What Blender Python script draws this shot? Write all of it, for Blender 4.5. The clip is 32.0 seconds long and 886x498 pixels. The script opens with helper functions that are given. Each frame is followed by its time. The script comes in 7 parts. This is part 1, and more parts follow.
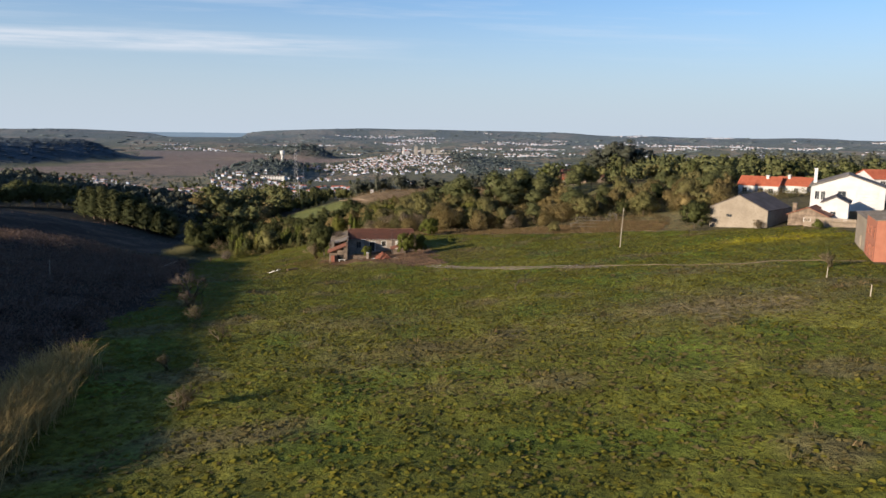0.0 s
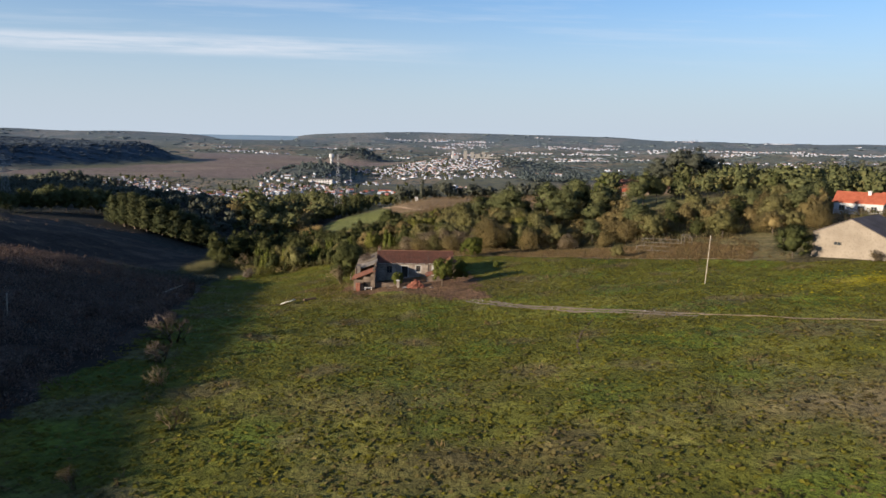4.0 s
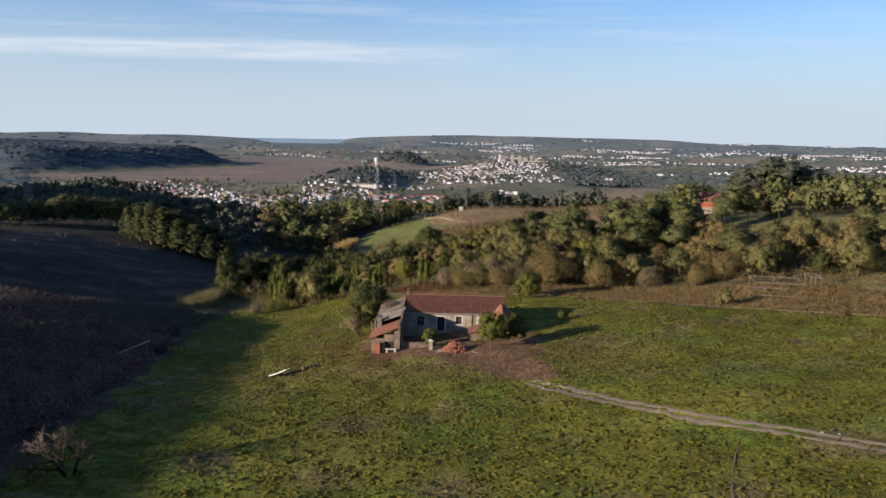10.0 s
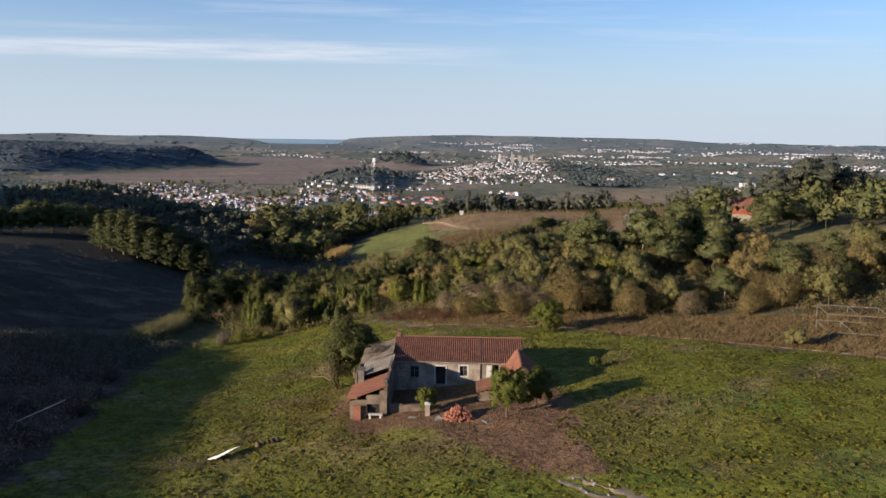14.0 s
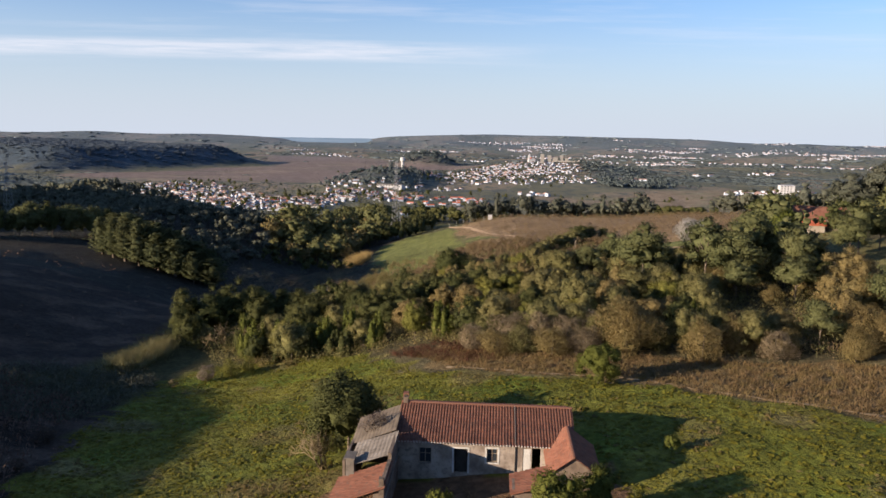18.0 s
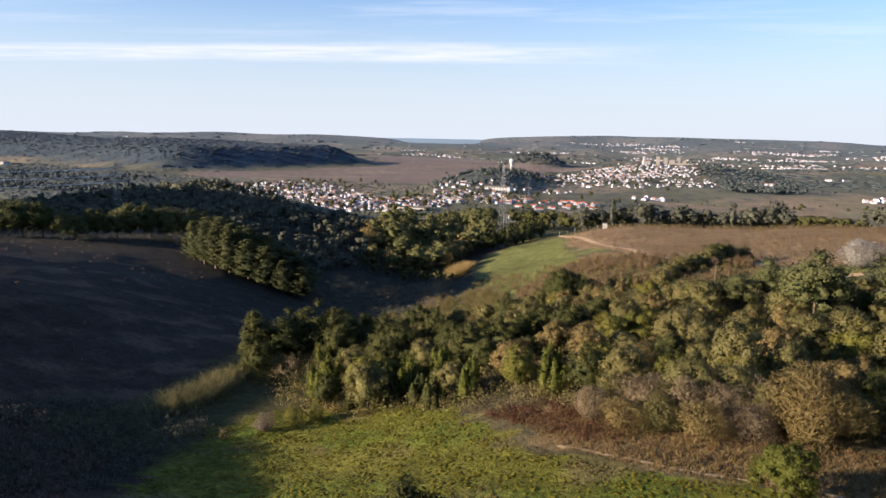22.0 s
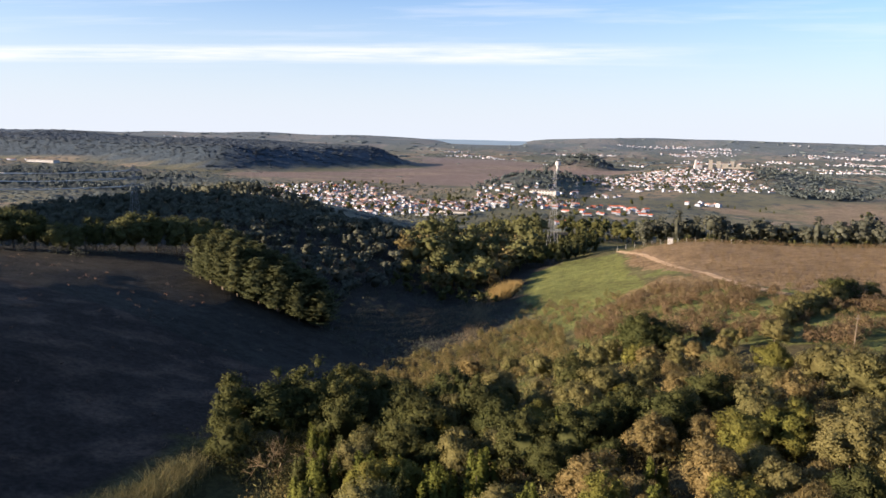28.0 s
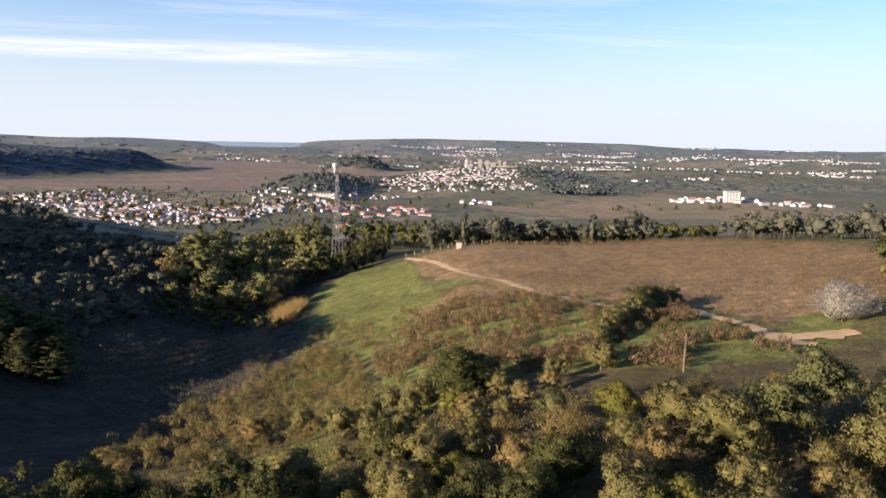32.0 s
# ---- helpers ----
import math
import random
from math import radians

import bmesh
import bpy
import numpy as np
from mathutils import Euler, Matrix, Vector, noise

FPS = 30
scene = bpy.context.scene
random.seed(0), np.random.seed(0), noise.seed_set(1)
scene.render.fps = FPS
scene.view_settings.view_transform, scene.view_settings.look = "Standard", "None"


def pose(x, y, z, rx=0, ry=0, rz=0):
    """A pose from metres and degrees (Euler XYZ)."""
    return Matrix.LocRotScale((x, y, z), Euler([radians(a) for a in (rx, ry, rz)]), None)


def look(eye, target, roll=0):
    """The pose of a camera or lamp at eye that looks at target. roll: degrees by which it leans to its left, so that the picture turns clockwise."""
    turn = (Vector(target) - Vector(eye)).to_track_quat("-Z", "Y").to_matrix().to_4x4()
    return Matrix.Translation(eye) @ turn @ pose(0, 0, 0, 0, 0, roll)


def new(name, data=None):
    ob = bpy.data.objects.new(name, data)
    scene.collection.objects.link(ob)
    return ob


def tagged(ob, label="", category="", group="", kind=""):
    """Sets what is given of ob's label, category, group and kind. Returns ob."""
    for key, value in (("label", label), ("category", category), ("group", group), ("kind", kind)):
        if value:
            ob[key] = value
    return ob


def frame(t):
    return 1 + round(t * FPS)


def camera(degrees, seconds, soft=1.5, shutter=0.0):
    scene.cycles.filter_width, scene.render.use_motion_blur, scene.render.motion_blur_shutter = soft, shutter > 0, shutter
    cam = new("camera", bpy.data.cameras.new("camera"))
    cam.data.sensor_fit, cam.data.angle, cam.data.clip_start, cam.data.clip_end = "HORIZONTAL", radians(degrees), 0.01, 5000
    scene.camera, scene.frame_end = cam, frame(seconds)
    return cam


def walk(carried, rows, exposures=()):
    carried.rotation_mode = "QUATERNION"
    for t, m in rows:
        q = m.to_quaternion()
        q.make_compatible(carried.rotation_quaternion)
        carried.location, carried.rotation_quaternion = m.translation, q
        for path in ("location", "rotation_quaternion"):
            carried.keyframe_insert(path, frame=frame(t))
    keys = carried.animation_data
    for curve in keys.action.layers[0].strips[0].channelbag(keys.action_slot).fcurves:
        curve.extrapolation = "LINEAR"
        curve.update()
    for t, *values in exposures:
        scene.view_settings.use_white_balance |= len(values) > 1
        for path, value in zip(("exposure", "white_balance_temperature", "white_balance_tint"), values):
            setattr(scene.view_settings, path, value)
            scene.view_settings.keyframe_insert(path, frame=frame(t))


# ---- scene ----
cam = camera(62.4, 32.0, soft=1.6)
PATH = [
    (0, (-2.078, 1.83, 27.341), (-1.89, 3.795, 27.02), 0.7),
    (1, (-1.295, 7.775, 27.419), (-1.107, 9.74, 27.101), 0.8),
    (2, (-0.411, 13.774, 27.724), (-0.24, 15.741, 27.406), 0.9),
    (3, (0.272, 19.984, 27.78), (0.393, 21.955, 27.464), 0.9),
    (4, (0.92, 25.641, 27.945), (0.976, 27.616, 27.632), 1.0),
    (4.5, (0.995, 28.485, 27.913), (1.018, 30.461, 27.602), 1.1),
    (6.5, (1.544, 40.128, 28.171), (1.502, 42.103, 27.864), 1.0),
    (7, (1.521, 43.169, 28.2), (1.47, 45.145, 27.893), 1.1),
    (8, (1.527, 49.203, 28.32), (1.461, 51.178, 28.013), 0.9),
    (9, (1.409, 54.988, 28.485), (1.342, 56.963, 28.177), 0.9),
    (10, (1.326, 61.002, 28.65), (1.257, 62.977, 28.343), 0.9),
    (11, (1.131, 66.956, 28.676), (1.062, 68.931, 28.368), 0.8),
    (12, (0.91, 72.935, 28.651), (0.841, 74.909, 28.342), 0.8),
    (13, (0.618, 78.729, 28.609), (0.549, 80.704, 28.3), 0.8),
    (14, (0.41, 84.808, 28.505), (0.342, 86.783, 28.198), 0.7),
    (14.5, (0.367, 87.645, 28.424), (0.299, 89.62, 28.117), 0.7),
    (16.5, (0.332, 99.221, 28.413), (0.259, 101.196, 28.106), 0.8),
    (17, (0.282, 102.029, 28.365), (0.198, 104.003, 28.058), 0.8),
    (18, (-0.004, 107.688, 28.328), (-0.148, 109.659, 28.018), 0.9),
    (19, (-0.379, 113.547, 28.455), (-0.607, 115.509, 28.144), 0.9),
    (20, (-0.989, 119.271, 28.331), (-1.304, 121.222, 28.02), 1.0),
    (21, (-1.587, 125.134, 28.402), (-1.974, 127.071, 28.09), 1.0),
    (22, (-2.479, 131.148, 28.383), (-2.912, 133.076, 28.071), 1.0),
    (23, (-3.461, 137.049, 28.237), (-3.94, 138.966, 27.926), 0.9),
    (24, (-4.698, 142.572, 28.358), (-5.217, 144.478, 28.046), 1.1),
    (25, (-6.062, 148.155, 28.405), (-6.608, 150.054, 28.092), 1.1),
    (25.5, (-6.724, 151.015, 28.386), (-7.28, 152.911, 28.074), 1.2),
    (27.5, (-9.665, 162.013, 28.534), (-10.224, 163.908, 28.223), 1.2),
    (28, (-10.321, 164.727, 28.538), (-10.867, 166.626, 28.227), 1.3),
    (29, (-11.796, 170.11, 28.676), (-12.255, 172.032, 28.369), 1.3),
    (30, (-13.229, 175.573, 28.798), (-13.545, 177.525, 28.495), 1.3),
    (31, (-14.591, 180.789, 28.968), (-14.751, 182.76, 28.668), 1.2),
    (32, (-15.254, 186.685, 28.897), (-15.212, 188.662, 28.601), 1.0),
]
EXPOSURES = [(0, 0.86, 6350, 12), (4, 0.86, 6350, 12), (9, 0.93, 6350, 13), (14, 0.92, 6400, 14), (17, 0.98, 6500, 16), (20, 1.16, 6600, 18), (25, 1.37, 6750, 18), (28, 1.37, 6800, 18), (32, 1.36, 6850, 18)]
walk(cam, [(t, look(eye, target, roll)) for t, eye, target, roll in PATH], EXPOSURES)

# ---- light and sky ----
SUN_FROM = Vector((-0.845, -0.480, 0.226)).normalized()
SUN_EL = math.asin(SUN_FROM.z)
SUN_AZ = math.atan2(SUN_FROM.x, SUN_FROM.y)
sun = new("sun", bpy.data.lights.new("sun", "SUN"))
sun.data.energy, sun.data.angle, sun.data.color = 5.8, radians(0.55), (1.0, 0.83, 0.62)
sun.matrix_world = look((0, 0, 300), Vector((0, 0, 300)) - SUN_FROM)


def nd(tree, kind, **sets):
    n = tree.nodes.new(kind)
    for k, v in sets.items():
        if k in n.inputs:
            n.inputs[k].default_value = v
    return n


def build_world():
    w = bpy.data.worlds.new("sky")
    scene.world = w
    w.use_nodes = True
    t = w.node_tree
    t.nodes.clear()
    L = t.links.new
    out, bg = nd(t, "ShaderNodeOutputWorld"), nd(t, "ShaderNodeBackground", Strength=0.072)
    sky = nd(t, "ShaderNodeTexSky")
    sky.sky_type, sky.sun_disc = "NISHITA", False
    sky.sun_elevation, sky.sun_rotation = SUN_EL, SUN_AZ
    sky.altitude, sky.air_density, sky.dust_density, sky.ozone_density = 100, 1.0, 0.6, 1.6
    # thin cirrus: noise drawn out along the horizon, kept to a low band of the sky
    co = nd(t, "ShaderNodeTexCoord")
    sep = nd(t, "ShaderNodeSeparateXYZ")
    L(co.outputs["Generated"], sep.inputs[0])
    az = nd(t, "ShaderNodeMath")
    az.operation = "ARCTAN2"
    L(sep.outputs["X"], az.inputs[0])
    L(sep.outputs["Y"], az.inputs[1])
    comb = nd(t, "ShaderNodeCombineXYZ")
    m1 = nd(t, "ShaderNodeMath")
    m1.operation = "MULTIPLY"
    m1.inputs[1].default_value = 2.6
    L(az.outputs[0], m1.inputs[0])
    m2 = nd(t, "ShaderNodeMath")
    m2.operation = "MULTIPLY"
    m2.inputs[1].default_value = 42.0
    tilt = nd(t, "ShaderNodeMath")
    tilt.operation = "MULTIPLY_ADD"
    tilt.inputs[1].default_value = 0.012
    ahead = nd(t, "ShaderNodeMath")
    ahead.operation = "MAXIMUM"
    ahead.inputs[1].default_value = 0.15
    L(sep.outputs["Y"], ahead.inputs[0])
    ratio = nd(t, "ShaderNodeMath")
    ratio.operation = "DIVIDE"
    L(sep.outputs["Z"], ratio.inputs[0])
    L(ahead.outputs[0], ratio.inputs[1])
    L(az.outputs[0], tilt.inputs[0])
    L(ratio.outputs[0], tilt.inputs[2])
    L(tilt.outputs[0], m2.inputs[0])
    L(m1.outputs[0], comb.inputs[0])
    L(m2.outputs[0], comb.inputs[1])
    nz = nd(t, "ShaderNodeTexNoise", Scale=1.0, Detail=5.0, Roughness=0.62)
    L(comb.outputs[0], nz.inputs["Vector"])
    ramp = nd(t, "ShaderNodeValToRGB")
    ramp.color_ramp.elements[0].position, ramp.color_ramp.elements[1].position = 0.50, 0.78
    L(nz.outputs[0], ramp.inputs[0])
    # one long bright streak
    band = nd(t, "ShaderNodeMath")
    band.operation = "SUBTRACT"
    band.inputs[1].default_value = 0.106
    L(tilt.outputs[0], band.inputs[0])
    sq = nd(t, "ShaderNodeMath")
    sq.operation = "POWER"
    sq.inputs[1].default_value = 2.0
    ab = nd(t, "ShaderNodeMath")
    ab.operation = "ABSOLUTE"
    L(band.outputs[0], ab.inputs[0])
    L(ab.outputs[0], sq.inputs[0])
    ex = nd(t, "ShaderNodeMath")
    ex.operation = "MULTIPLY_ADD"
    ex.inputs[1].default_value, ex.inputs[2].default_value = -4200.0, 1.0
    L(sq.outputs[0], ex.inputs[0])
    ex.use_clamp = True
    fade = nd(t, "ShaderNodeMapRange")
    fade.inputs["From Min"].default_value, fade.inputs["From Max"].default_value = 0.06, -0.16
    L(az.outputs[0], fade.inputs[0])
    st = nd(t, "ShaderNodeMath")
    st.operation = "MULTIPLY"
    L(ex.outputs[0], st.inputs[0])
    L(fade.outputs[0], st.inputs[1])
    nz2 = nd(t, "ShaderNodeTexNoise", Scale=2.4, Detail=6.0, Roughness=0.65)
    L(comb.outputs[0], nz2.inputs["Vector"])
    r2 = nd(t, "ShaderNodeMapRange")
    r2.inputs["From Min"].default_value, r2.inputs["From Max"].default_value = 0.28, 0.62
    L(nz2.outputs[0], r2.inputs[0])
    st2 = nd(t, "ShaderNodeMath")
    st2.operation = "MULTIPLY"
    L(st.outputs[0], st2.inputs[0])
    L(r2.outputs[0], st2.inputs[1])
    up = nd(t, "ShaderNodeMapRange")
    up.inputs["From Min"].default_value, up.inputs["From Max"].default_value = 0.06, 0.14
    L(sep.outputs["Z"], up.inputs[0])
    wisps = nd(t, "ShaderNodeMath")
    wisps.operation = "MULTIPLY"
    L(ramp.outputs[0], wisps.inputs[0])
    L(up.outputs[0], wisps.inputs[1])
    amt = nd(t, "ShaderNodeMath")
    amt.operation = "MULTIPLY_ADD"
    amt.inputs[1].default_value = 0.75
    amt.use_clamp = True
    L(st2.outputs[0], amt.inputs[0])
    half = nd(t, "ShaderNodeMath")
    half.operation = "MULTIPLY"
    half.inputs[1].default_value = 0.35
    L(wisps.outputs[0], half.inputs[0])
    L(half.outputs[0], amt.inputs[2])
    # pale air near the horizon, bluer above
    tint = nd(t, "ShaderNodeMixRGB")
    tint.blend_type = "MULTIPLY"
    tint.inputs[0].default_value, tint.inputs[2].default_value = 1.0, (0.62, 0.95, 1.36, 1)
    L(sky.outputs[0], tint.inputs[1])
    low = nd(t, "ShaderNodeMapRange")
    low.interpolation_type = "SMOOTHSTEP"
    low.inputs["From Min"].default_value, low.inputs["From Max"].default_value = -0.02, 0.235
    low.inputs["To Min"].default_value, low.inputs["To Max"].default_value = 0.97, 0.04
    L(sep.outputs["Z"], low.inputs[0])
    air = nd(t, "ShaderNodeMixRGB")
    air.inputs[2].default_value = (4.35, 5.0, 5.65, 1)
    L(low.outputs[0], air.inputs[0])
    L(tint.outputs[0], air.inputs[1])
    mix = nd(t, "ShaderNodeMixRGB")
    mix.inputs[2].default_value = (6.0, 6.3, 6.7, 1)
    L(amt.outputs[0], mix.inputs[0])
    L(air.outputs[0], mix.inputs[1])
    L(mix.outputs[0], bg.inputs[0])
    L(bg.outputs[0], out.inputs[0])


build_world()

# ---- materials ----


def material(name, rough=0.85, spec=0.25):
    m = bpy.data.materials.new(name)
    m.use_nodes = True
    t = m.node_tree
    b = t.nodes["Principled BSDF"]
    b.inputs["Roughness"].default_value = rough
    b.inputs["Specular IOR Level"].default_value = spec
    return m, t, b


def blended(name, a, b, scale=1.0, rough=0.85, c=None, fine=8.0, bump=0.3, spec=0.25, per="", metal=0.0, stretch=None):
    """Two or three colours mixed by noise at two scales, with fine relief; per: 'object' or 'island' for variation piece by piece."""
    m, t, bs = material(name, rough, spec)
    L = t.links.new
    bs.inputs["Metallic"].default_value = metal
    co = nd(t, "ShaderNodeTexCoord")
    vec = co.outputs["Object"]
    if stretch:
        mp = nd(t, "ShaderNodeMapping")
        mp.inputs["Scale"].default_value = stretch
        L(vec, mp.inputs[0])
        vec = mp.outputs[0]
    n1 = nd(t, "ShaderNodeTexNoise", Scale=scale, Detail=4.0, Roughness=0.6)
    n2 = nd(t, "ShaderNodeTexNoise", Scale=scale * fine, Detail=3.0, Roughness=0.7)
    L(vec, n1.inputs["Vector"])
    L(vec, n2.inputs["Vector"])
    r = nd(t, "ShaderNodeMapRange")
    r.inputs["From Min"].default_value, r.inputs["From Max"].default_value = 0.34, 0.66
    L(n1.outputs[0], r.inputs[0])
    mx = nd(t, "ShaderNodeMixRGB")
    mx.inputs[1].default_value, mx.inputs[2].default_value = (*a, 1), (*b, 1)
    src = r.outputs[0]
    if per:
        rnd = nd(t, "ShaderNodeObjectInfo").outputs["Random"] if per == "object" else nd(t, "ShaderNodeNewGeometry").outputs["Random Per Island"]
        av = nd(t, "ShaderNodeMixRGB")
        av.inputs[0].default_value = 0.6
        L(src, av.inputs[1])
        L(rnd, av.inputs[2])
        src = av.outputs[0]
    L(src, mx.inputs[0])
    col = mx.outputs[0]
    if c:
        r3 = nd(t, "ShaderNodeMapRange")
        r3.inputs["From Min"].default_value, r3.inputs["From Max"].default_value = 0.52, 0.72
        L(n2.outputs[0], r3.inputs[0])
        m3 = nd(t, "ShaderNodeMixRGB")
        m3.inputs[2].default_value = (*c, 1)
        L(r3.outputs[0], m3.inputs[0])
        L(col, m3.inputs[1])
        col = m3.outputs[0]
    L(col, bs.inputs["Base Color"])
    if bump:
        bp = nd(t, "ShaderNodeBump", Strength=bump, Distance=0.05)
        L(n2.outputs[0], bp.inputs["Height"])
        L(bp.outputs[0], bs.inputs["Normal"])
    return m


def leafy(name, dark, light, other, share=0.25):
    """Foliage: colour varies leaf by leaf and tree by tree, with some light passing through."""
    m, t, bs = material(name, 0.75, 0.08)
    L = t.links.new
    geo, info = nd(t, "ShaderNodeNewGeometry"), nd(t, "ShaderNodeObjectInfo")
    mx = nd(t, "ShaderNodeMixRGB")
    mx.inputs[1].default_value, mx.inputs[2].default_value = (*dark, 1), (*light, 1)
    L(geo.outputs["Random Per Island"], mx.inputs[0])
    m2 = nd(t, "ShaderNodeMixRGB")
    m2.inputs[2].default_value = (*other, 1)
    co = nd(t, "ShaderNodeTexCoord")
    nz = nd(t, "ShaderNodeTexNoise", Scale=0.55, Detail=2.0)
    L(co.outputs["Object"], nz.inputs["Vector"])
    rr = nd(t, "ShaderNodeMapRange")
    rr.inputs["From Min"].default_value, rr.inputs["From Max"].default_value = 0.45, 0.7
    rr.inputs["To Max"].default_value = share * 2
    L(nz.outputs[0], rr.inputs[0])
    ad = nd(t, "ShaderNodeMath")
    ad.operation = "MULTIPLY_ADD"
    ad.inputs[1].default_value = share
    L(info.outputs["Random"], ad.inputs[0])
    L(rr.outputs[0], ad.inputs[2])
    ad.use_clamp = True
    L(ad.outputs[0], m2.inputs[0])
    L(mx.outputs[0], m2.inputs[1])
    L(m2.outputs[0], bs.inputs["Base Color"])
    nb = nd(t, "ShaderNodeTexNoise", Scale=4.5, Detail=3.0, Roughness=0.7)
    L(geo.outputs["Position"], nb.inputs["Vector"])
    bp = nd(t, "ShaderNodeBump", Strength=0.5, Distance=0.15)
    L(nb.outputs[0], bp.inputs["Height"])
    L(bp.outputs[0], bs.inputs["Normal"])
    tr = nd(t, "ShaderNodeBsdfTranslucent")
    L(m2.outputs[0], tr.inputs[0])
    ms = nd(t, "ShaderNodeMixShader")
    ms.inputs[0].default_value = 0.4
    L(bs.outputs[0], ms.inputs[1])
    L(tr.outputs[0], ms.inputs[2])
    L(ms.outputs[0], t.nodes["Material Output"].inputs[0])
    return m


LEAF_OAK = leafy("oak_leaves", (0.096, 0.096, 0.037), (0.200, 0.192, 0.075), (0.252, 0.200, 0.090))
LEAF_PINE = leafy("pine_needles", (0.066, 0.076, 0.033), (0.138, 0.150, 0.063), (0.175, 0.165, 0.068))
LEAF_CONIFER = leafy("conifer_needles", (0.052, 0.062, 0.030), (0.106, 0.120, 0.054), (0.128, 0.124, 0.054))
LEAF_DARK = leafy("dark_evergreen_leaves", (0.042, 0.052, 0.020), (0.086, 0.098, 0.034), (0.115, 0.106, 0.040))
LEAF_AUTUMN = leafy("autumn_leaves", (0.150, 0.112, 0.047), (0.280, 0.215, 0.096), (0.205, 0.180, 0.072), 0.30)
LEAF_YELLOW = leafy("yellow_green_leaves", (0.100, 0.104, 0.024), (0.195, 0.195, 0.048), (0.215, 0.175, 0.062))
LEAF_BRIGHT = leafy("bright_green_leaves", (0.066, 0.082, 0.018), (0.130, 0.146, 0.034), (0.150, 0.150, 0.036))
LEAF_REED = leafy("reed_leaves", (0.120, 0.105, 0.046), (0.300, 0.260, 0.120), (0.190, 0.185, 0.075))
LEAF_BLOSSOM = leafy("pale_blossom", (0.250, 0.238, 0.210), (0.500, 0.485, 0.445), (0.340, 0.310, 0.260))
TWIG = leafy("bare_twigs", (0.150, 0.118, 0.074), (0.320, 0.258, 0.168), (0.250, 0.192, 0.112))
TWIG_RED = leafy("red_brown_twigs", (0.134, 0.088, 0.052), (0.288, 0.202, 0.120), (0.208, 0.162, 0.082), 0.3)
TWIG_DARK = leafy("dark_bare_twigs", (0.095, 0.076, 0.062), (0.240, 0.195, 0.160), (0.150, 0.110, 0.085))
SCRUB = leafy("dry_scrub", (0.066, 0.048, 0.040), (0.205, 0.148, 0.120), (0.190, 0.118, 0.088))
# Twig colour darkened to stand for shade on the meadow's edge.
TWIG_SHADE = leafy("shade_dark_twigs", (0.046, 0.036, 0.030), (0.120, 0.094, 0.076), (0.105, 0.074, 0.056))
BRACKEN = leafy("red_bracken", (0.055, 0.024, 0.016), (0.160, 0.066, 0.042), (0.120, 0.078, 0.045))
DRYGRASS = leafy("dry_grass", (0.095, 0.064, 0.032), (0.23, 0.155, 0.076), (0.15, 0.125, 0.042))
BLADE = leafy("grass_blades", (0.092, 0.087, 0.012), (0.163, 0.151, 0.021), (0.145, 0.126, 0.021), 0.15)
# Greyed leaf colour, lifted to stand for haze over the valley woods.
LEAF_WOOD = leafy("shaded_wood_leaves", (0.058, 0.066, 0.050), (0.118, 0.130, 0.096), (0.138, 0.134, 0.096))
WEEDS = leafy("brown_weeds", (0.090, 0.070, 0.026), (0.185, 0.142, 0.062), (0.130, 0.118, 0.032), 0.25)
GOLDEN_REED = leafy("golden_reed_leaves", (0.200, 0.140, 0.055), (0.480, 0.350, 0.150), (0.300, 0.220, 0.085))
FLOWERS = leafy("yellow_flowers", (0.200, 0.170, 0.012), (0.420, 0.350, 0.015), (0.150, 0.150, 0.020), 0.2)
BARK = blended("bark", (0.075, 0.058, 0.042), (0.16, 0.13, 0.10), 3.0, 0.95, bump=0.6)
PLASTER = blended("weathered_plaster", (0.15, 0.115, 0.09), (0.36, 0.312, 0.258), 0.55, 0.9, c=(0.13, 0.11, 0.09), fine=5, bump=0.3)
PLASTER_DIRTY = blended("bare_render", (0.074, 0.053, 0.039), (0.200, 0.154, 0.116), 1.0, 0.95, c=(0.11, 0.09, 0.07), fine=6, bump=0.35)
WHITE = blended("white_paint", (0.37, 0.37, 0.37), (0.46, 0.46, 0.46), 0.4, 0.8, fine=6, bump=0.1)
CREAM = blended("cream_render", (0.175, 0.148, 0.115), (0.235, 0.203, 0.160), 0.35, 0.9, c=(0.14, 0.12, 0.096), fine=7, bump=0.15)
TILE_OLD = blended("old_clay_tile", (0.072, 0.031, 0.023), (0.190, 0.078, 0.048), 1.3, 0.92, c=(0.120, 0.085, 0.062), fine=4, bump=0.3, per="island")
TILE_PIECE = blended("single_clay_tile", (0.072, 0.031, 0.023), (0.190, 0.078, 0.048), 1.3, 0.92, c=(0.120, 0.085, 0.062), fine=4, bump=0.3, per="object")
TILE_ORANGE = blended("orange_clay_tile", (0.125, 0.050, 0.032), (0.232, 0.098, 0.060), 0.8, 0.92, c=(0.105, 0.074, 0.054), fine=4, bump=0.3, per="island")
TILE_RED = blended("red_clay_tile", (0.33, 0.080, 0.040), (0.46, 0.140, 0.070), 0.5, 0.8, fine=6, bump=0.2, per="island")
LICHEN = blended("lichened_sheet", (0.075, 0.060, 0.046), (0.150, 0.122, 0.092), 0.8, 0.95, c=(0.095, 0.080, 0.058), fine=4, bump=0.35)
TILE_DARK = blended("dark_sheet_roof", (0.055, 0.045, 0.042), (0.095, 0.08, 0.075), 0.5, 0.85, fine=8, bump=0.2)
FIBRE = blended("grey_fibre_cement", (0.115, 0.098, 0.080), (0.205, 0.182, 0.155), 0.5, 0.95, c=(0.075, 0.063, 0.05), fine=5, bump=0.25)
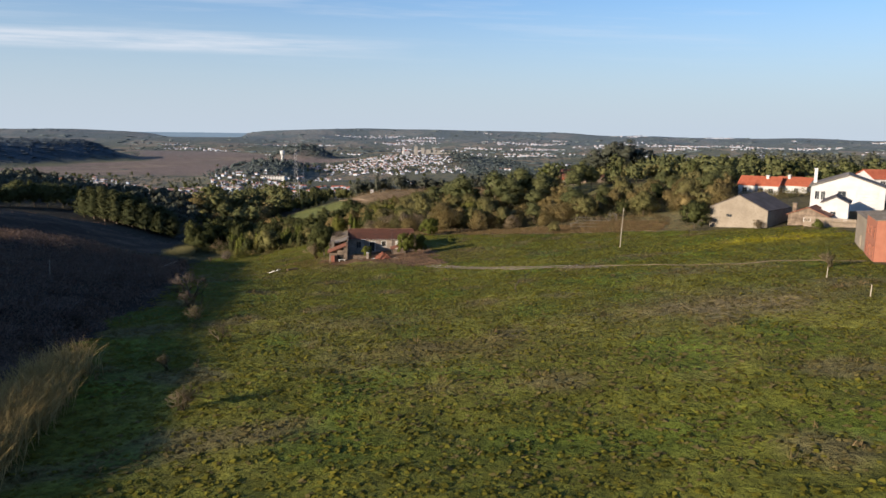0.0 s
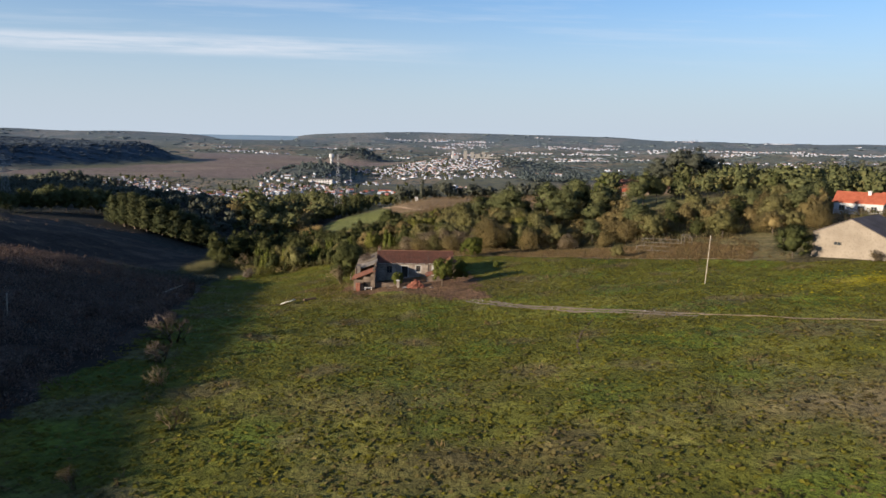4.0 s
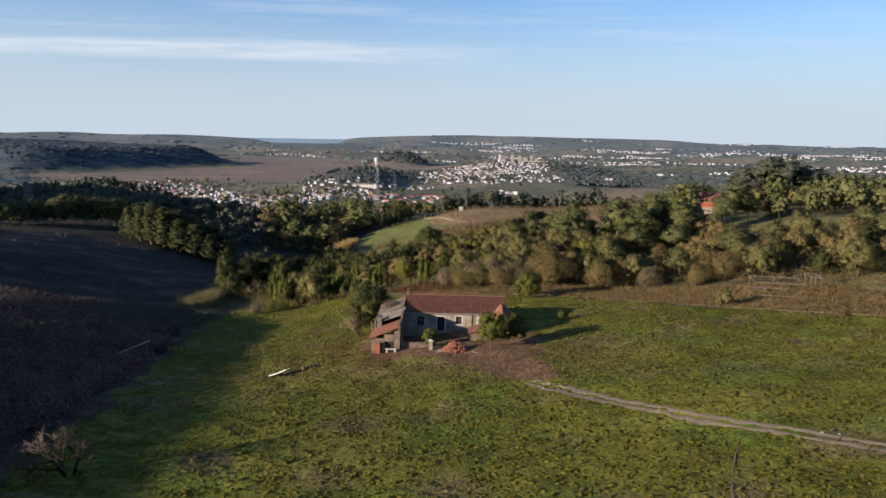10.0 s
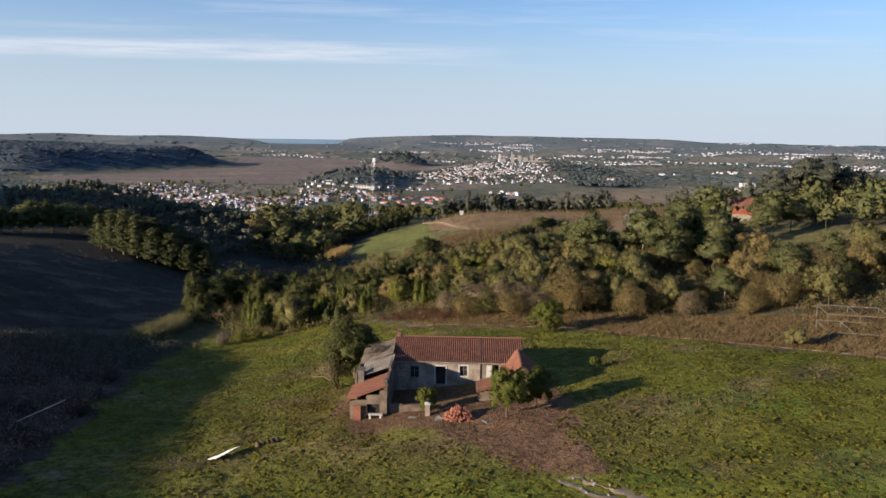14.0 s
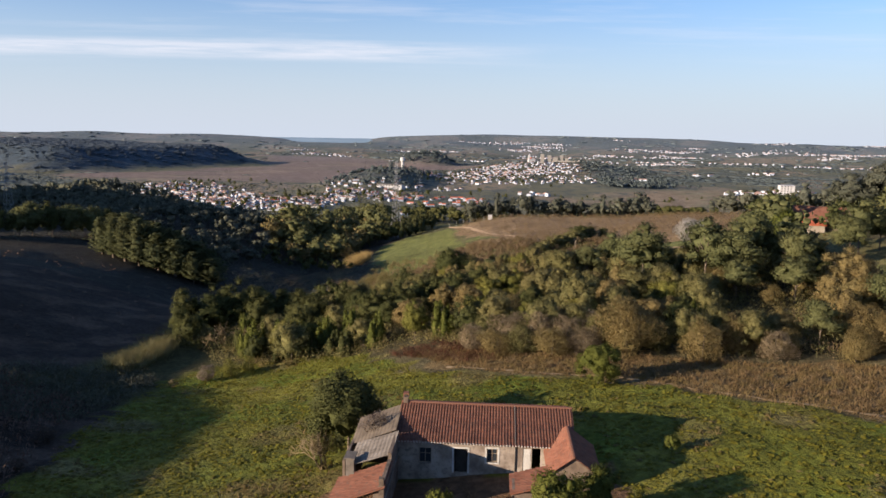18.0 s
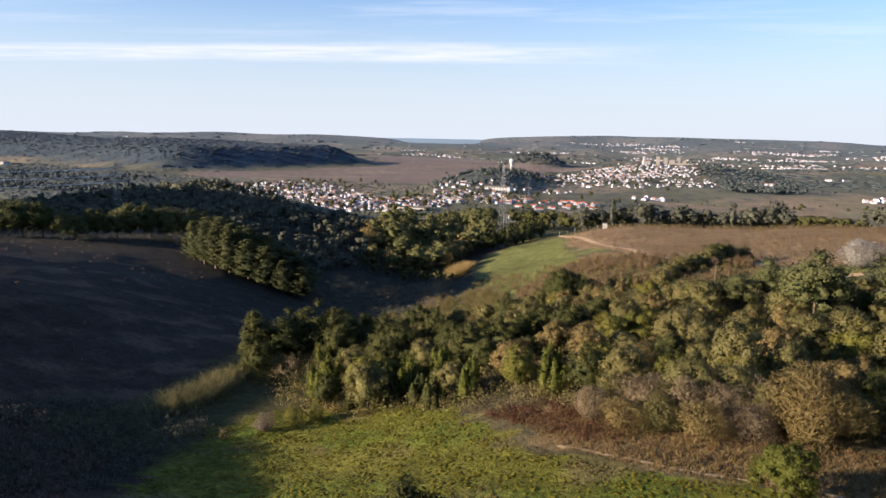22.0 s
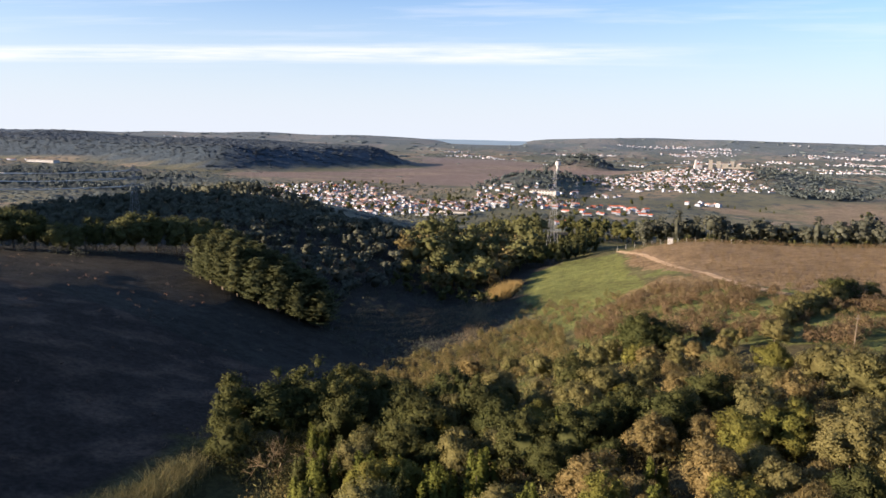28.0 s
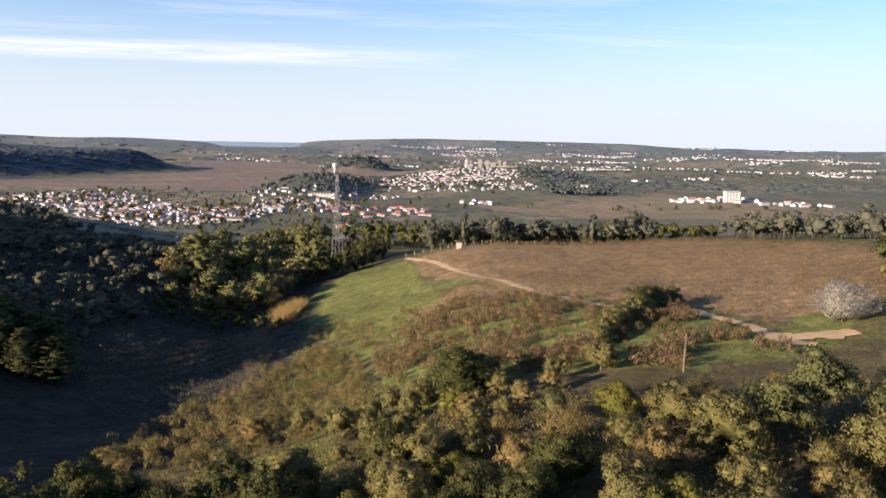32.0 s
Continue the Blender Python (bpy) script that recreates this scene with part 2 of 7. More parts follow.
BRICK = blended("red_brick", (0.20, 0.072, 0.046), (0.31, 0.125, 0.080), 1.2, 0.9, c=(0.24, 0.12, 0.08), fine=6, bump=0.3, per="object")
CONCRETE = blended("concrete", (0.36, 0.34, 0.31), (0.52, 0.50, 0.46), 0.6, 0.9, fine=8, bump=0.2)
WOOD = blended("grey_wood", (0.14, 0.11, 0.08), (0.27, 0.22, 0.17), 1.5, 0.9, fine=7, bump=0.4)
WOOD_PALE = blended("pale_pole_wood", (0.30, 0.255, 0.195), (0.42, 0.37, 0.30), 1.2, 0.9, fine=7, bump=0.3)
METAL = blended("galvanised_pipe", (0.13, 0.115, 0.095), (0.22, 0.20, 0.175), 1.5, 0.6, fine=8, bump=0.05, metal=0.1)
CABLE = blended("aluminium_cable", (0.42, 0.42, 0.42), (0.55, 0.55, 0.55), 0.4, 0.6, fine=8, bump=0.0)
PYLON = blended("pylon_steel", (0.19, 0.195, 0.20), (0.28, 0.285, 0.29), 0.4, 0.6, fine=8, bump=0.05)
# Near-black that stands for shade inside rooms and openings.
DARK = blended("interior_shade", (0.018, 0.016, 0.014), (0.04, 0.035, 0.03), 1.0, 0.95, bump=0)
GLASS = material("window_glass", 0.08, 0.5)[0]
GLASS.node_tree.nodes["Principled BSDF"].inputs["Base Color"].default_value = (0.03, 0.035, 0.04, 1)
PALE_PLASTIC = blended("pale_plastic_sheet", (0.66, 0.64, 0.58), (0.80, 0.78, 0.73), 0.8, 0.6, fine=6, bump=0.3)
SOIL = blended("track_soil", (0.115, 0.086, 0.056), (0.185, 0.145, 0.100), 0.8, 0.95, c=(0.235, 0.200, 0.155), fine=5, bump=0.5)
STRAW_PATH = blended("trodden_straw", (0.17, 0.125, 0.072), (0.27, 0.205, 0.125), 0.8, 0.95, fine=5, bump=0.4)
EARTH = blended("yard_earth", (0.070, 0.045, 0.029), (0.130, 0.086, 0.056), 0.45, 0.95, c=(0.075, 0.075, 0.028), fine=6, bump=0.5)
CLAY = blended("clay_track", (0.29, 0.20, 0.115), (0.41, 0.295, 0.18), 0.3, 0.95, fine=6, bump=0.3)
STONE = blended("pale_stone", (0.18, 0.17, 0.155), (0.29, 0.275, 0.25), 1.2, 0.9, fine=5, bump=0.4)
WATER = blended("sea_water", (0.21, 0.30, 0.36), (0.27, 0.36, 0.42), 0.002, 0.7, fine=4, bump=0, spec=0.05)


def ground_material():
    m, t, bs = material("ground", 0.95, 0.1)
    L = t.links.new
    at = nd(t, "ShaderNodeAttribute")
    at.attribute_name = "zone"
    co = nd(t, "ShaderNodeTexCoord")
    out = at.outputs["Color"]
    for scale, lo, hi, power in ((0.045, 0.74, 1.28, 4.0), (0.30, 0.66, 1.38, 4.0), (1.4, 0.58, 1.44, 4.0)):
        nz = nd(t, "ShaderNodeTexNoise", Scale=scale, Detail=power, Roughness=0.65)
        L(co.outputs["Object"], nz.inputs["Vector"])
        r = nd(t, "ShaderNodeMapRange")
        r.inputs["From Min"].default_value, r.inputs["From Max"].default_value = 0.3, 0.7
        r.inputs["To Min"].default_value, r.inputs["To Max"].default_value = lo, hi
        L(nz.outputs[0], r.inputs[0])
        mu = nd(t, "ShaderNodeMixRGB")
        mu.blend_type = "MULTIPLY"
        mu.inputs[0].default_value = 1.0
        L(out, mu.inputs[1])
        L(r.outputs[0], mu.inputs[2])
        out = mu.outputs[0]
    # parcels of the far plain
    vo = nd(t, "ShaderNodeTexVoronoi", Scale=0.0075)
    mp = nd(t, "ShaderNodeMapping")
    mp.inputs["Scale"].default_value = (1.0, 0.55, 0.0)
    L(co.outputs["Object"], mp.inputs[0])
    L(mp.outputs[0], vo.inputs["Vector"])
    sp = nd(t, "ShaderNodeSeparateColor")
    L(vo.outputs["Color"], sp.inputs[0])
    rp = nd(t, "ShaderNodeValToRGB")
    cr = rp.color_ramp
    cr.interpolation = "CONSTANT"
    cr.elements[0].color, cr.elements[1].color = (0.100, 0.102, 0.064, 1), (0.250, 0.200, 0.140, 1)
    cr.elements[1].position = 0.82
    for pos, c in ((0.3, (0.145, 0.138, 0.086, 1)), (0.5, (0.215, 0.168, 0.112, 1)), (0.66, (0.118, 0.114, 0.070, 1))):
        cr.elements.new(pos).color = c
    L(sp.outputs[0], rp.inputs[0])
    last = rp.outputs[0]
    # Grove tones of the plain lean blue to stand for haze.
    for scale, lo, hi, c in ((0.006, 0.53, 0.60, (0.060, 0.078, 0.078, 1)), (0.035, 0.52, 0.60, (0.052, 0.068, 0.066, 1)), (0.02, 0.60, 0.68, (0.190, 0.160, 0.125, 1))):
        wz = nd(t, "ShaderNodeTexNoise", Scale=scale, Detail=5.0, Roughness=0.7)
        L(mp.outputs[0], wz.inputs["Vector"])
        wr = nd(t, "ShaderNodeMapRange")
        wr.inputs["From Min"].default_value, wr.inputs["From Max"].default_value = lo, hi
        wr.inputs["To Max"].default_value = 0.9
        L(wz.outputs[0], wr.inputs[0])
        wm = nd(t, "ShaderNodeMixRGB")
        wm.inputs[2].default_value = c
        L(wr.outputs[0], wm.inputs[0])
        L(last, wm.inputs[1])
        last = wm.outputs[0]
    mf = nd(t, "ShaderNodeMixRGB")
    af = nd(t, "ShaderNodeAttribute")
    af.attribute_name = "parcels"
    L(af.outputs["Fac"], mf.inputs[0])
    L(out, mf.inputs[1])
    L(last, mf.inputs[2])
    L(mf.outputs[0], bs.inputs["Base Color"])
    nb = nd(t, "ShaderNodeTexNoise", Scale=1.6, Detail=5.0, Roughness=0.7)
    L(co.outputs["Object"], nb.inputs["Vector"])
    bp = nd(t, "ShaderNodeBump", Strength=1.0, Distance=0.5)
    L(nb.outputs[0], bp.inputs["Height"])
    L(bp.outputs[0], bs.inputs["Normal"])
    return m


GROUND = ground_material()
FADED = blended("faded_roof_tile", (0.22, 0.125, 0.095), (0.34, 0.225, 0.18), 0.02, 0.9, fine=20, bump=0)
# Limewash dulled and blued to stand for haze over the town.
TOWN_WALL = blended("hazed_limewash_wall", (0.30, 0.34, 0.40), (0.42, 0.47, 0.54), 0.02, 0.9, fine=20, bump=0)
LIME = blended("flaking_limewash", (0.36, 0.35, 0.32), (0.50, 0.49, 0.46), 1.2, 0.9, c=(0.26, 0.23, 0.20), fine=5, bump=0.2)

# ---- the lie of the land ----
LAND_X = np.array([-260, -170, -115, -75, -40, 0, 45, 100, 200.0])
LAND_Y = np.array([-60, 40, 90, 130, 170, 210, 260, 320, 400, 470, 580.0])
# Western nodes out of view are set so the hill shades the meadow.
LAND_Z = np.array([
    (64.1, 48.6, 36.8, 29.8, 25.1, 20.0, 18.6, 19.4, 21.8),
    (41.2, 34.3, 26.4, 17.3, 7.7, 7.2, 11.5, 14.3, 18.7),
    (31.3, 26.8, 21.8, 13.4, 4.1, 4.5, 9.1, 11.9, 17.8),
    (27.7, 19.8, 14.5, 5.9, 1.1, 1.2, 6.3, 10.9, 17.2),
    (25.6, 15.0, 6.6, 2.2, -5.0, -0.0, 3.7, 10.4, 15.8),
    (22.1, 12.0, 3.7, -7.9, -9.6, -1.6, 1.1, 9.9, 13.1),
    (14.9, 5.0, -2.8, -12.7, -12.7, -2.4, 2.5, 10.1, 7.6),
    (-4.2, -6.8, -13.3, -23.2, -19.5, -6.2, -0.1, 6.3, 8.2),
    (-17.5, -11.4, -20.2, -28.3, -21.2, -11.4, -7.7, -0.8, 7.4),
    (-14.4, -14.3, -19.5, -28.7, -22.3, -12.6, -11.3, -8.7, -4.4),
    (-14.6, -33.8, -38.7, -28.7, -27.6, -31.0, -32.7, -25.0, -20.0),
])


def spline(nodes, v):
    """Weights of the plan's nodes for a smooth surface through them."""
    v = np.clip(v, nodes[0], nodes[-1])
    n = len(nodes)
    k = np.clip(np.searchsorted(nodes, v, side="right") - 1, 0, n - 2)
    h = nodes[k + 1] - nodes[k]
    s = (v - nodes[k]) / h
    w, rows = np.zeros((len(v), n)), np.arange(len(v))
    np.add.at(w, (rows, k), 2 * s**3 - 3 * s**2 + 1)
    np.add.at(w, (rows, k + 1), -2 * s**3 + 3 * s**2)
    for kk, hw in ((k, s**3 - 2 * s**2 + s), (k + 1, s**3 - s**2)):
        lo, hi = np.maximum(kk - 1, 0), np.minimum(kk + 1, n - 1)
        d = nodes[hi] - nodes[lo]
        np.add.at(w, (rows, hi), hw * h / d)
        np.add.at(w, (rows, lo), -hw * h / d)
    return w


def step(a, b, v):
    s = np.clip((v - a) / (b - a), 0, 1)
    return s * s * (3 - 2 * s)


def ripple(x, y, size, seed):
    """Smooth random waves of about that size, from -1 to 1."""
    r = np.random.RandomState(seed)
    out = 0
    for i in range(7):
        a, p, f = r.uniform(0, 6.28), r.uniform(0, 6.28), r.uniform(0.6, 1.7)
        out = out + np.sin((x * math.cos(a) + y * math.sin(a)) * f * 6.28 / size + p)
    return out / 3.5


# distant hills: middle, half widths, height
# The first is out of view, added to cast shade on the valley.
FAR_HILLS = [(-640, 215, 200, 262, 184), (-235, 2440, 84, 95, 44), (150, 2170, 200, 230, 27), (-235, 1600, 78, 270, 24), (900, 2500, 420, 160, 10),
             (300, 4750, 1000, 420, 30), (-2900, 4300, 1400, 420, 13), (1500, 3300, 600, 220, 10), (-700, 3350, 420, 160, 10), (2300, 4600, 1200, 300, 4)]
RIDGE = [(-3600, 1950), (-1500, 1800), (-1000, 1640), (-860, 1860), (-690, 2190), (-740, 2420), (-1200, 2700), (-3600, 2900)]


def ridge(x, y):
    """How far up the long wooded ridge beside the marsh, from 0 to 1."""
    best = np.full(x.shape, 1e9)
    for (x0, y0), (x1, y1) in zip(RIDGE, RIDGE[1:] + RIDGE[:1]):
        dx, dy = x1 - x0, y1 - y0
        s = np.clip(((x - x0) * dx + (y - y0) * dy) / (dx * dx + dy * dy), 0, 1)
        best = np.minimum(best, np.hypot(x - x0 - s * dx, y - y0 - s * dy))
    return np.where(inside(x, y, RIDGE), step(0, 170, best), 0.0)


def height(x, y):
    x, y = np.atleast_1d(np.asarray(x, float)), np.atleast_1d(np.asarray(y, float))
    near = np.einsum("ki,kj,ij->k", spline(LAND_Y, y), spline(LAND_X, x), LAND_Z)
    near = near + 0.10 * ripple(x, y, 9, 3) + 0.25 * ripple(x, y, 34, 4) * step(10, 60, np.abs(x) + np.abs(y - 160) * 0.4)
    r = np.hypot(x, y - 100)
    far = -70 + 68 * step(2900, 4750, r) + 3 * ripple(x, y, 700, 5) + 5 * ripple(x, y, 900, 6) * step(2600, 3600, r) + 4 * ripple(x, y, 420, 16) * step(2900, 3800, r)
    for cx, cy, sx, sy, hh in FAR_HILLS:
        far = far + hh * np.exp(-np.abs((x - cx) / sx) ** 3.2 - np.abs((y - cy) / sy) ** 2.4)
    far = far + (60 + 6 * ripple(x, y, 800, 17)) * ridge(x, y)
    bay = np.exp(-(((x + 960 + (y - 4200) * 0.2) / 290) ** 4) - np.maximum(0, (4050 - y) / 150) ** 2)
    far = far * (1 - bay) - 26.0 * bay
    far = np.where(r > 4780, far - (r - 4780) * 3, far)
    w = step(0, 1, np.maximum((y - 570) / 380, (np.abs(x) - 250) / 330))
    return near * (1 - w) + far * w


def hz(x, y):
    return float(height(x, y)[0])


def inside(x, y, poly):
    x, y = np.asarray(x, float), np.asarray(y, float)
    hit = np.zeros(x.shape, bool)
    for (x0, y0), (x1, y1) in zip(poly, poly[1:] + poly[:1]):
        cross = ((y0 > y) != (y1 > y)) & (x < (x1 - x0) * (y - y0) / (y1 - y0 + 1e-9) + x0)
        hit ^= cross
    return hit


FIELD = [(-31, 20), (-33, 52), (-34, 80), (-34.5, 105), (-36, 130), (-39, 150), (-44, 170), (-48, 186), (-50, 200), (-51, 214), (-47, 223), (-43, 224), (-31, 226), (-20, 217), (-8, 200), (4, 193.5),
         (17, 190), (24, 184), (42, 171), (49, 163), (60, 154), (66, 146), (84, 140), (86, 120), (76, 112), (66, 95), (66, 40), (70, -40), (-20, -40)]
GREEN_STRIP = [(-54, 452), (-50, 400), (-41, 366), (-28, 350), (-10, 368), (-18, 420), (-23, 466), (-40, 470)]
ORCHARD = [(-20, 466), (-16, 420), (0, 390), (15, 356), (24, 333), (37, 319), (41, 302), (60, 305), (100, 332), (108, 380), (102, 470), (90, 486), (20, 482)]
HEDGES = [(-26, 318), (-12, 294), (6, 285), (20, 279), (36, 281), (37, 296), (34, 313), (20, 331), (8, 352), (-5, 368), (-22, 350)]
YARD = [(-14, 160), (-11, 154), (-5, 151), (1, 148), (6, 144), (11, 139.5), (13, 141.5), (10, 146), (9, 152), (11, 158), (9, 166.5), (-8, 167), (-13, 165)]
VERGE = [(-14, 214), (-5, 200), (4, 194.5), (17, 191), (24, 185), (42, 172), (49, 164), (60, 155), (66, 165), (62, 186), (45, 196), (22, 202), (0, 212)]
LAWN = [(62, 244), (80, 240), (100, 234), (102, 246), (82, 250), (80, 282), (70, 286), (68, 256)]
BROWN_FIELDS = [(40, 1290), (210, 1390), (330, 1560), (470, 1500), (640, 1340), (700, 1180), (300, 1130), (120, 1180)]
# The fourth is added where a dark shadow lies on the plain.
WOODED = [(-235, 2440, 95, 105), (-235, 1600, 80, 250), (300, 1900, 95, 330), (270, 1610, 60, 70), (150, 2420, 260, 80), (-1150, 1380, 280, 80), (-860, 1150, 190, 60), (-1500, 1560, 330, 45), (520, 1900, 160, 60), (900, 2050, 220, 60), (700, 2550, 260, 70), (420, 2450, 120, 60), (-1250, 1290, 330, 150), (-820, 1400, 150, 60), (-1500, 1450, 500, 120), (-700, 1060, 130, 90), (-1100, 1020, 200, 90)]
MARSH = [(-900, 1560), (-640, 1500), (-340, 1500), (-300, 1900), (-170, 2050), (60, 2330), (-120, 2480), (-330, 2650), (-560, 3050), (-1000, 3080), (-740, 2500), (-660, 2200), (-960, 1660)]

TRACK = [(8.5, 140.2), (11, 137.6), (16.8, 131.3), (24, 122.6), (30.6, 116.2), (35, 111.8), (42, 106.5), (52, 101), (66, 96)]


CLAY_TRACK = [(-23.4, 474), (-14, 444), (-4, 412), (5.6, 387), (13, 352), (20.5, 327), (33, 316.5), (36.5, 300), (36, 290), (40, 286)]


def off_track(x, y, line=TRACK):
    """Distance from a track, by default the wheel track."""
    best = np.full(x.shape, 1e9)
    for (x0, y0), (x1, y1) in zip(line, line[1:]):
        dx, dy = x1 - x0, y1 - y0
        s = np.clip(((x - x0) * dx + (y - y0) * dy) / (dx * dx + dy * dy), 0, 1)
        best = np.minimum(best, np.hypot(x - x0 - s * dx, y - y0 - s * dy))
    return best


def spread(a, b, n, grow=1.0):
    s = np.linspace(0, 1, n + 1)[1:]
    return list(a + (b - a) * s**grow)


def build_ground():
    xs = sorted(spread(-150, -5200, 62, 1.9)) + spread(-152, -46, 42) + spread(-46, 66, 178) + spread(66, 150, 34) + spread(150, 5200, 62, 1.9)
    ys = sorted(spread(20, -1400, 18, 1.8)) + spread(18, 212, 300) + spread(212, 330, 60) + spread(330, 600, 90) + spread(600, 5100, 100, 1.5)
    X, Y = np.meshgrid(np.array(xs), np.array(ys))
    x, y = X.ravel(), Y.ravel()
    jx, jy = x + 1.2 * ripple(x, y, 7, 11) + 1.5 * ripple(x, y, 21, 12), y + 1.2 * ripple(x, y, 8, 13) + 1.5 * ripple(x, y, 19, 14)
    z = height(x, y)
    # tussocks: an uneven sward, smooth on the track and in the yard
    rough = inside(x, y, FIELD) & ~inside(x, y, YARD) & (off_track(x, y) > 2.2) & ~((np.abs(x + 2) < 14) & (np.abs(y - 164) < 13))
    z = z + rough * np.random.RandomState(23).uniform(-0.13, 0.12, len(x)) * (0.45 + 0.55 * step(-0.4, 0.6, ripple(x, y, 14, 43)))
    col = np.empty((len(x), 3))
    col[:] = (0.070, 0.061, 0.032)  # woodland floor

    def lay(mask, c):
        m = np.asarray(mask, float)[:, None]
        col[:] = col * (1 - m) + np.array(c) * m

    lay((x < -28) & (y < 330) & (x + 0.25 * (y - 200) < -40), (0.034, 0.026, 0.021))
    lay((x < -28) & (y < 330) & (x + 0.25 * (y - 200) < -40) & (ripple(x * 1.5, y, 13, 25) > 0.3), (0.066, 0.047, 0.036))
    # Valley floor darkened in colour to stand for its deep shade.
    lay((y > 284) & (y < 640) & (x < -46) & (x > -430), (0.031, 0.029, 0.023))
    lay((y > 284) & (y < 560) & (x > -48) & (x < 200), (0.085, 0.082, 0.036))
    lay((y > 284) & (y < 470) & (x > -45) & (x < 70) & (ripple(x, y, 26, 8) > 0.25), (0.098, 0.108, 0.036))
    lay(np.hypot((jx + 34) / 7.5, (jy - 276) / 9.5) < 1, (0.104, 0.118, 0.036))
    lay(inside(jx, jy, HEDGES), (0.106, 0.118, 0.038))
    lay(inside(jx, jy, ORCHARD), (0.188, 0.132, 0.076))
    lay(inside(jx, jy, GREEN_STRIP), (0.112, 0.122, 0.038))
    lay(inside(jx, jy, [(-20, 364), (-12, 352), (2, 350), (12, 360), (7, 382), (-8, 388)]) * 0.8, (0.165, 0.112, 0.058))
    lay(inside(jx, jy, LAWN), (0.120, 0.112, 0.046))
    lay(inside(jx, jy, [(54, 158), (66, 150), (80, 162), (84, 184), (66, 196), (56, 186)]), (0.125, 0.105, 0.046))
    lay(inside(jx, jy, VERGE), (0.135, 0.098, 0.046))
    # Hollow floor: grass colour darkened to stand for shade.
    lay(inside(jx, jy, [(-70, 205), (-50, 200), (-30, 222), (-26, 262), (-66, 266)]), (0.062, 0.058, 0.024))
    f = inside(jx, jy, FIELD)
    lay(f, (0.094, 0.098, 0.015))
    lay(f * step(0.15, 0.9, ripple(x, y, 30, 21)) * 0.75, (0.130, 0.124, 0.024))
    lay(f * step(0.35, 1.0, ripple(x, y, 17, 22)) * 0.7, (0.125, 0.100, 0.048))
    lay(f * step(0.1, 0.8, ripple(x, y, 22, 24)) * 0.65, (0.066, 0.098, 0.012))
    # The brown patch at (13, 151) is also darkened to stand for shadow.
    for cx, cy, rx, ry, c, a in ((36, 78, 15, 6, (0.15, 0.115, 0.062), 0.85), (4, 72, 12, 5, (0.12, 0.092, 0.042), 0.6), (72, 125, 12, 4, (0.26, 0.22, 0.01), 0.9),
                                 (-4, 88, 12, 5, (0.12, 0.095, 0.045), 0.5), (-24, 147, 5, 2.5, (0.13, 0.085, 0.055), 0.8), (-34, 142, 4, 3, (0.15, 0.10, 0.06), 0.8),
                                 (-14, 150, 6, 3, (0.15, 0.115, 0.055), 0.6), (-15, 160, 9, 9, (0.125, 0.095, 0.030), 0.6), (13, 151, 9, 8, (0.082, 0.064, 0.024), 0.6), (0, 145, 12, 4, (0.090, 0.070, 0.026), 0.5), (-24, 180, 14, 18, (0.074, 0.072, 0.016), 0.6), (4, 183, 14, 6, (0.078, 0.078, 0.018), 0.5), (-3, 208, 9, 6, (0.12, 0.06, 0.04), 0.7), (48, 100, 10, 5, (0.14, 0.12, 0.05), 0.5)):
        lay(f * a * np.exp(-(((jx - cx) / rx) ** 2) - ((jy - cy) / ry) ** 2), c)
    lay(inside(jx, jy, YARD) * 0.9, (0.118, 0.068, 0.043))
    lay((y > 600) | (np.abs(x) > 420), (0.120, 0.118, 0.086))
    up = ridge(x, y)
    # Ridge ground coloured dark blue for shade and haze.
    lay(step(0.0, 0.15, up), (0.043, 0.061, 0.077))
    lay(step(0.8, 1.0, up) * step(0.4, 0.9, ripple(x * 0.5, y * 1.5, 240, 35)) * 0.5, (0.085, 0.085, 0.070))
    jm = inside(x + 40 * ripple(x, y, 500, 31), y + 40 * ripple(x, y, 420, 32), MARSH) & (up < 0.02)
    lay(jm, (0.165, 0.128, 0.110))
    lay(jm * step(0.2, 0.8, ripple(x * 0.5, y * 1.6, 260, 33)) * 0.7, (0.215, 0.170, 0.125))
    lay(jm * step(0.4, 0.9, ripple(x * 0.5, y * 1.6, 170, 34)) * 0.6, (0.105, 0.105, 0.080))
    brown = inside(x + 15 * ripple(x, y, 160, 36), y + 15 * ripple(x, y, 140, 37), BROWN_FIELDS)
    lay(brown, (0.195, 0.150, 0.100))
    lay(brown * step(0.1, 0.5, ripple(x * 0.5, y * 1.7, 150, 38)), (0.150, 0.140, 0.085))
    for cx, cy, sx, sy in WOODED:
        lay(np.exp(-((x - cx) / sx) ** 4 - ((y - cy) / sy) ** 4), (0.056, 0.070, 0.066))
    # Distance haze put into the ground colour as a growing blue tint.
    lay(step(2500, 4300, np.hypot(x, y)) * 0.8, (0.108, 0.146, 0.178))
    woods_ = sum(np.exp(-((x - cx) / sx) ** 4 - ((y - cy) / sy) ** 4) for cx, cy, sx, sy in WOODED)
    parcels = (1 - 0.85 * np.clip(woods_, 0, 1)) * ((y > 760) & ~jm & ~brown & (up < 0.05)).astype(float) * 0.75 * (1 - 0.6 * step(3000, 4200, np.hypot(x, y)))
    me = bpy.data.meshes.new("ground")
    nx, ny = len(xs), len(ys)
    i = (np.arange(ny - 1)[:, None] * nx + np.arange(nx - 1)[None]).ravel()
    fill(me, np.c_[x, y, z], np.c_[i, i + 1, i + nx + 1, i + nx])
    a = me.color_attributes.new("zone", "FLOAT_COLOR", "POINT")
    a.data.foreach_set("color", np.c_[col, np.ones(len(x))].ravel())
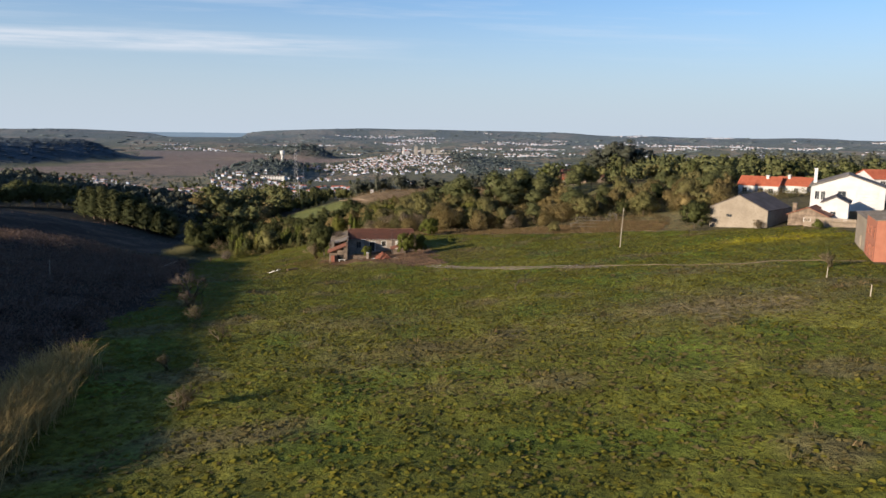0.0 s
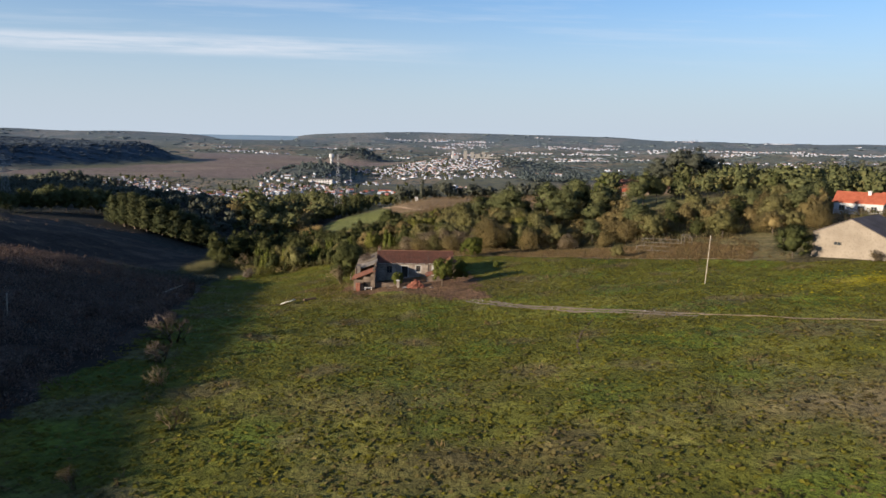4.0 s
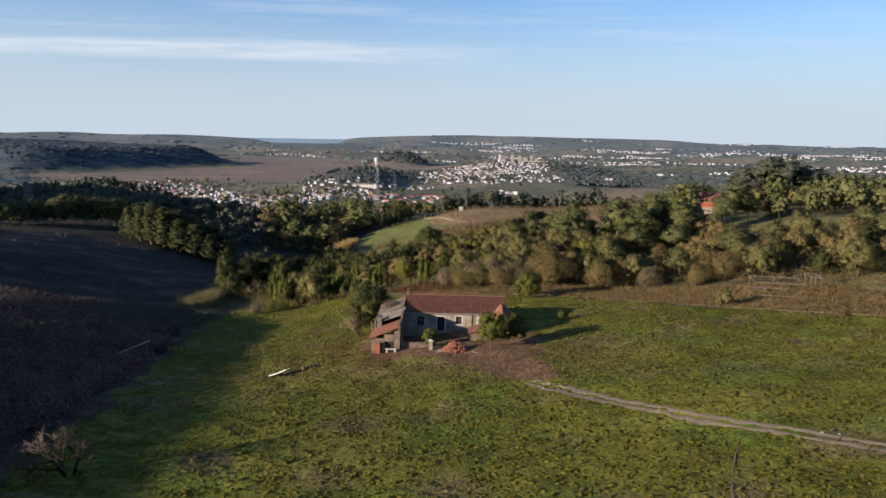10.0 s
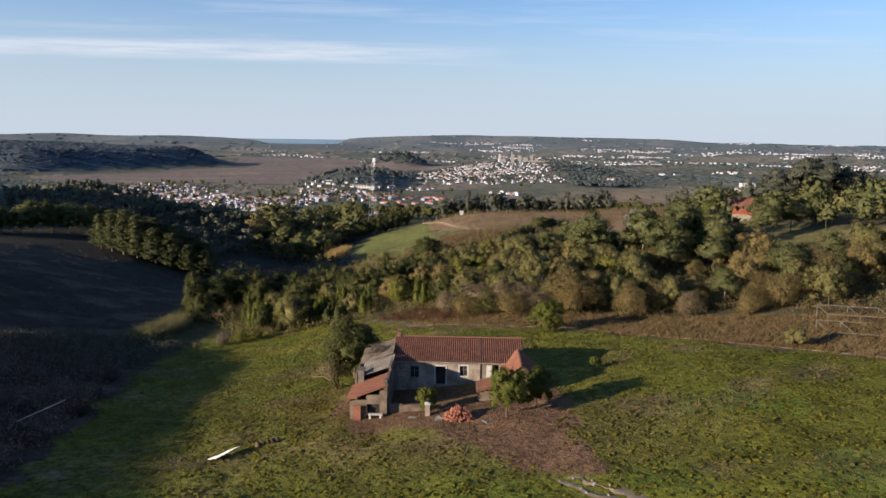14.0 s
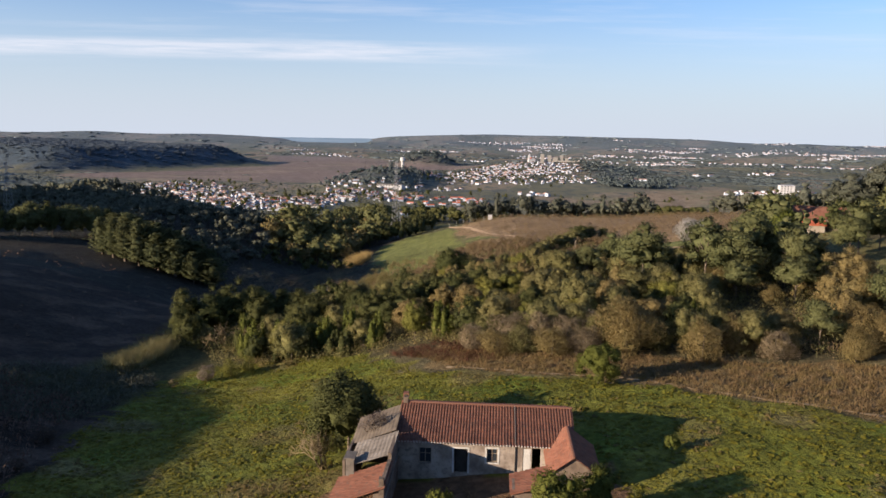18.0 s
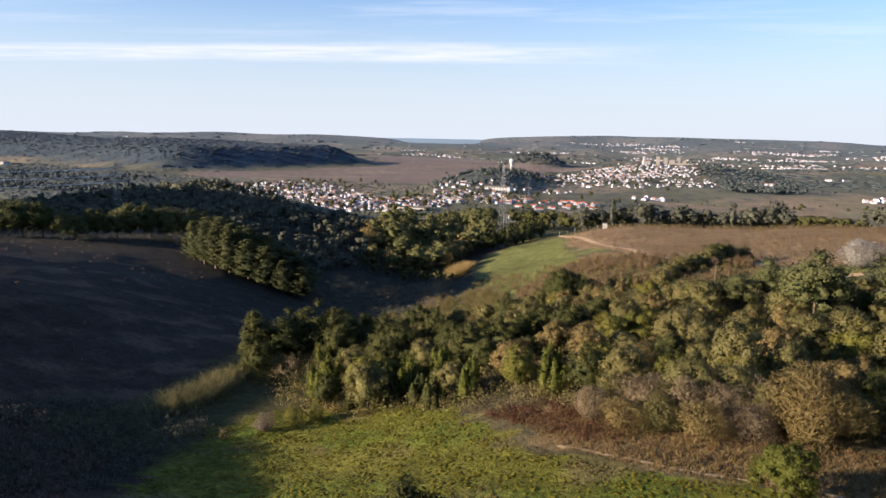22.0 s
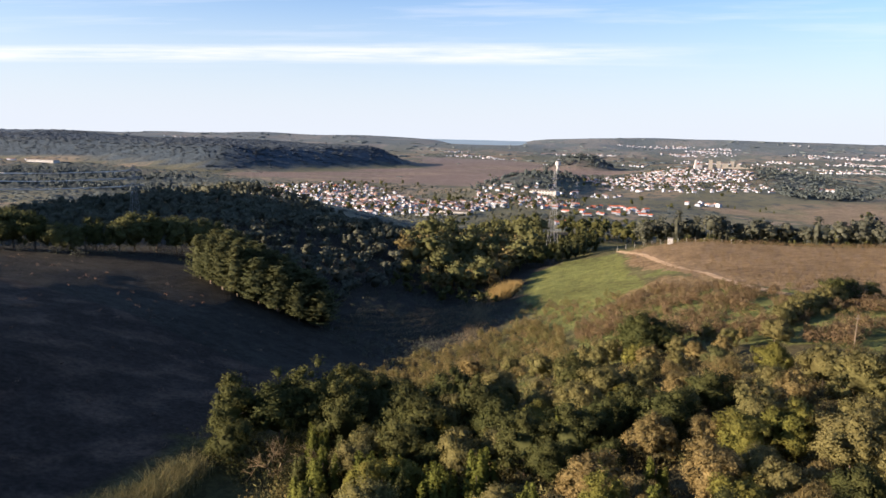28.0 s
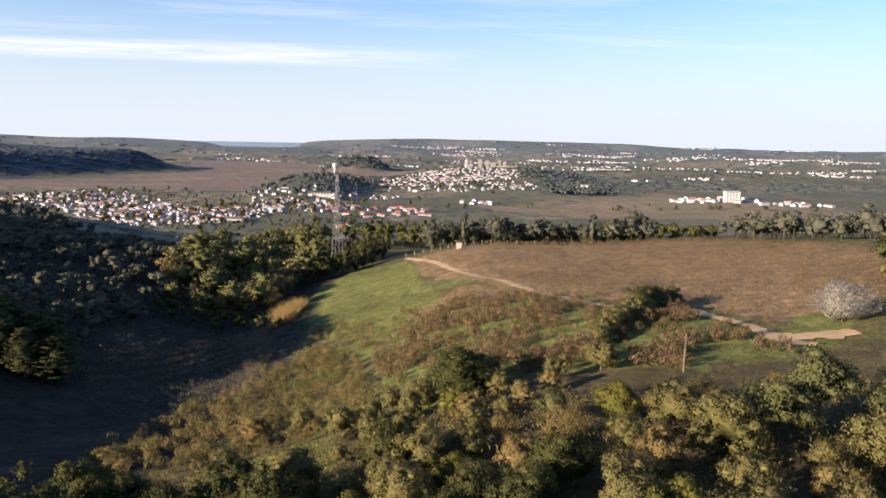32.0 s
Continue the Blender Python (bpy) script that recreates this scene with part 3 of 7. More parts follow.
    b = me.attributes.new("parcels", "FLOAT", "POINT")
    b.data.foreach_set("value", parcels)
    me.materials.append(GROUND)
    me.polygons.foreach_set("use_smooth", [True] * len(me.polygons))
    return tagged(new("ground", me), "rolling grass fields, scrub hills and a wide plain", "ground", kind="structure")


def fill(me, V, Q, N=None):
    """Fills a mesh from arrays of places, of faces with equally many corners and, for foliage, of the ways it faces."""
    V, Q = np.asarray(V, np.float32), np.asarray(Q, np.int32)
    me.vertices.add(len(V))
    me.vertices.foreach_set("co", V.ravel())
    me.loops.add(Q.size)
    me.loops.foreach_set("vertex_index", Q.ravel())
    me.polygons.add(len(Q))
    me.polygons.foreach_set("loop_start", np.arange(0, Q.size, Q.shape[1], dtype=np.int32))
    if N is not None:
        me.attributes.new("custom_normal", "FLOAT_VECTOR", "POINT").data.foreach_set("vector", np.asarray(N, np.float32).ravel())
    me.update(calc_edges=True)
    return me


class Shape:
    """Gathers boxes, slabs and tubes into one mesh."""

    def __init__(self):
        self.v, self.f = [], []

    def add(self, v, f, m=None):
        o = len(self.v)
        self.v += [tuple(m @ Vector(p)) if m else tuple(p) for p in v]
        self.f += [tuple(o + i for i in q) for q in f]
        return self

    def box(self, x0, y0, z0, x1, y1, z1, m=None):
        v = [(x, y, z) for z in (z0, z1) for y in (y0, y1) for x in (x0, x1)]
        return self.add(v, [(0, 2, 3, 1), (4, 5, 7, 6), (0, 1, 5, 4), (2, 6, 7, 3), (0, 4, 6, 2), (1, 3, 7, 5)], m)

    def slab(self, corners, thick):
        """A plate under four corners (seen from above in turn), as thick as told, downwards."""
        v = [tuple(c) for c in corners] + [(c[0], c[1], c[2] - thick) for c in corners]
        n = len(corners)
        return self.add(v, [tuple(range(n)), tuple(range(2 * n - 1, n - 1, -1))] + [(i, i + n, (i + 1) % n + n, (i + 1) % n) for i in range(n)])

    def prism(self, outline, y0, y1, m=None):
        """An outline in x and z, drawn out from y0 to y1."""
        n = len(outline)
        v = [(x, y0, z) for x, z in outline] + [(x, y1, z) for x, z in outline]
        return self.add(v, [tuple(range(n)), tuple(range(2 * n - 1, n - 1, -1))] + [(i, i + n, (i + 1) % n + n, (i + 1) % n) for i in range(n)], m)

    def tube(self, a, b, r0, r1=None, sides=6):
        a, b = Vector(a), Vector(b)
        r1 = r0 if r1 is None else r1
        q = (b - a).to_track_quat("Z", "Y")
        v = [c + q @ Vector((r * math.cos(6.2832 * k / sides), r * math.sin(6.2832 * k / sides), 0)) for c, r in ((a, r0), (b, r1)) for k in range(sides)]
        f = [(k, (k + 1) % sides, sides + (k + 1) % sides, sides + k) for k in range(sides)]
        return self.add(v, f + [tuple(range(sides - 1, -1, -1)), tuple(range(sides, 2 * sides))])

    def mesh(self, name, mat):
        me = bpy.data.meshes.new(name)
        me.from_pydata(self.v, [], self.f)
        me.materials.append(mat)
        me.update()
        return me


def part(name, shape, mat, parent, label="", at=None, kind=""):
    ob = new(name, shape.mesh(name, mat) if isinstance(shape, Shape) else shape)
    ob.parent = parent
    if at is not None:
        ob.matrix_basis = at
    return tagged(ob, label, kind=kind) if label or kind else ob


def thing(name, x, y, z, rz, label, category, group=""):
    ob = new(name)
    ob.matrix_basis = pose(x, y, z, 0, 0, rz)
    ob.empty_display_size = 0.5
    return tagged(ob, label, category, group)


build_ground()
s_ = Shape().slab([(-1350, 4050, -27.5), (-520, 4050, -27.5), (-640, 4776, -6.0), (-1500, 4776, -6.0)], 3.0)
tagged(new("water", s_.mesh("water", WATER)), "pale blue lagoon and sea on the horizon", "water", kind="structure")

# ---- trees ----


def unit(v):
    return v / (np.linalg.norm(v, axis=-1, keepdims=True) + 1e-9)


def leaf_quads(P, size, rng, out=None, along=None, long=1.0, thin=1.0, tilt=0.7):
    """One small leaf spray at each place; out: the way that the foliage faces there, along: the way that its shoots grow."""
    n = len(P)
    out = unit(rng.normal(size=(n, 3))) if out is None else out
    face = unit(out + tilt * rng.normal(size=(n, 3)))
    d = rng.normal(size=(n, 3)) if along is None else along + 0.35 * rng.normal(size=(n, 3))
    u = unit(np.cross(face, d))
    d = unit(np.cross(u, face))
    s = size * rng.uniform(0.6, 1.35, n)[:, None]
    V = np.stack([P - d * s * 0.55 * long, P - u * s * 0.5 * thin, P + d * s * 0.6 * long, P + u * s * 0.5 * thin], 1)
    N = unit(out + 0.25 * rng.normal(size=(n, 3)))
    return V.reshape(-1, 3), np.arange(4 * n).reshape(-1, 4), np.repeat(N, 4, 0)


def lump(c, r, rng, nu=9, nv=6, rough=0.16, facing=None):
    """A closed uneven body inside a crown."""
    th = np.linspace(0, 2 * np.pi, nu, endpoint=False)
    ph = np.linspace(0.0, np.pi, nv + 1)
    D = np.array([[math.sin(p) * math.cos(t), math.sin(p) * math.sin(t), math.cos(p)] for p in ph for t in th])
    V = D * (1 + rough * rng.uniform(-1, 1, (len(D), 1))) * np.array(r) + np.array(c)
    Q = np.array([[j * nu + i, (j + 1) * nu + i, (j + 1) * nu + (i + 1) % nu, j * nu + (i + 1) % nu] for j in range(nv) for i in range(nu)])
    if facing is None:
        return V, Q
    return V, Q, unit(D * 0.8 + np.array(facing) * 0.5 + 0.3 * rng.normal(size=D.shape))


def join(pieces):
    V, Q, N, o = [], [], [], 0
    for v, q, *n in pieces:
        V.append(v)
        Q.append(q + o)
        N += n
        o += len(v)
    return (np.vstack(V), np.vstack(Q), np.vstack(N)) if N else (np.vstack(V), np.vstack(Q))


def twig_prisms(segs, rng):
    """Thin three-sided twigs from rows of start, end, radius."""
    S = np.array(segs)
    a, b, r = S[:, :3], S[:, 3:6], S[:, 6:7]
    d = b - a
    u = np.cross(d, rng.normal(size=d.shape))
    u /= np.linalg.norm(u, axis=1)[:, None] + 1e-9
    w = np.cross(d, u)
    w /= np.linalg.norm(w, axis=1)[:, None] + 1e-9
    k = [u, -0.5 * u + 0.87 * w, -0.5 * u - 0.87 * w]
    V = np.stack([a + r * q for q in k] + [b + 0.45 * r * q for q in k], 1).reshape(-1, 3)
    o = np.arange(len(S))[:, None] * 6
    Q = np.concatenate([o + np.array([[0, 1, 4, 3]]), o + np.array([[1, 2, 5, 4]]), o + np.array([[2, 0, 3, 5]])], 0)
    return V, Q


def branching(h, rng, wide, deep, start=0.25, r0=0.035):
    """Rows of limbs and twigs of a bare tree."""
    segs = []

    def grow(p, d, ln, r, level):
        e = p + d * ln
        segs.append((*p, *e, r))
        if level == 0:
            return
        for _ in range(rng.randint(2, 5)):
            nd_ = d + rng.normal(size=3) * wide
            nd_[2] += 0.18
            nd_ /= np.linalg.norm(nd_)
            f = rng.uniform(0.35, 1.0)
            grow(p + d * ln * f, nd_, ln * rng.uniform(0.55, 0.85), r * 0.6, level - 1)

    for _ in range(rng.randint(3, 6)):
        d = np.array([rng.normal() * 0.35, rng.normal() * 0.35, 1.0])
        grow(np.array([rng.normal() * 0.05 * h, rng.normal() * 0.05 * h, 0.0]), d / np.linalg.norm(d), h * start, r0 * h * 0.5, deep)
    return segs


def make_tree(kind, seed, detail=1.0):
    """Trunk and crown, as arrays, of a tree one metre high."""
    rng = np.random.RandomState(seed)
    n = lambda k: max(3, int(k * detail))
    trunk = [(0, 0, -0.06, rng.normal() * 0.02, rng.normal() * 0.02, 0.62, 0.022)]
    crown = []
    if kind in ("bare", "thorn"):
        segs = branching(1.0, rng, 0.55 if kind == "bare" else 0.75, 5 if detail > 0.5 else 3, 0.28 if kind == "bare" else 0.22, 0.042)
        trunk = [(0, 0, -0.06, 0.01, 0.0, 0.22, 0.016)]
        v, q = twig_prisms(segs[2:], rng)
        return twig_prisms(segs[:2] + trunk, rng), (v, q, unit(v - np.array([0, 0, 0.35]) + 0.2 * rng.normal(size=v.shape)))
    if kind == "conifer":
        tiers = max(9, int(24 * detail ** 0.5))
        for k in range(tiers):
            z = 0.10 + 0.86 * (k + rng.rand()) / tiers
            rad = (0.25 * (1 - z) ** 0.62 * min(1.0, 0.55 + z * 1.5) + 0.015)
            for a, far in zip(rng.uniform(0, 6.28, 7), rng.uniform(0.55, 1.2, 7)):
                t = far * rng.uniform(0.15, 1, n(15))[:, None]
                way = np.array([math.cos(a), math.sin(a), 0.0])
                P = way * rad * t + np.array([0, 0, z]) + np.array([0, 0, 0.55]) * rad * t * t + rng.normal(size=(len(t), 3)) * (0.018 * (1.2 - t))
                o = unit(way * 0.7 + np.array([0, 0, 0.55]) + 0 * P)
                crown.append(leaf_quads(P, 0.030 / math.sqrt(detail), rng, o, way + np.array([0, 0, 0.35]) + 0 * P, 1.5, 0.6))
        crown.append(lump((0, 0, 0.42), (0.09, 0.09, 0.34), rng, 7, 5, 0.25, (0, 0, 0.2)))
    elif kind == "upright":
        for k in range(11 if detail > 0.3 else 4):
            a, r = rng.uniform(0, 6.28), 0.20 * math.sqrt(rng.rand())
            top, wid = rng.uniform(0.50, 1.0) - r * 0.9, rng.uniform(0.075, 0.13)
            foot = np.array([r * math.cos(a), r * math.sin(a), 0.0])
            away = foot * 4
            for low, high, wide_ in ((0.0, 0.55, 0.55), (0.3, 0.85, 0.36)):
                crown.append(lump(foot + (0, 0, top * (low + high) / 2), (wid * wide_, wid * wide_, top * (high - low) / 2), rng, 6, 4, 0.35, away))
            u = rng.uniform(0, 1, n(300)) ** 0.9
            g = unit(rng.normal(size=(len(u), 3)) * (1, 1, 0.2))
            P = foot + g * (wid * (1.02 - u) ** 0.6 * rng.uniform(0.55, 1.25, len(u)))[:, None] + np.c_[0 * u, 0 * u, 0.02 + u * top]
            crown.append(leaf_quads(P, 0.024 / min(1.0, detail) ** 0.42, rng, unit(g + away + (0, 0, 0.3)), g * 0.8 + (0, 0, 0.8), 1.3, 0.7))
    elif kind == "airy":
        zc, rx, rz = 0.46, 0.46, 0.50
        bumps = unit(rng.normal(size=(9, 3)))
        g = unit(rng.normal(size=(n(5200), 3)))
        g[:, 2] = np.where(g[:, 2] < -0.85, -g[:, 2], g[:, 2])
        lobes = 0.60 + 0.46 * np.maximum(0, (g @ bumps.T).max(1)) ** 6
        f = rng.uniform(0.25, 1.0, len(g)) ** 0.4
        P = np.array([0, 0, zc]) + g * np.array([rx, rx, rz]) * (lobes * f)[:, None]
        P[:, 2] = np.maximum(P[:, 2], 0.03)
        crown.append(leaf_quads(P, 0.023 / min(1.0, detail) ** 0.4, rng, unit(g + 0.4 * rng.normal(size=g.shape)), P - np.array([0, 0, 0.05]), 2.2, 0.30, 1.0))
        if detail > 0.1:
            lim = twig_prisms(branching(1.0, rng, 0.6, 3, 0.30, 0.034)[2:], rng)
            crown.append((lim[0], lim[1], unit(lim[0] - np.array([0, 0, 0.3]))))
    else:
        spec = {"oak": (0.52, 0.42, 0.46, 56, 0.085), "pine": (0.62, 0.36, 0.36, 34, 0.105), "dark": (0.52, 0.38, 0.48, 56, 0.08), "autumn": (0.51, 0.40, 0.47, 60, 0.078),
                "shrub": (0.46, 0.52, 0.48, 40, 0.10), "round": (0.50, 0.46, 0.47, 60, 0.09), "spreading": (0.64, 0.50, 0.34, 70, 0.085)}[kind]
        zc, rx, rz, nc, rc = spec
        if kind in ("oak", "pine", "dark", "autumn", "spreading"):
            for _ in range(6):
                a = rng.uniform(0, 6.28)
                trunk.append((0, 0, rng.uniform(0.3, 0.5), math.cos(a) * rx * 0.6, math.sin(a) * rx * 0.6, zc + rng.uniform(-0.05, 0.2), 0.011))
        bumps = unit(rng.normal(size=(6, 3)))
        few = nc if detail > 0.3 else max(20, int(nc * detail ** 0.30)) if detail > 0.06 else 10 if detail > 0.02 else 7
        rc = rc * (nc / few) ** 0.38
        flat = 0.55 if kind in ("pine", "spreading") else 0.9
        for k in range(few):
            d = unit(rng.normal(size=3))
            if d[2] < -0.7:
                d[2] *= -0.6
            reach = 0.66 + 0.36 * max(0, (bumps @ d).max()) ** 3
            q = d * np.array([rx, rx, rz]) * reach * rng.uniform(0.78, 1.10)
            if kind == "pine":
                q[:2] *= 1.0 - 0.55 * max(0, q[2] / rz)
            c = np.array([0, 0, zc]) + q
            size = rng.uniform(0.6, 1.5) * rc
            r3 = np.array([size, size, size * flat])
            away = d * 0.9 + np.array([0, 0, 0.15])
            crown.append(lump(c, r3 * 0.62, rng, 7 if detail > 0.3 else 5, 4 if detail > 0.3 else 3, 0.3, away))
            m = max(4, int(92 * detail * (size / rc) ** 2)) if detail > 0.3 else n(60)
            g = unit(rng.normal(size=(m, 3)) + d * 0.6)
            P = c + g * r3 * rng.uniform(0.55, 1.45, (m, 1))
            P[:, 2] = np.maximum(P[:, 2], 0.02)
            crown.append(leaf_quads(P, 0.0225 / min(1.0, detail) ** 0.42, rng, unit(g * 0.5 + away * 0.85), None, 1.25, 0.8))
        crown.append(lump((0, 0, zc), (rx * 0.50, rx * 0.50, rz * 0.55), rng, 10 if detail > 0.3 else 6, 7 if detail > 0.3 else 4, 0.3, (0, 0, 0)))
    V, Q, N = join(crown)
    return twig_prisms(trunk, rng), (V, Q, N)


TREE_CACHE = {}


def tree_meshes(kind, variant, detail, mat):
    key = (kind, variant, detail, mat.name)
    if key not in TREE_CACHE:
        t, c = make_tree(kind, 100 + variant * 7 + sum(map(ord, kind)), detail)
        tm, cm = fill(bpy.data.meshes.new("trunk"), *t), fill(bpy.data.meshes.new("crown"), *c)
        tm.materials.append(BARK if kind not in ("bare", "thorn") else mat)
        cm.materials.append(mat)
        cm.polygons.foreach_set("use_smooth", [True] * len(cm.polygons))
        TREE_CACHE[key] = (tm, cm)
    return TREE_CACHE[key]


TREE_RNG = np.random.RandomState(77)
TREE_NAMES = {"oak_leaves": "oak_tree", "pine_needles": "pine_tree", "conifer_needles": "conifer_tree", "dark_evergreen_leaves": "evergreen_tree", "autumn_leaves": "autumn_tree", "yellow_green_leaves": "young_tree", "bare_twigs": "bare_tree", "red_brown_twigs": "bare_tree"}


def tree(kind, mat, x, y, h, label, category="tree", group="", detail=1.0, wide=1.0, name="", crown_name="crown"):
    tm, cm = tree_meshes(kind, TREE_RNG.randint(4), detail, mat)
    ob = thing(name or ("shrub" if category == "shrub" else TREE_NAMES.get(mat.name, "tree")), x, y, hz(x, y) - (0.12 * h if kind == "airy" else 0.05), TREE_RNG.uniform(0, 360), label, category, group)
    ob.scale = (h * wide, h * wide, h)
    part("trunk", tm, None, ob)
    part(crown_name, cm, None, ob)
    return ob


def scatter(poly, gap, seed, keep=lambda x, y: True):
    """Places in an outline, no two nearer than gap."""
    rng = np.random.RandomState(seed)
    P = np.array(poly)
    lo, hi = P.min(0), P.max(0)
    got, cells = [], {}
    for _ in range(int((hi - lo).prod() / gap**2 * 5)):
        x, y = rng.uniform(lo, hi)
        if not inside(np.array([x]), np.array([y]), poly)[0] or not keep(x, y):
            continue
        k = (int(x // gap), int(y // gap))
        if any((x - u) ** 2 + (y - v) ** 2 < gap * gap for a in (-1, 0, 1) for b in (-1, 0, 1) for u, v in cells.get((k[0] + a, k[1] + b), ())):
            continue
        cells.setdefault(k, []).append((x, y))
        got.append((x, y))
    return got


SPECIES = {
    "oak": ("oak", LEAF_OAK, "olive-green evergreen oak in the hillside wood"),
    "yellow": ("autumn", LEAF_YELLOW, "yellow-green young tree in the hillside wood"),
    "brown": ("airy", LEAF_AUTUMN, "rounded brown autumn tree in the hillside wood"),
    "autumn": ("autumn", LEAF_AUTUMN, "brown autumn-leaved tree in the hillside wood"),
    "dark": ("dark", LEAF_DARK, "dense dark green evergreen tree"),
    "pine": ("pine", LEAF_PINE, "tall blue-green pine with a rounded crown"),
    "upright": ("upright", LEAF_BRIGHT, "slim upright green tree in the hollow"),
    "column": ("upright", LEAF_DARK, "slim upright dark green tree in the hollow"),
    "thorn": ("thorn", TWIG, "leafless grey-brown thorn thicket"),
    "conifer": ("conifer", LEAF_CONIFER, "tall pointed dark green conifer on the slope"),
    "round": ("round", LEAF_OAK, "rounded olive-green bush on the hilltop"),
}


def wood(poly, gap, seed, mix, low, high, group, detail=1.0, keep=lambda x, y: True):
    rng = np.random.RandomState(seed)
    names = sorted(mix)
    weights = np.array([mix[k] for k in names], float)
    for x, y in scatter(poly, gap, seed, keep):
        k = names[rng.choice(len(names), p=weights / weights.sum())]
        if x < -16 and y < 262 and k in ("autumn", "brown"):
            k = "upright" if k == "brown" else "dark"  # evergreens in the damp hollow
        kind, mat, label = SPECIES[k]
        h = rng.uniform(low, high) * (1.15 if k == "pine" else 1)
        tree(kind, mat, x, y, h, label, "tree", group, detail, rng.uniform(1.1, 1.7) if k in ("conifer", "upright", "column") else rng.uniform(0.9, 1.25))


clear = lambda x, y: not inside(np.array([x]), np.array([y]), LAWN)[0] and not inside(np.array([x]), np.array([y]), VERGE)[0]
glade = lambda x, y: np.hypot((x + 34) / 7.5, (y - 276) / 9.5) < 1
in_sight = lambda x, y: y > 258 and abs(x + 5 - (y - 110) * 0.445) < 5.0
wood([(-40, 229), (-22, 225), (-8, 216), (12, 207), (30, 203), (34, 225), (10, 236), (-12, 262), (-30, 262), (-44, 250)], 4.1, 1,
     {"oak": 4.2, "autumn": 2.6, "yellow": 1.9, "dark": 2.2, "upright": 1.2, "brown": 1.0}, 4.0, 7.0, "hillside wood", 1.3, clear)
wood([(12, 238), (34, 226), (60, 224), (58, 262), (44, 290), (20, 286), (2, 270), (-10, 262)], 4.7, 2,
     {"oak": 4, "pine": 1.4, "autumn": 1.8, "brown": 1.2, "yellow": 1.0, "dark": 1.4}, 4.0, 7.5, "hillside wood", 1.3, lambda x, y: clear(x, y) and y < 264 and not in_sight(x, y) and not (y > 248 and abs(x + 15 - (y - 187) * 0.592) < 5))
wood([(-50, 262), (-28, 264), (-8, 266), (10, 284), (30, 290), (28, 296), (6, 297), (-18, 302), (-40, 292)], 4.3, 3,
     {"oak": 3, "yellow": 1.0, "autumn": 2.2, "round": 2}, 2.4, 5.0, "hilltop thicket", 0.6, lambda x, y: (x > -28 or (x * 7.3 + y) % 3 < 0.6) and not glade(x, y) and y < 293 - max(0, x) * 0.3 and math.hypot(x + 10.7, y - 284) > 6)
for x, y, h, w in ((-60.8, 243.7, 9.0, 1.0), (-56, 247, 9.8, 1.0), (-52, 251, 11.0, 1.0), (-47, 247.5, 9.4, 0.95), (-57.5, 238, 6.0, 1.1), (-45, 256, 8.6, 1.0), (-51, 259, 9.0, 1.1), (-40, 250.5, 9.0, 1.0), (-35.5, 245.5, 7.6, 1.0), (-35, 255, 8.6, 1.0), (-30, 251, 8.0, 1.0)):
    tree("round" if h > 9.5 else "dark", LEAF_DARK, x, y, h, "dense dark green evergreen tree in the hollow", "tree", "trees in the hollow", 1.0, w)
wood([(-49, 236), (-42, 225), (-22, 219), (-18, 223), (-24, 231), (-40, 238), (-47, 241)], 3.1, 5, {"upright": 4, "column": 3, "oak": 1.2, "dark": 1.0}, 4.4, 7.2, "trees in the hollow", 1.0)
wood([(34, 204), (50, 198), (64, 188), (88, 178), (120, 190), (110, 222), (62, 224)], 4.8, 6, {"autumn": 2.0, "brown": 2.4, "oak": 3.0, "dark": 1.2, "pine": 1.6}, 4.5, 7.5, "hillside wood", 1.3, lambda x, y: clear(x, y) and x + 2 < 0.505 * (y - 2) and not in_sight(x, y))
for x, y, h in ((-90.5, 332, 10.0), (-93, 337, 11.5), (-95.5, 329.5, 10.5), (-97, 336, 13.0), (-101.5, 330, 12.5), (-104, 336.5, 14.0), (-107, 329.5, 12.5), (-110, 335, 15.0), (-113.5, 330, 13.5),
                (-117, 337, 14.5), (-119, 332, 13.0), (-123, 341, 14.5), (-124.5, 335, 13.0), (-129, 345, 14.0), (-130, 338, 12.5), (-125, 346, 15.0), (-112, 333, 14.0),
                (-116, 342, 14.0), (-128, 351, 13.5), (-122, 347, 14.0), (-109, 341, 13.5), (-104, 341, 11.5), (-98, 340, 10.0)):
    tree("conifer", LEAF_CONIFER, x, y, h, "tall feathery green conifer at the edge of the valley wood", "tree", "conifer stand", 1.6, 2.1 + 0.5 * math.sin(x * 1.7 + y))


for k, (x, y) in enumerate(((-92, 334.5), (-96, 332), (-99, 333), (-103, 332), (-106, 333), (-109, 331.5), (-111.5, 337), (-115, 334), (-118, 335), (-121, 337), (-123, 338.5), (-126, 342), (-127, 348), (-120, 343), (-113, 339), (-107, 338))):
    tree("oak" if k % 2 else "pine", LEAF_CONIFER, x, y, 6.5 + 3.0 * ((k * 0.37) % 1), "shaggy dark green tree between the conifers", "tree", "conifer stand", 0.9, 1.1)
crest_rng = np.random.RandomState(29)
for k in range(16):
    f = k / 15
    x, y = -206 + 60 * f + crest_rng.uniform(-3, 3), 322 + 44 * f * f + 6 * f + crest_rng.uniform(-2, 4)
    tree("oak" if k % 3 else "dark", LEAF_PINE if k % 3 else LEAF_DARK, x, y, crest_rng.uniform(8.5, 13), "tall dense pine on the crest of the hill", group="pines on the crest", detail=0.6, wide=crest_rng.uniform(0.9, 1.2))


def stuff_mesh(name, pieces, mat, label, category):
    me = fill(bpy.data.meshes.new(name), *join(pieces))
    me.materials.append(mat)
    return tagged(new(name, me), label, category, kind="stuff")


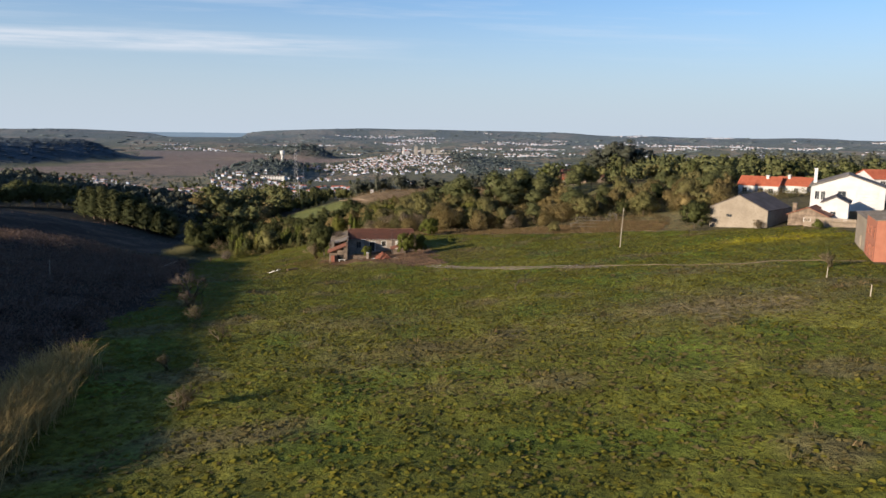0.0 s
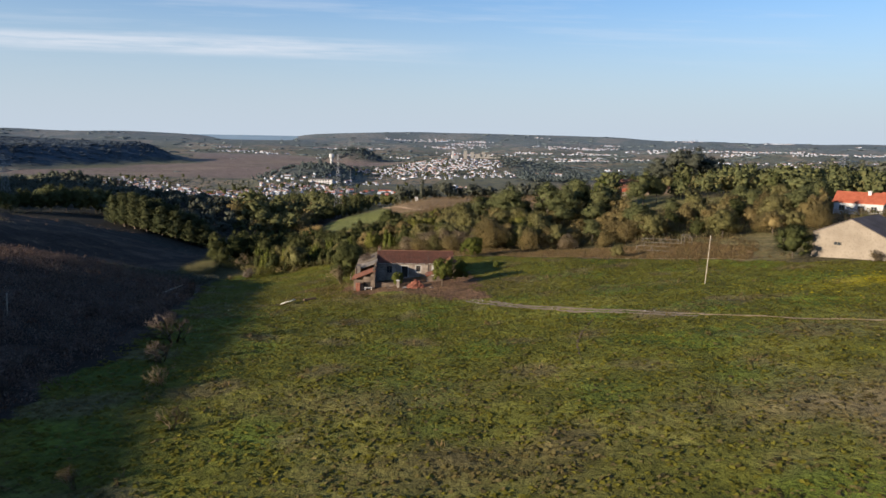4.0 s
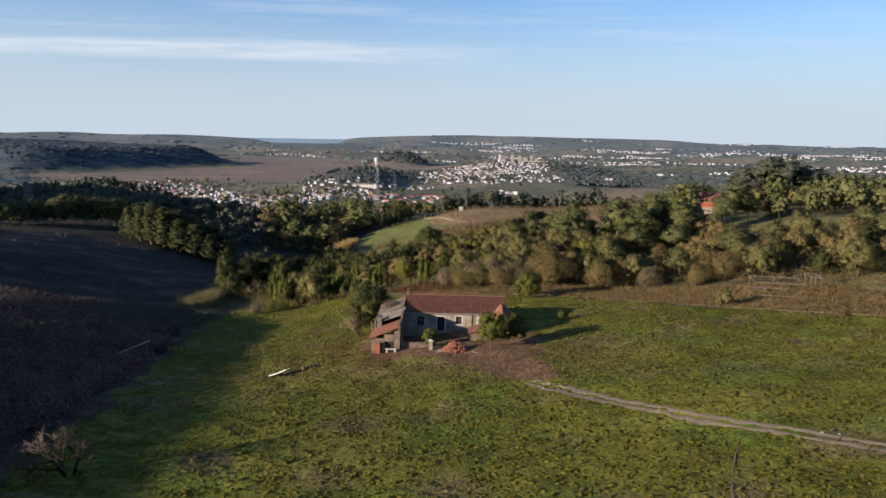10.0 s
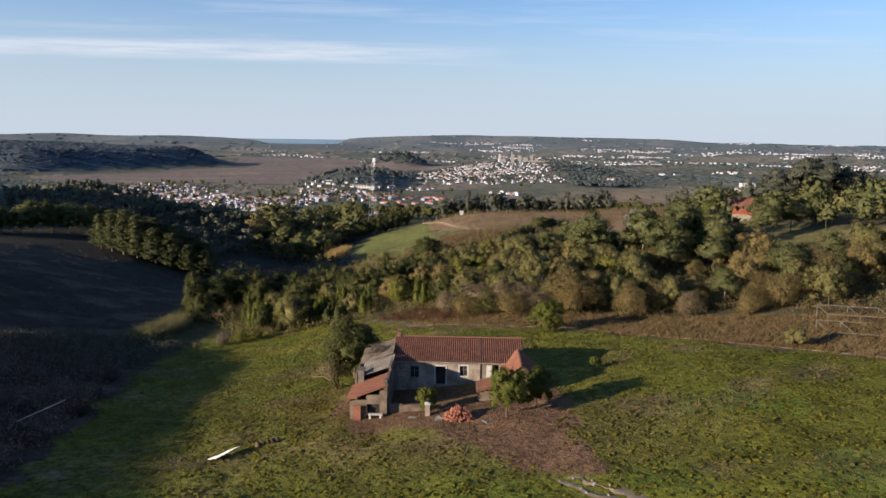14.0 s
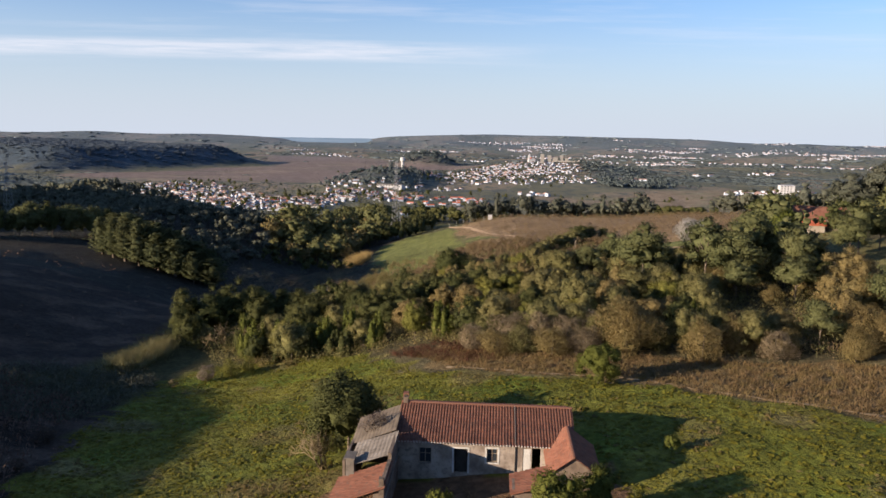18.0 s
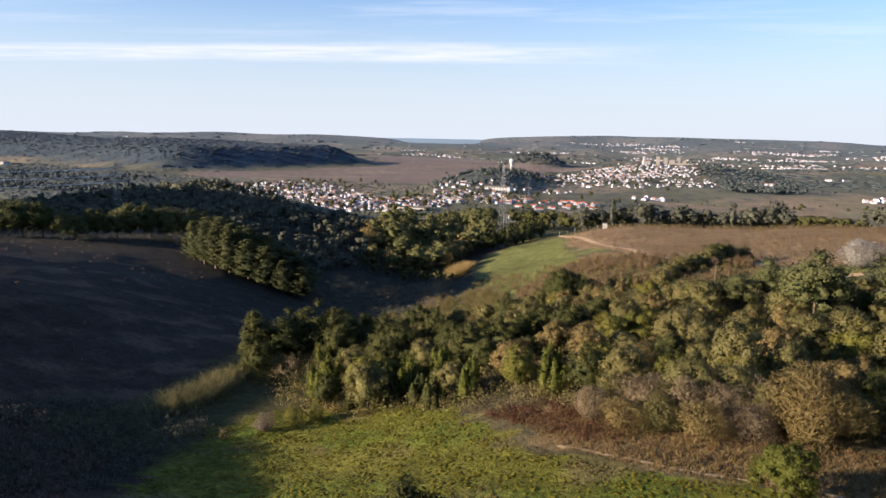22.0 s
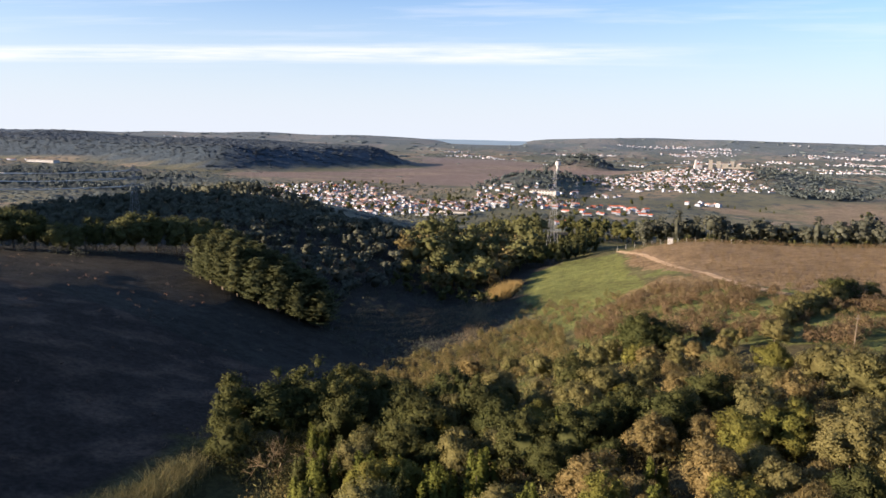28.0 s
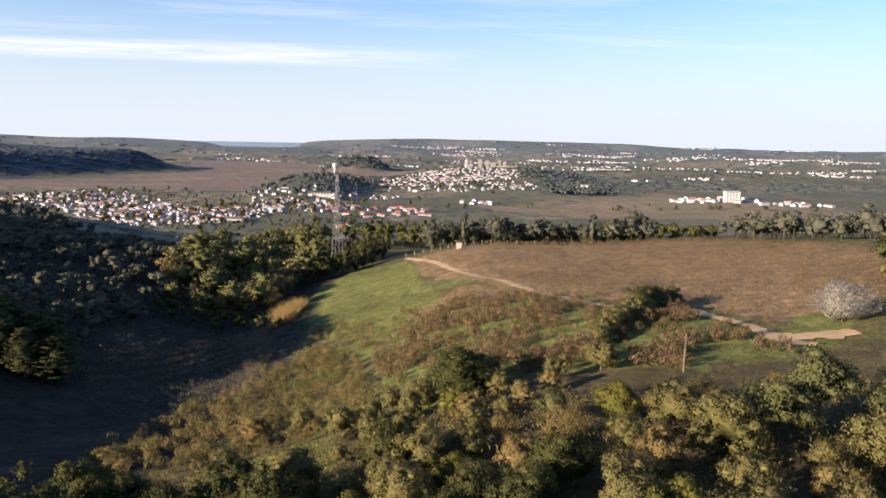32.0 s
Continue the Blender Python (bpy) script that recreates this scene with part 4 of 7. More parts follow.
def stuff_trees(name, spots, kinds, low, high, mat, label, seed, detail=0.05, trunks=True):
    """Woods that nobody could count: low-detail crowns and trunks joined into one mesh."""
    rng = np.random.RandomState(seed)
    proto = [make_tree(k, seed * 10 + i, detail) for i, k in enumerate(kinds)]
    S = np.array(spots)
    Z = height(S[:, 0], S[:, 1])
    out = []
    for (x, y), z in zip(S, Z):
        t, c = proto[rng.randint(len(proto))]
        h, a = rng.uniform(low, high), rng.uniform(0, 6.28)
        w = h * rng.uniform(0.85, 1.3)
        R = np.array([[math.cos(a) * w, -math.sin(a) * w, 0], [math.sin(a) * w, math.cos(a) * w, 0], [0, 0, h]])
        T = R / np.array([w, w, h])
        out.append((c[0] @ R.T + (x, y, z), c[1], c[2] @ T.T))
        if trunks:
            out.append((t[0] @ R.T + (x, y, z), t[1], unit(t[0] * (1, 1, 0)) @ T.T))
    return stuff_mesh(name, out, mat, label, "woodland")


VINES = [(-88, 334), (-60, 356), (-54, 382), (-66, 392), (-92, 360)]
left_wood = scatter([(-420, 330), (-235, 352), (-160, 395), (-118, 400), (-112, 432), (-118, 520), (-146, 590), (-300, 620), (-460, 540)], 5.9, 21)
west_ = [p for p in left_wood if p[0] < -205]
left_wood = [p for p in left_wood if p[0] >= -205] + scatter([(-118, 400), (-156, 376), (-146, 364), (-126, 354), (-108, 348), (-98, 358), (-96, 392), (-100, 436), (-114, 436)], 5.6, 13)
stuff_trees("woodland", west_[::2], ("oak", "pine", "oak"), 6.0, 10.5, LEAF_WOOD, "grey-green oaks and pines along the crest of the hill", 20, 0.02)
stuff_trees("woodland", west_[1::2], ("pine", "dark"), 6.0, 11.0, LEAF_WOOD, "dark pines along the crest of the hill", 19, 0.02)
stuff_trees("woodland", left_wood[::2], ("dark", "oak", "round"), 4.5, 8.0, LEAF_WOOD, "dense dark woodland on the shaded side of the valley", 22, 0.025)
stuff_trees("woodland", left_wood[1::2], ("oak", "pine", "oak"), 4.5, 8.0, LEAF_WOOD, "dark mixed woodland on the shaded side of the valley", 23, 0.025)
stuff_trees("woodland", scatter([(106, 425), (125, 395), (170, 385), (320, 370), (400, 500), (300, 560), (110, 500)], 6.6, 24), ("pine", "oak", "pine"), 6, 11, LEAF_WOOD, "dark pine woodland on the hill behind the orchard", 25, 0.05)
stuff_trees("woodland", scatter([(-56, 545), (-20, 528), (60, 534), (130, 540), (140, 640), (0, 720), (-70, 720), (-66, 632)], 8.0, 26), ("pine", "dark", "pine"), 5, 10, LEAF_DARK, "mixed trees on the slope above the town", 27)
stuff_trees("woodland", scatter([(190, 210), (420, 200), (420, 380), (190, 370)], 14.0, 28), ("pine", "oak"), 7, 11, LEAF_WOOD, "grey-green pine woodland beyond the hamlet", 29, 0.07)

VALLEY_WOOD = [(-101, 414), (-86, 411), (-74, 413), (-66, 424), (-62, 460), (-60, 520), (-72, 570), (-116, 570), (-112, 500), (-106, 440)]
for kinds, mat, part_, lab in ((("pine", "oak", "pine"), LEAF_PINE, 0, "tall green pines in the valley wood"), (("autumn", "oak"), LEAF_OAK, 1, "olive-green trees in the valley wood"), (("airy", "oak"), LEAF_AUTUMN, 2, "brown autumn trees in the valley wood")):
    lit_ = scatter(VALLEY_WOOD, 4.7, 9)[part_::3]
    lit_ = [p for p in lit_ if part_ == 0 or p[1] < 505]
    stuff_trees("woodland", [p for p in lit_ if p[1] < 440], kinds, 5.5, 10.0 if part_ else 14.0, mat, lab, 33 + part_, 0.25)
    stuff_trees("woodland", [p for p in lit_ if p[1] >= 440], kinds, 7.0, 12.0 if part_ else 16.0, mat, lab, 43 + part_, 0.2)
stuff_trees("woodland", scatter([(-104, 402), (-76, 396), (-58, 394), (-62, 412), (-74, 410), (-100, 412)], 4.2, 12, lambda x, y: not inside(np.array([x]), np.array([y]), VINES)[0]), ("dark", "round"), 2.6, 5.5, LEAF_DARK, "dark bushes and low trees filling the valley", 40, 0.06, False)
for x, y, h in ((-55, 467, 8.5), (-51, 471, 9.5), (-47.5, 470, 8.5), (-44, 474, 10.0), (-41, 478, 9.5), (-58, 474, 8.0), (-38, 481, 8.0)):
    tree("conifer" if x > -48 else "dark", LEAF_CONIFER if x > -48 else LEAF_DARK, x, y, h, "dark tree beside the pylon on the slope", "tree", "trees beside the pylon", 0.6, 1.5 if x > -48 else 0.9)
stuff_trees("woodland", scatter([(-50, 486), (-34, 488), (-34, 512), (-52, 512)], 4.2, 10), ("conifer", "dark"), 7.5, 10.5, LEAF_DARK, "dark trees beside the green slope", 36, 0.3)
stuff_trees("woodland", scatter([(-16, 490), (40, 492), (120, 490), (130, 522), (60, 520), (-16, 514)], 5.2, 11, lambda x, y: x < 80), ("dark", "pine", "conifer", "pine"), 7.0, 15.0, LEAF_WOOD, "row of dark pines behind the orchard", 37, 0.25)
pines_ = scatter([(98, 222), (150, 205), (190, 300), (170, 372), (100, 360), (60, 312), (52, 290), (58, 254), (80, 250), (98, 248)], 6.2, 7, lambda x, y: clear(x, y) and (x > 68 or y < 258) and math.hypot(x - 77, y - 294) > 9 and not in_sight(x, y) and math.hypot(x - 84, y - 278) > 7)
stuff_trees("woodland", pines_[::2], ("pine", "oak"), 6.0, 10.5, LEAF_PINE, "blue-green pine wood on the hill", 38, 0.09)
stuff_trees("woodland", pines_[1::4], ("pine", "dark"), 4.5, 8.5, LEAF_DARK, "dark evergreen trees in the pine wood", 39, 0.12)
stuff_trees("woodland", pines_[3::4], ("oak", "autumn"), 4.5, 8.0, LEAF_OAK, "olive-green oaks in the pine wood", 41, 0.15)
stuff_trees("woodland", [(x + 2.6, y - 1.8) for x, y in pines_[2::4]], ("airy", "autumn"), 3.5, 6.0, LEAF_AUTUMN, "brown autumn trees in the pine wood", 42, 0.15)

# ---- single trees and shrubs ----
tree("round", LEAF_DARK, -13.8, 174.4, 8.2, "dense dark evergreen tree behind the farmhouse", detail=2.6, wide=1.0)
tree("bare", TWIG, -15.4, 170.0, 6.2, "tall leafless grey shrub beside the farmhouse shed", "shrub", wide=0.8)
cr_ = thing("creeper", -10.0, 167.4, 2.75, 25, "leafless grey creeper sprawling over the shed roof", "creeper")
cr_.scale = (3.4, 2.6, 2.0)
part("twigs", tree_meshes("airy", 1, 0.4, TWIG_DARK)[1], None, cr_)
tree("oak", LEAF_BRIGHT, 4.5, 154.3, 5.4, "leafy fruit tree on the farmyard's edge", detail=1.2, wide=0.8)
tree("oak", LEAF_BRIGHT, 7.8, 157.0, 4.4, "small leafy fruit tree on the farmyard's edge", detail=1.2, wide=0.85)
tree("round", LEAF_BRIGHT, -3.7, 157.6, 3.0, "small round citrus tree behind the white gatepost", detail=0.7, wide=0.75)
tree("round", LEAF_BRIGHT, 12.2, 190.0, 5.2, "bright green dense bush at the field's edge", "shrub", detail=2.0, wide=0.95)
tree("airy", LEAF_AUTUMN, 17.8, 204.0, 9.2, "large rounded brown autumn tree at the field's edge", detail=2.2, wide=1.15)
for x, y, h, w in ((26.9, 201.0, 7.0, 1.05), (32.5, 205, 6.4, 1.1), (38, 203, 4.4, 1.2), (44.5, 198, 5.6, 1.0)):
    tree("airy", LEAF_AUTUMN, x, y, h, "rounded brown autumn tree along the field's edge", group="autumn trees along the field", detail=1.5, wide=w)
tree("oak", LEAF_OAK, 12.4, 216.0, 9.0, "rounded olive-green oak behind the thorn bushes", detail=1.2, wide=0.8)
for k, (x, y, h) in enumerate(((-3.0, 207.5, 4.6), (0.4, 205, 4.0), (2.6, 209, 5.4), (4.2, 205, 4.4), (6.6, 207, 5.6), (7.8, 203, 4.2), (10.2, 206, 5.2), (-0.8, 211, 4.8), (12.6, 203.5, 4.0), (9.4, 210.5, 5.6), (14.4, 209, 5.2), (22.5, 205.5, 4.6), (36, 201, 4.2))):
    tree("airy", (TWIG, LEAF_AUTUMN, TWIG, LEAF_OAK)[k % 4], x, y, h * 1.15, "tangled leafless thorn bush at the field's edge", "shrub", "thorn bushes along the field", detail=1.3, wide=1.0 + 0.5 * ((x * 7.3) % 1))
tree("bare", TWIG, -48.2, 210.7, 2.6, "small pale leafless tree at the foot of the field", wide=1.1)
for x, y, h in ((-44.2, 214.0, 3.4), (-41.8, 217.5, 3.6), (-39.5, 219.5, 3.0)):
    tree("airy", TWIG_DARK if x < -44 else LEAF_YELLOW, x, y, h, "leafless grey shrub at the foot of the field", "shrub", "grey shrubs at the foot of the field", wide=1.1)
for x, y, h, w in ((-30.0, 114.0, 5.0, 1.25), (-24.6, 94.6, 2.8, 1.0), (-19.2, 82.0, 3.0, 1.0), (-22.0, 71.5, 2.2, 0.8), (-17.4, 59.2, 3.0, 1.1), (-27.6, 103.5, 3.4, 1.1)):
    # Trees near the shadow's edge get darker twigs to stand for shade.
    tree("bare", TWIG_DARK if x < -26 else TWIG, x, y, h * 1.25, "small leafless fruit tree in the grass", group="young bare trees in the meadow", wide=w)
edge_rng = np.random.RandomState(19)
for k in range(16):
    y = 48 + k * 8.6 + edge_rng.uniform(-3.5, 3.5)
    x = -35.5 - max(0, y - 56) * 0.078 + edge_rng.uniform(-4.0, 1.0)
    tree("airy", TWIG_SHADE, x, y, edge_rng.uniform(1.2, 2.6), "leafless brown bush on the meadow's edge, darkened for shade", "shrub", "bushes on the meadow's edge", detail=0.5, wide=edge_rng.uniform(1.0, 1.6))
tree("bare", TWIG, 57.8, 91.5, 3.6, "small bare tree in the meadow")
tree("round", LEAF_DARK, 65.8, 150.5, 6.4, "dense dark green tree beside the stone barn")
tree("thorn", TWIG, 75.2, 141.8, 4.2, "leafless tree against the barn wall", "tree")
tree("spreading", LEAF_WOOD, 99.0, 297.0, 16.5, "very large old spreading pine", wide=1.0)
tree("spreading", LEAF_WOOD, 107.5, 301.0, 14.0, "large old spreading pine beside another", wide=1.0)
tree("spreading", LEAF_WOOD, 91.5, 303.0, 13.0, "large old spreading pine beside another", wide=1.0)
for x, y, h in ((37.8, 240.5, 13.0), (42.5, 239.0, 12.0), (24.0, 256, 9.0), (26.8, 241.5, 12.6), (48.5, 249, 12.2), (53, 240, 10.5), (70.0, 253.5, 11.0), (66.6, 249.5, 8.5), (74.5, 254.5, 8.0)):
    tree("pine", LEAF_PINE, x, y, h, "tall blue-green pine with a rounded crown", group="pines above the field")
tree("dark", LEAF_BRIGHT, 59.5, 264.0, 9.2, "dense green tree in front of the cottage", detail=1.2)
tree("round", LEAF_DARK, -10.7, 284.0, 7.6, "large round dark green tree on the hillside", detail=1.6, wide=1.35)
for x, y, h in ((24.0, 316.0, 5.6), (27.2, 319.0, 5.2), (20.5, 310.5, 4.6), (17.5, 306.5, 4.2), (15.4, 303.0, 4.4), (13.4, 299.6, 4.0), (11.6, 296.4, 3.6), (22.4, 313.4, 5.0), (30.2, 321.0, 4.6)):
    tree("round", LEAF_DARK if h > 5 else LEAF_OAK, x, y, h, "dark green bush in the hilltop hedge", "shrub", "bushes of the hilltop hedge", wide=1.3)
tree("airy", TWIG, 25.5, 318.5, 7.2, "leafless tree on the hilltop hedge", wide=1.5)
tree("round", LEAF_OAK, 20.5, 312.0, 4.0, "olive-green bush on the hilltop hedge", "shrub", wide=1.3)
tree("airy", LEAF_BLOSSOM, 49.5, 296.5, 8.2, "white blossoming tree beside the clay track", detail=1.5, wide=1.4)
tree("round", LEAF_OAK, 41.5, 174.5, 3.2, "olive-green bush in front of the pipe frames", "shrub", wide=1.0)
tree("round", LEAF_BRIGHT, 15.8, 169.5, 1.8, "small green sapling beside the farmhouse", "shrub", detail=0.5, wide=0.8)
for x, y, h in ((110.5, 134, 3.4), (98, 137, 2.0), (82.5, 133.5, 2.2)):
    tree("round", LEAF_BRIGHT, x, y, h, "garden bush in the hamlet", "shrub", "garden bushes", detail=0.5)
for x, y, h in ((-50.5, 237.0, 7.4), (-47.5, 239.0, 6.8), (-33.0, 226.0, 5.2)):
    tree("bare", TWIG, x, y, h, "pale leafless tree among the trees in the hollow", group="bare trees in the hollow", wide=1.2)
tree("thorn", TWIG, 64.5, 236.0, 4.5, "pale leafless tree on the lawn's edge", wide=1.2)
tree("thorn", TWIG, 83.5, 262.0, 6.0, "pale leafless tree against the old tank house", wide=1.1)

# ---- reeds, scrub, grass: too many to count ----


def blades(spots, low, high, width, rng, per, lean=0.5, spread_=0.25):
    """Tufts of tapering blades on the ground."""
    S = np.repeat(np.array(spots), per, 0)
    n = len(S)
    S = S + rng.normal(size=(n, 2)) * spread_
    Z = height(S[:, 0], S[:, 1])
    h = rng.uniform(low, high, n)
    a, b = rng.uniform(0, 6.28, n), rng.uniform(0, 6.28, n)
    t = lean * h * rng.uniform(0.2, 1, n)
    u = np.c_[np.cos(a), np.sin(a), np.zeros(n)] * (width * rng.uniform(0.6, 1.3, n))[:, None]
    base = np.c_[S, Z - 0.03]
    mid = base + np.c_[np.cos(b) * t * 0.35, np.sin(b) * t * 0.35, h * 0.62]
    tip = base + np.c_[np.cos(b) * t, np.sin(b) * t, h]
    V = np.stack([base - u * 0.6, base + u * 0.6, mid + u, tip, mid - u], 1).reshape(-1, 3)
    o = np.arange(n)[:, None] * 5
    return V, np.concatenate([o + np.array([[0, 1, 2, 4]]), o + np.array([[4, 2, 3, 3]])], 0)


def field_spots(poly, count, seed, bias=None):
    rng = np.random.RandomState(seed)
    P = np.array(poly)
    S = rng.uniform(P.min(0), P.max(0), (count, 2))
    S = S[inside(S[:, 0], S[:, 1], poly)]
    return S[bias(S[:, 0], S[:, 1]) > rng.rand(len(S))] if bias else S


def tri_blades(spots, low, high, width, rng, per, lean=0.6, spread_=0.2):
    S = np.repeat(np.array(spots), per, 0)
    n = len(S)
    S = S + rng.normal(size=(n, 2)) * spread_
    h = rng.uniform(low, high, n)
    a, b = rng.uniform(0, 6.28, n), rng.uniform(0, 6.28, n)
    t = lean * h
    u = np.c_[np.cos(a), np.sin(a), np.zeros(n)] * (width * rng.uniform(0.6, 1.4, n))[:, None]
    base = np.c_[S, height(S[:, 0], S[:, 1]) - 0.02]
    tip = base + np.c_[np.cos(b) * t, np.sin(b) * t, h]
    return np.stack([base - u, base + u, tip], 1).reshape(-1, 3), np.arange(3 * n).reshape(-1, 3)


g_rng = np.random.RandomState(5)

def tussocks(spots, low, high, rng, per=5):
    """Low rosettes of broad blades that lie over one another."""
    S = np.repeat(np.array(spots), per, 0)
    n = len(S)
    size = np.repeat(rng.uniform(low, high, len(spots)), per) * rng.uniform(0.7, 1.2, n)
    a = rng.uniform(0, 6.28, n)
    r, u = np.c_[np.cos(a), np.sin(a), 0 * a], np.c_[np.sin(a), -np.cos(a), 0 * a]
    c = np.c_[S, height(S[:, 0], S[:, 1])]
    up = np.array([0, 0, 1.0])
    base = c + r * (size * 0.06)[:, None] + up * (size * rng.uniform(0.20, 0.42, n))[:, None]
    tip = c + r * (size * rng.uniform(0.7, 1.1, n))[:, None] + up * (size * rng.uniform(-0.05, 0.18, n))[:, None]
    w = u * (size * rng.uniform(0.30, 0.60, n))[:, None]
    N = unit(up + r * 0.42 + 0.22 * rng.normal(size=(n, 3)))
    return np.stack([base - w * 0.5, base + w * 0.5, tip + w, tip - w], 1).reshape(-1, 3), np.arange(4 * n).reshape(-1, 4), np.repeat(N, 4, 0)


def brownness(x, y):
    b = 0.75 * step(0.35, 1.0, ripple(x, y, 17, 22))
    for cx, cy, rx, ry, a in ((36, 78, 15, 6, 1.0), (4, 72, 12, 5, 0.8), (-4, 88, 12, 5, 0.7), (20, 60, 22, 7, 0.8), (48, 100, 10, 5, 0.6), (30, 44, 20, 5, 0.6), (0, 146, 13, 4, 0.7), (13, 151, 9, 8, 0.5)):
        b = np.maximum(b, a * np.exp(-(((x - cx) / rx) ** 2) - ((y - cy) / ry) ** 2))
    return np.clip(b + 0.08, 0, 1)


tufts = field_spots(FIELD, 215000, 31, lambda x, y: (~inside(x, y, YARD)) * ((off_track(x, y) > 1.1) | (x > 37)) * (~((x > -14) & (x < 9.5) & (y > 155) & (y < 176))) * (0.35 + 0.65 * step(-0.5, 0.4, ripple(x, y, 4.5, 41))) * (0.6 + 0.4 * step(-0.1, 0.3, ripple(x, y, 1.7, 42))))
brown_ = brownness(tufts[:, 0], tufts[:, 1]) > g_rng.rand(len(tufts))
gold_ = np.exp(-(((tufts[:, 0] - 70) / 13) ** 2) - ((tufts[:, 1] - 126) / 5) ** 2) > g_rng.rand(len(tufts)) * 1.15
for pick, mat_, lab in ((gold_, FLOWERS, "yellow flowering weeds in the meadow"), (~brown_ & ~gold_, BLADE, "lush tufted meadow grass and low weeds"), (brown_ & ~gold_, WEEDS, "withered brown weeds among the meadow grass")):
    me = fill(bpy.data.meshes.new("grass"), *tussocks(tufts[pick], 0.16, 0.34, g_rng, 4))
    me.materials.append(mat_)
    tagged(new("grass", me), lab, "grass", kind="stuff")
me = fill(bpy.data.meshes.new("dry_grass"), *tri_blades(np.vstack([field_spots(VERGE, 14000, 32), field_spots(FIELD, 2600, 33, lambda x, y: step(0.3, 0.9, ripple(x, y, 17, 22)))]), 0.2, 0.65, 0.05, g_rng, 8))
me.materials.append(DRYGRASS)
tagged(new("dry_grass", me), "straw-coloured dry grass on the field's edge", "grass", kind="stuff")


def thicket(name, spots, low, high, mat, label, seed, leaves=26, size=0.3):
    """Low scrub: loose sprays heaped over each spot."""
    rng = np.random.RandomState(seed)
    S = np.array(spots)
    n = len(S)
    h = rng.uniform(low, high, n)
    c = np.c_[S, height(S[:, 0], S[:, 1])]
    P = np.repeat(c, leaves, 0)
    hh = np.repeat(h, leaves)
    off = rng.normal(size=(n * leaves, 3)) * np.c_[hh * 0.45, hh * 0.45, hh * 0.1]
    off[:, 2] = hh * rng.beta(1.6, 1.6, n * leaves)
    facing = unit(off / (hh[:, None] * 0.5) - np.array([0, 0, 0.35]))
    return stuff_mesh(name, [leaf_quads(P + off, size * 0.55, rng, facing, off + np.array([0, 0, 0.4]), 1.9, 0.6, 0.9)], mat, label, "scrub")


HILL = [(-30, 20), (-34, 105), (-40, 132), (-42, 165), (-52, 206), (-66, 224), (-72, 262), (-88, 312), (-115, 322), (-200, 330), (-200, 20)]
thicket("scrub", field_spots([(-64, 238), (-50, 232), (-36, 236), (-26, 246), (-28, 258), (-62, 262)], 420, 46), 1.4, 3.6, LEAF_DARK, "dark evergreen undergrowth below the trees in the hollow", 45, 90, 0.24)
thicket("scrub", field_spots([(-208, 324), (-170, 330), (-146, 364), (-152, 372), (-176, 346), (-210, 334)], 260, 44), 2.0, 4.5, LEAF_WOOD, "dark undergrowth below the pines on the crest", 43, 60, 0.45)
thicket("scrub", field_spots([(-50, 188), (-52, 214), (-58, 218), (-72, 214), (-76, 196), (-60, 182)], 1300, 42), 0.6, 1.8, LEAF_WOOD, "dark tangled scrub at the foot of the hill", 41, 24, 0.32)
NEAR_HILL = [(-32, 20), (-35, 105), (-37, 130), (-40, 150), (-45, 170), (-54, 196), (-70, 205), (-100, 170), (-125, 120), (-125, 20)]
banks = lambda x, y: 0.25 + 0.75 * step(-0.3, 0.5, ripple(x * 0.7, y * 1.6, 16, 25))
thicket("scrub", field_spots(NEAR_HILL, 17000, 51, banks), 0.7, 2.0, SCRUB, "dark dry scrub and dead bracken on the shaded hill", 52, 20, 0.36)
thicket("scrub", field_spots(HILL, 2200, 50, lambda x, y: 0.3 + 0.7 * step(225, 150, y)), 0.3, 0.9, SCRUB, "low dry scrub on the upper hill", 49, 14, 0.34)
thicket("bracken", field_spots(NEAR_HILL, 3600, 48, lambda x, y: 1 - banks(x, y)), 0.6, 1.3, BRACKEN, "red-brown dead bracken in bands on the shaded hill", 47, 18, 0.26)
thicket("scrub", field_spots([(-33, 20), (-36, 105), (-38, 132), (-46, 170), (-62, 190), (-84, 150), (-70, 20)], 2400, 53), 1.0, 2.6, TWIG_DARK, "taller leafless grey-brown bushes on the shaded hill", 54, 34, 0.24)
thicket("scrub", field_spots([(-33, 70), (-36, 105), (-40, 130), (-42, 165), (-47, 168), (-46, 130), (-42, 100), (-38, 70)], 190, 93, lambda x, y: step(-0.3, 0.5, ripple(x, y, 11, 26))), 0.7, 2.0, SCRUB, "tall dark thicket along the meadow's edge", 94, 80, 0.22)
# Pale twig colour stands for sunlight along the crest.
thicket("scrub", field_spots([(-112, 232), (-150, 268), (-190, 322), (-250, 332), (-250, 262), (-160, 228)], 6000, 97), 0.2, 0.5, TWIG, "dead bracken on the hill's crest, paled for sunlight", 98, 15, 0.26)
thicket("bracken", field_spots([(-17, 214), (-4, 202), (1, 202), (3, 207), (-8, 216)], 520, 55), 0.5, 1.2, BRACKEN, "red-brown dead bracken at the field's edge", 56, 40, 0.2)
thicket("weeds", field_spots(YARD, 900, 105, lambda x, y: (y < 153) * 0.7 + (x < -9) * 0.5 + (x > 9) * 0.5), 0.12, 0.4, DRYGRASS, "dry brown weeds in the bare farmyard", 106, 16, 0.12)
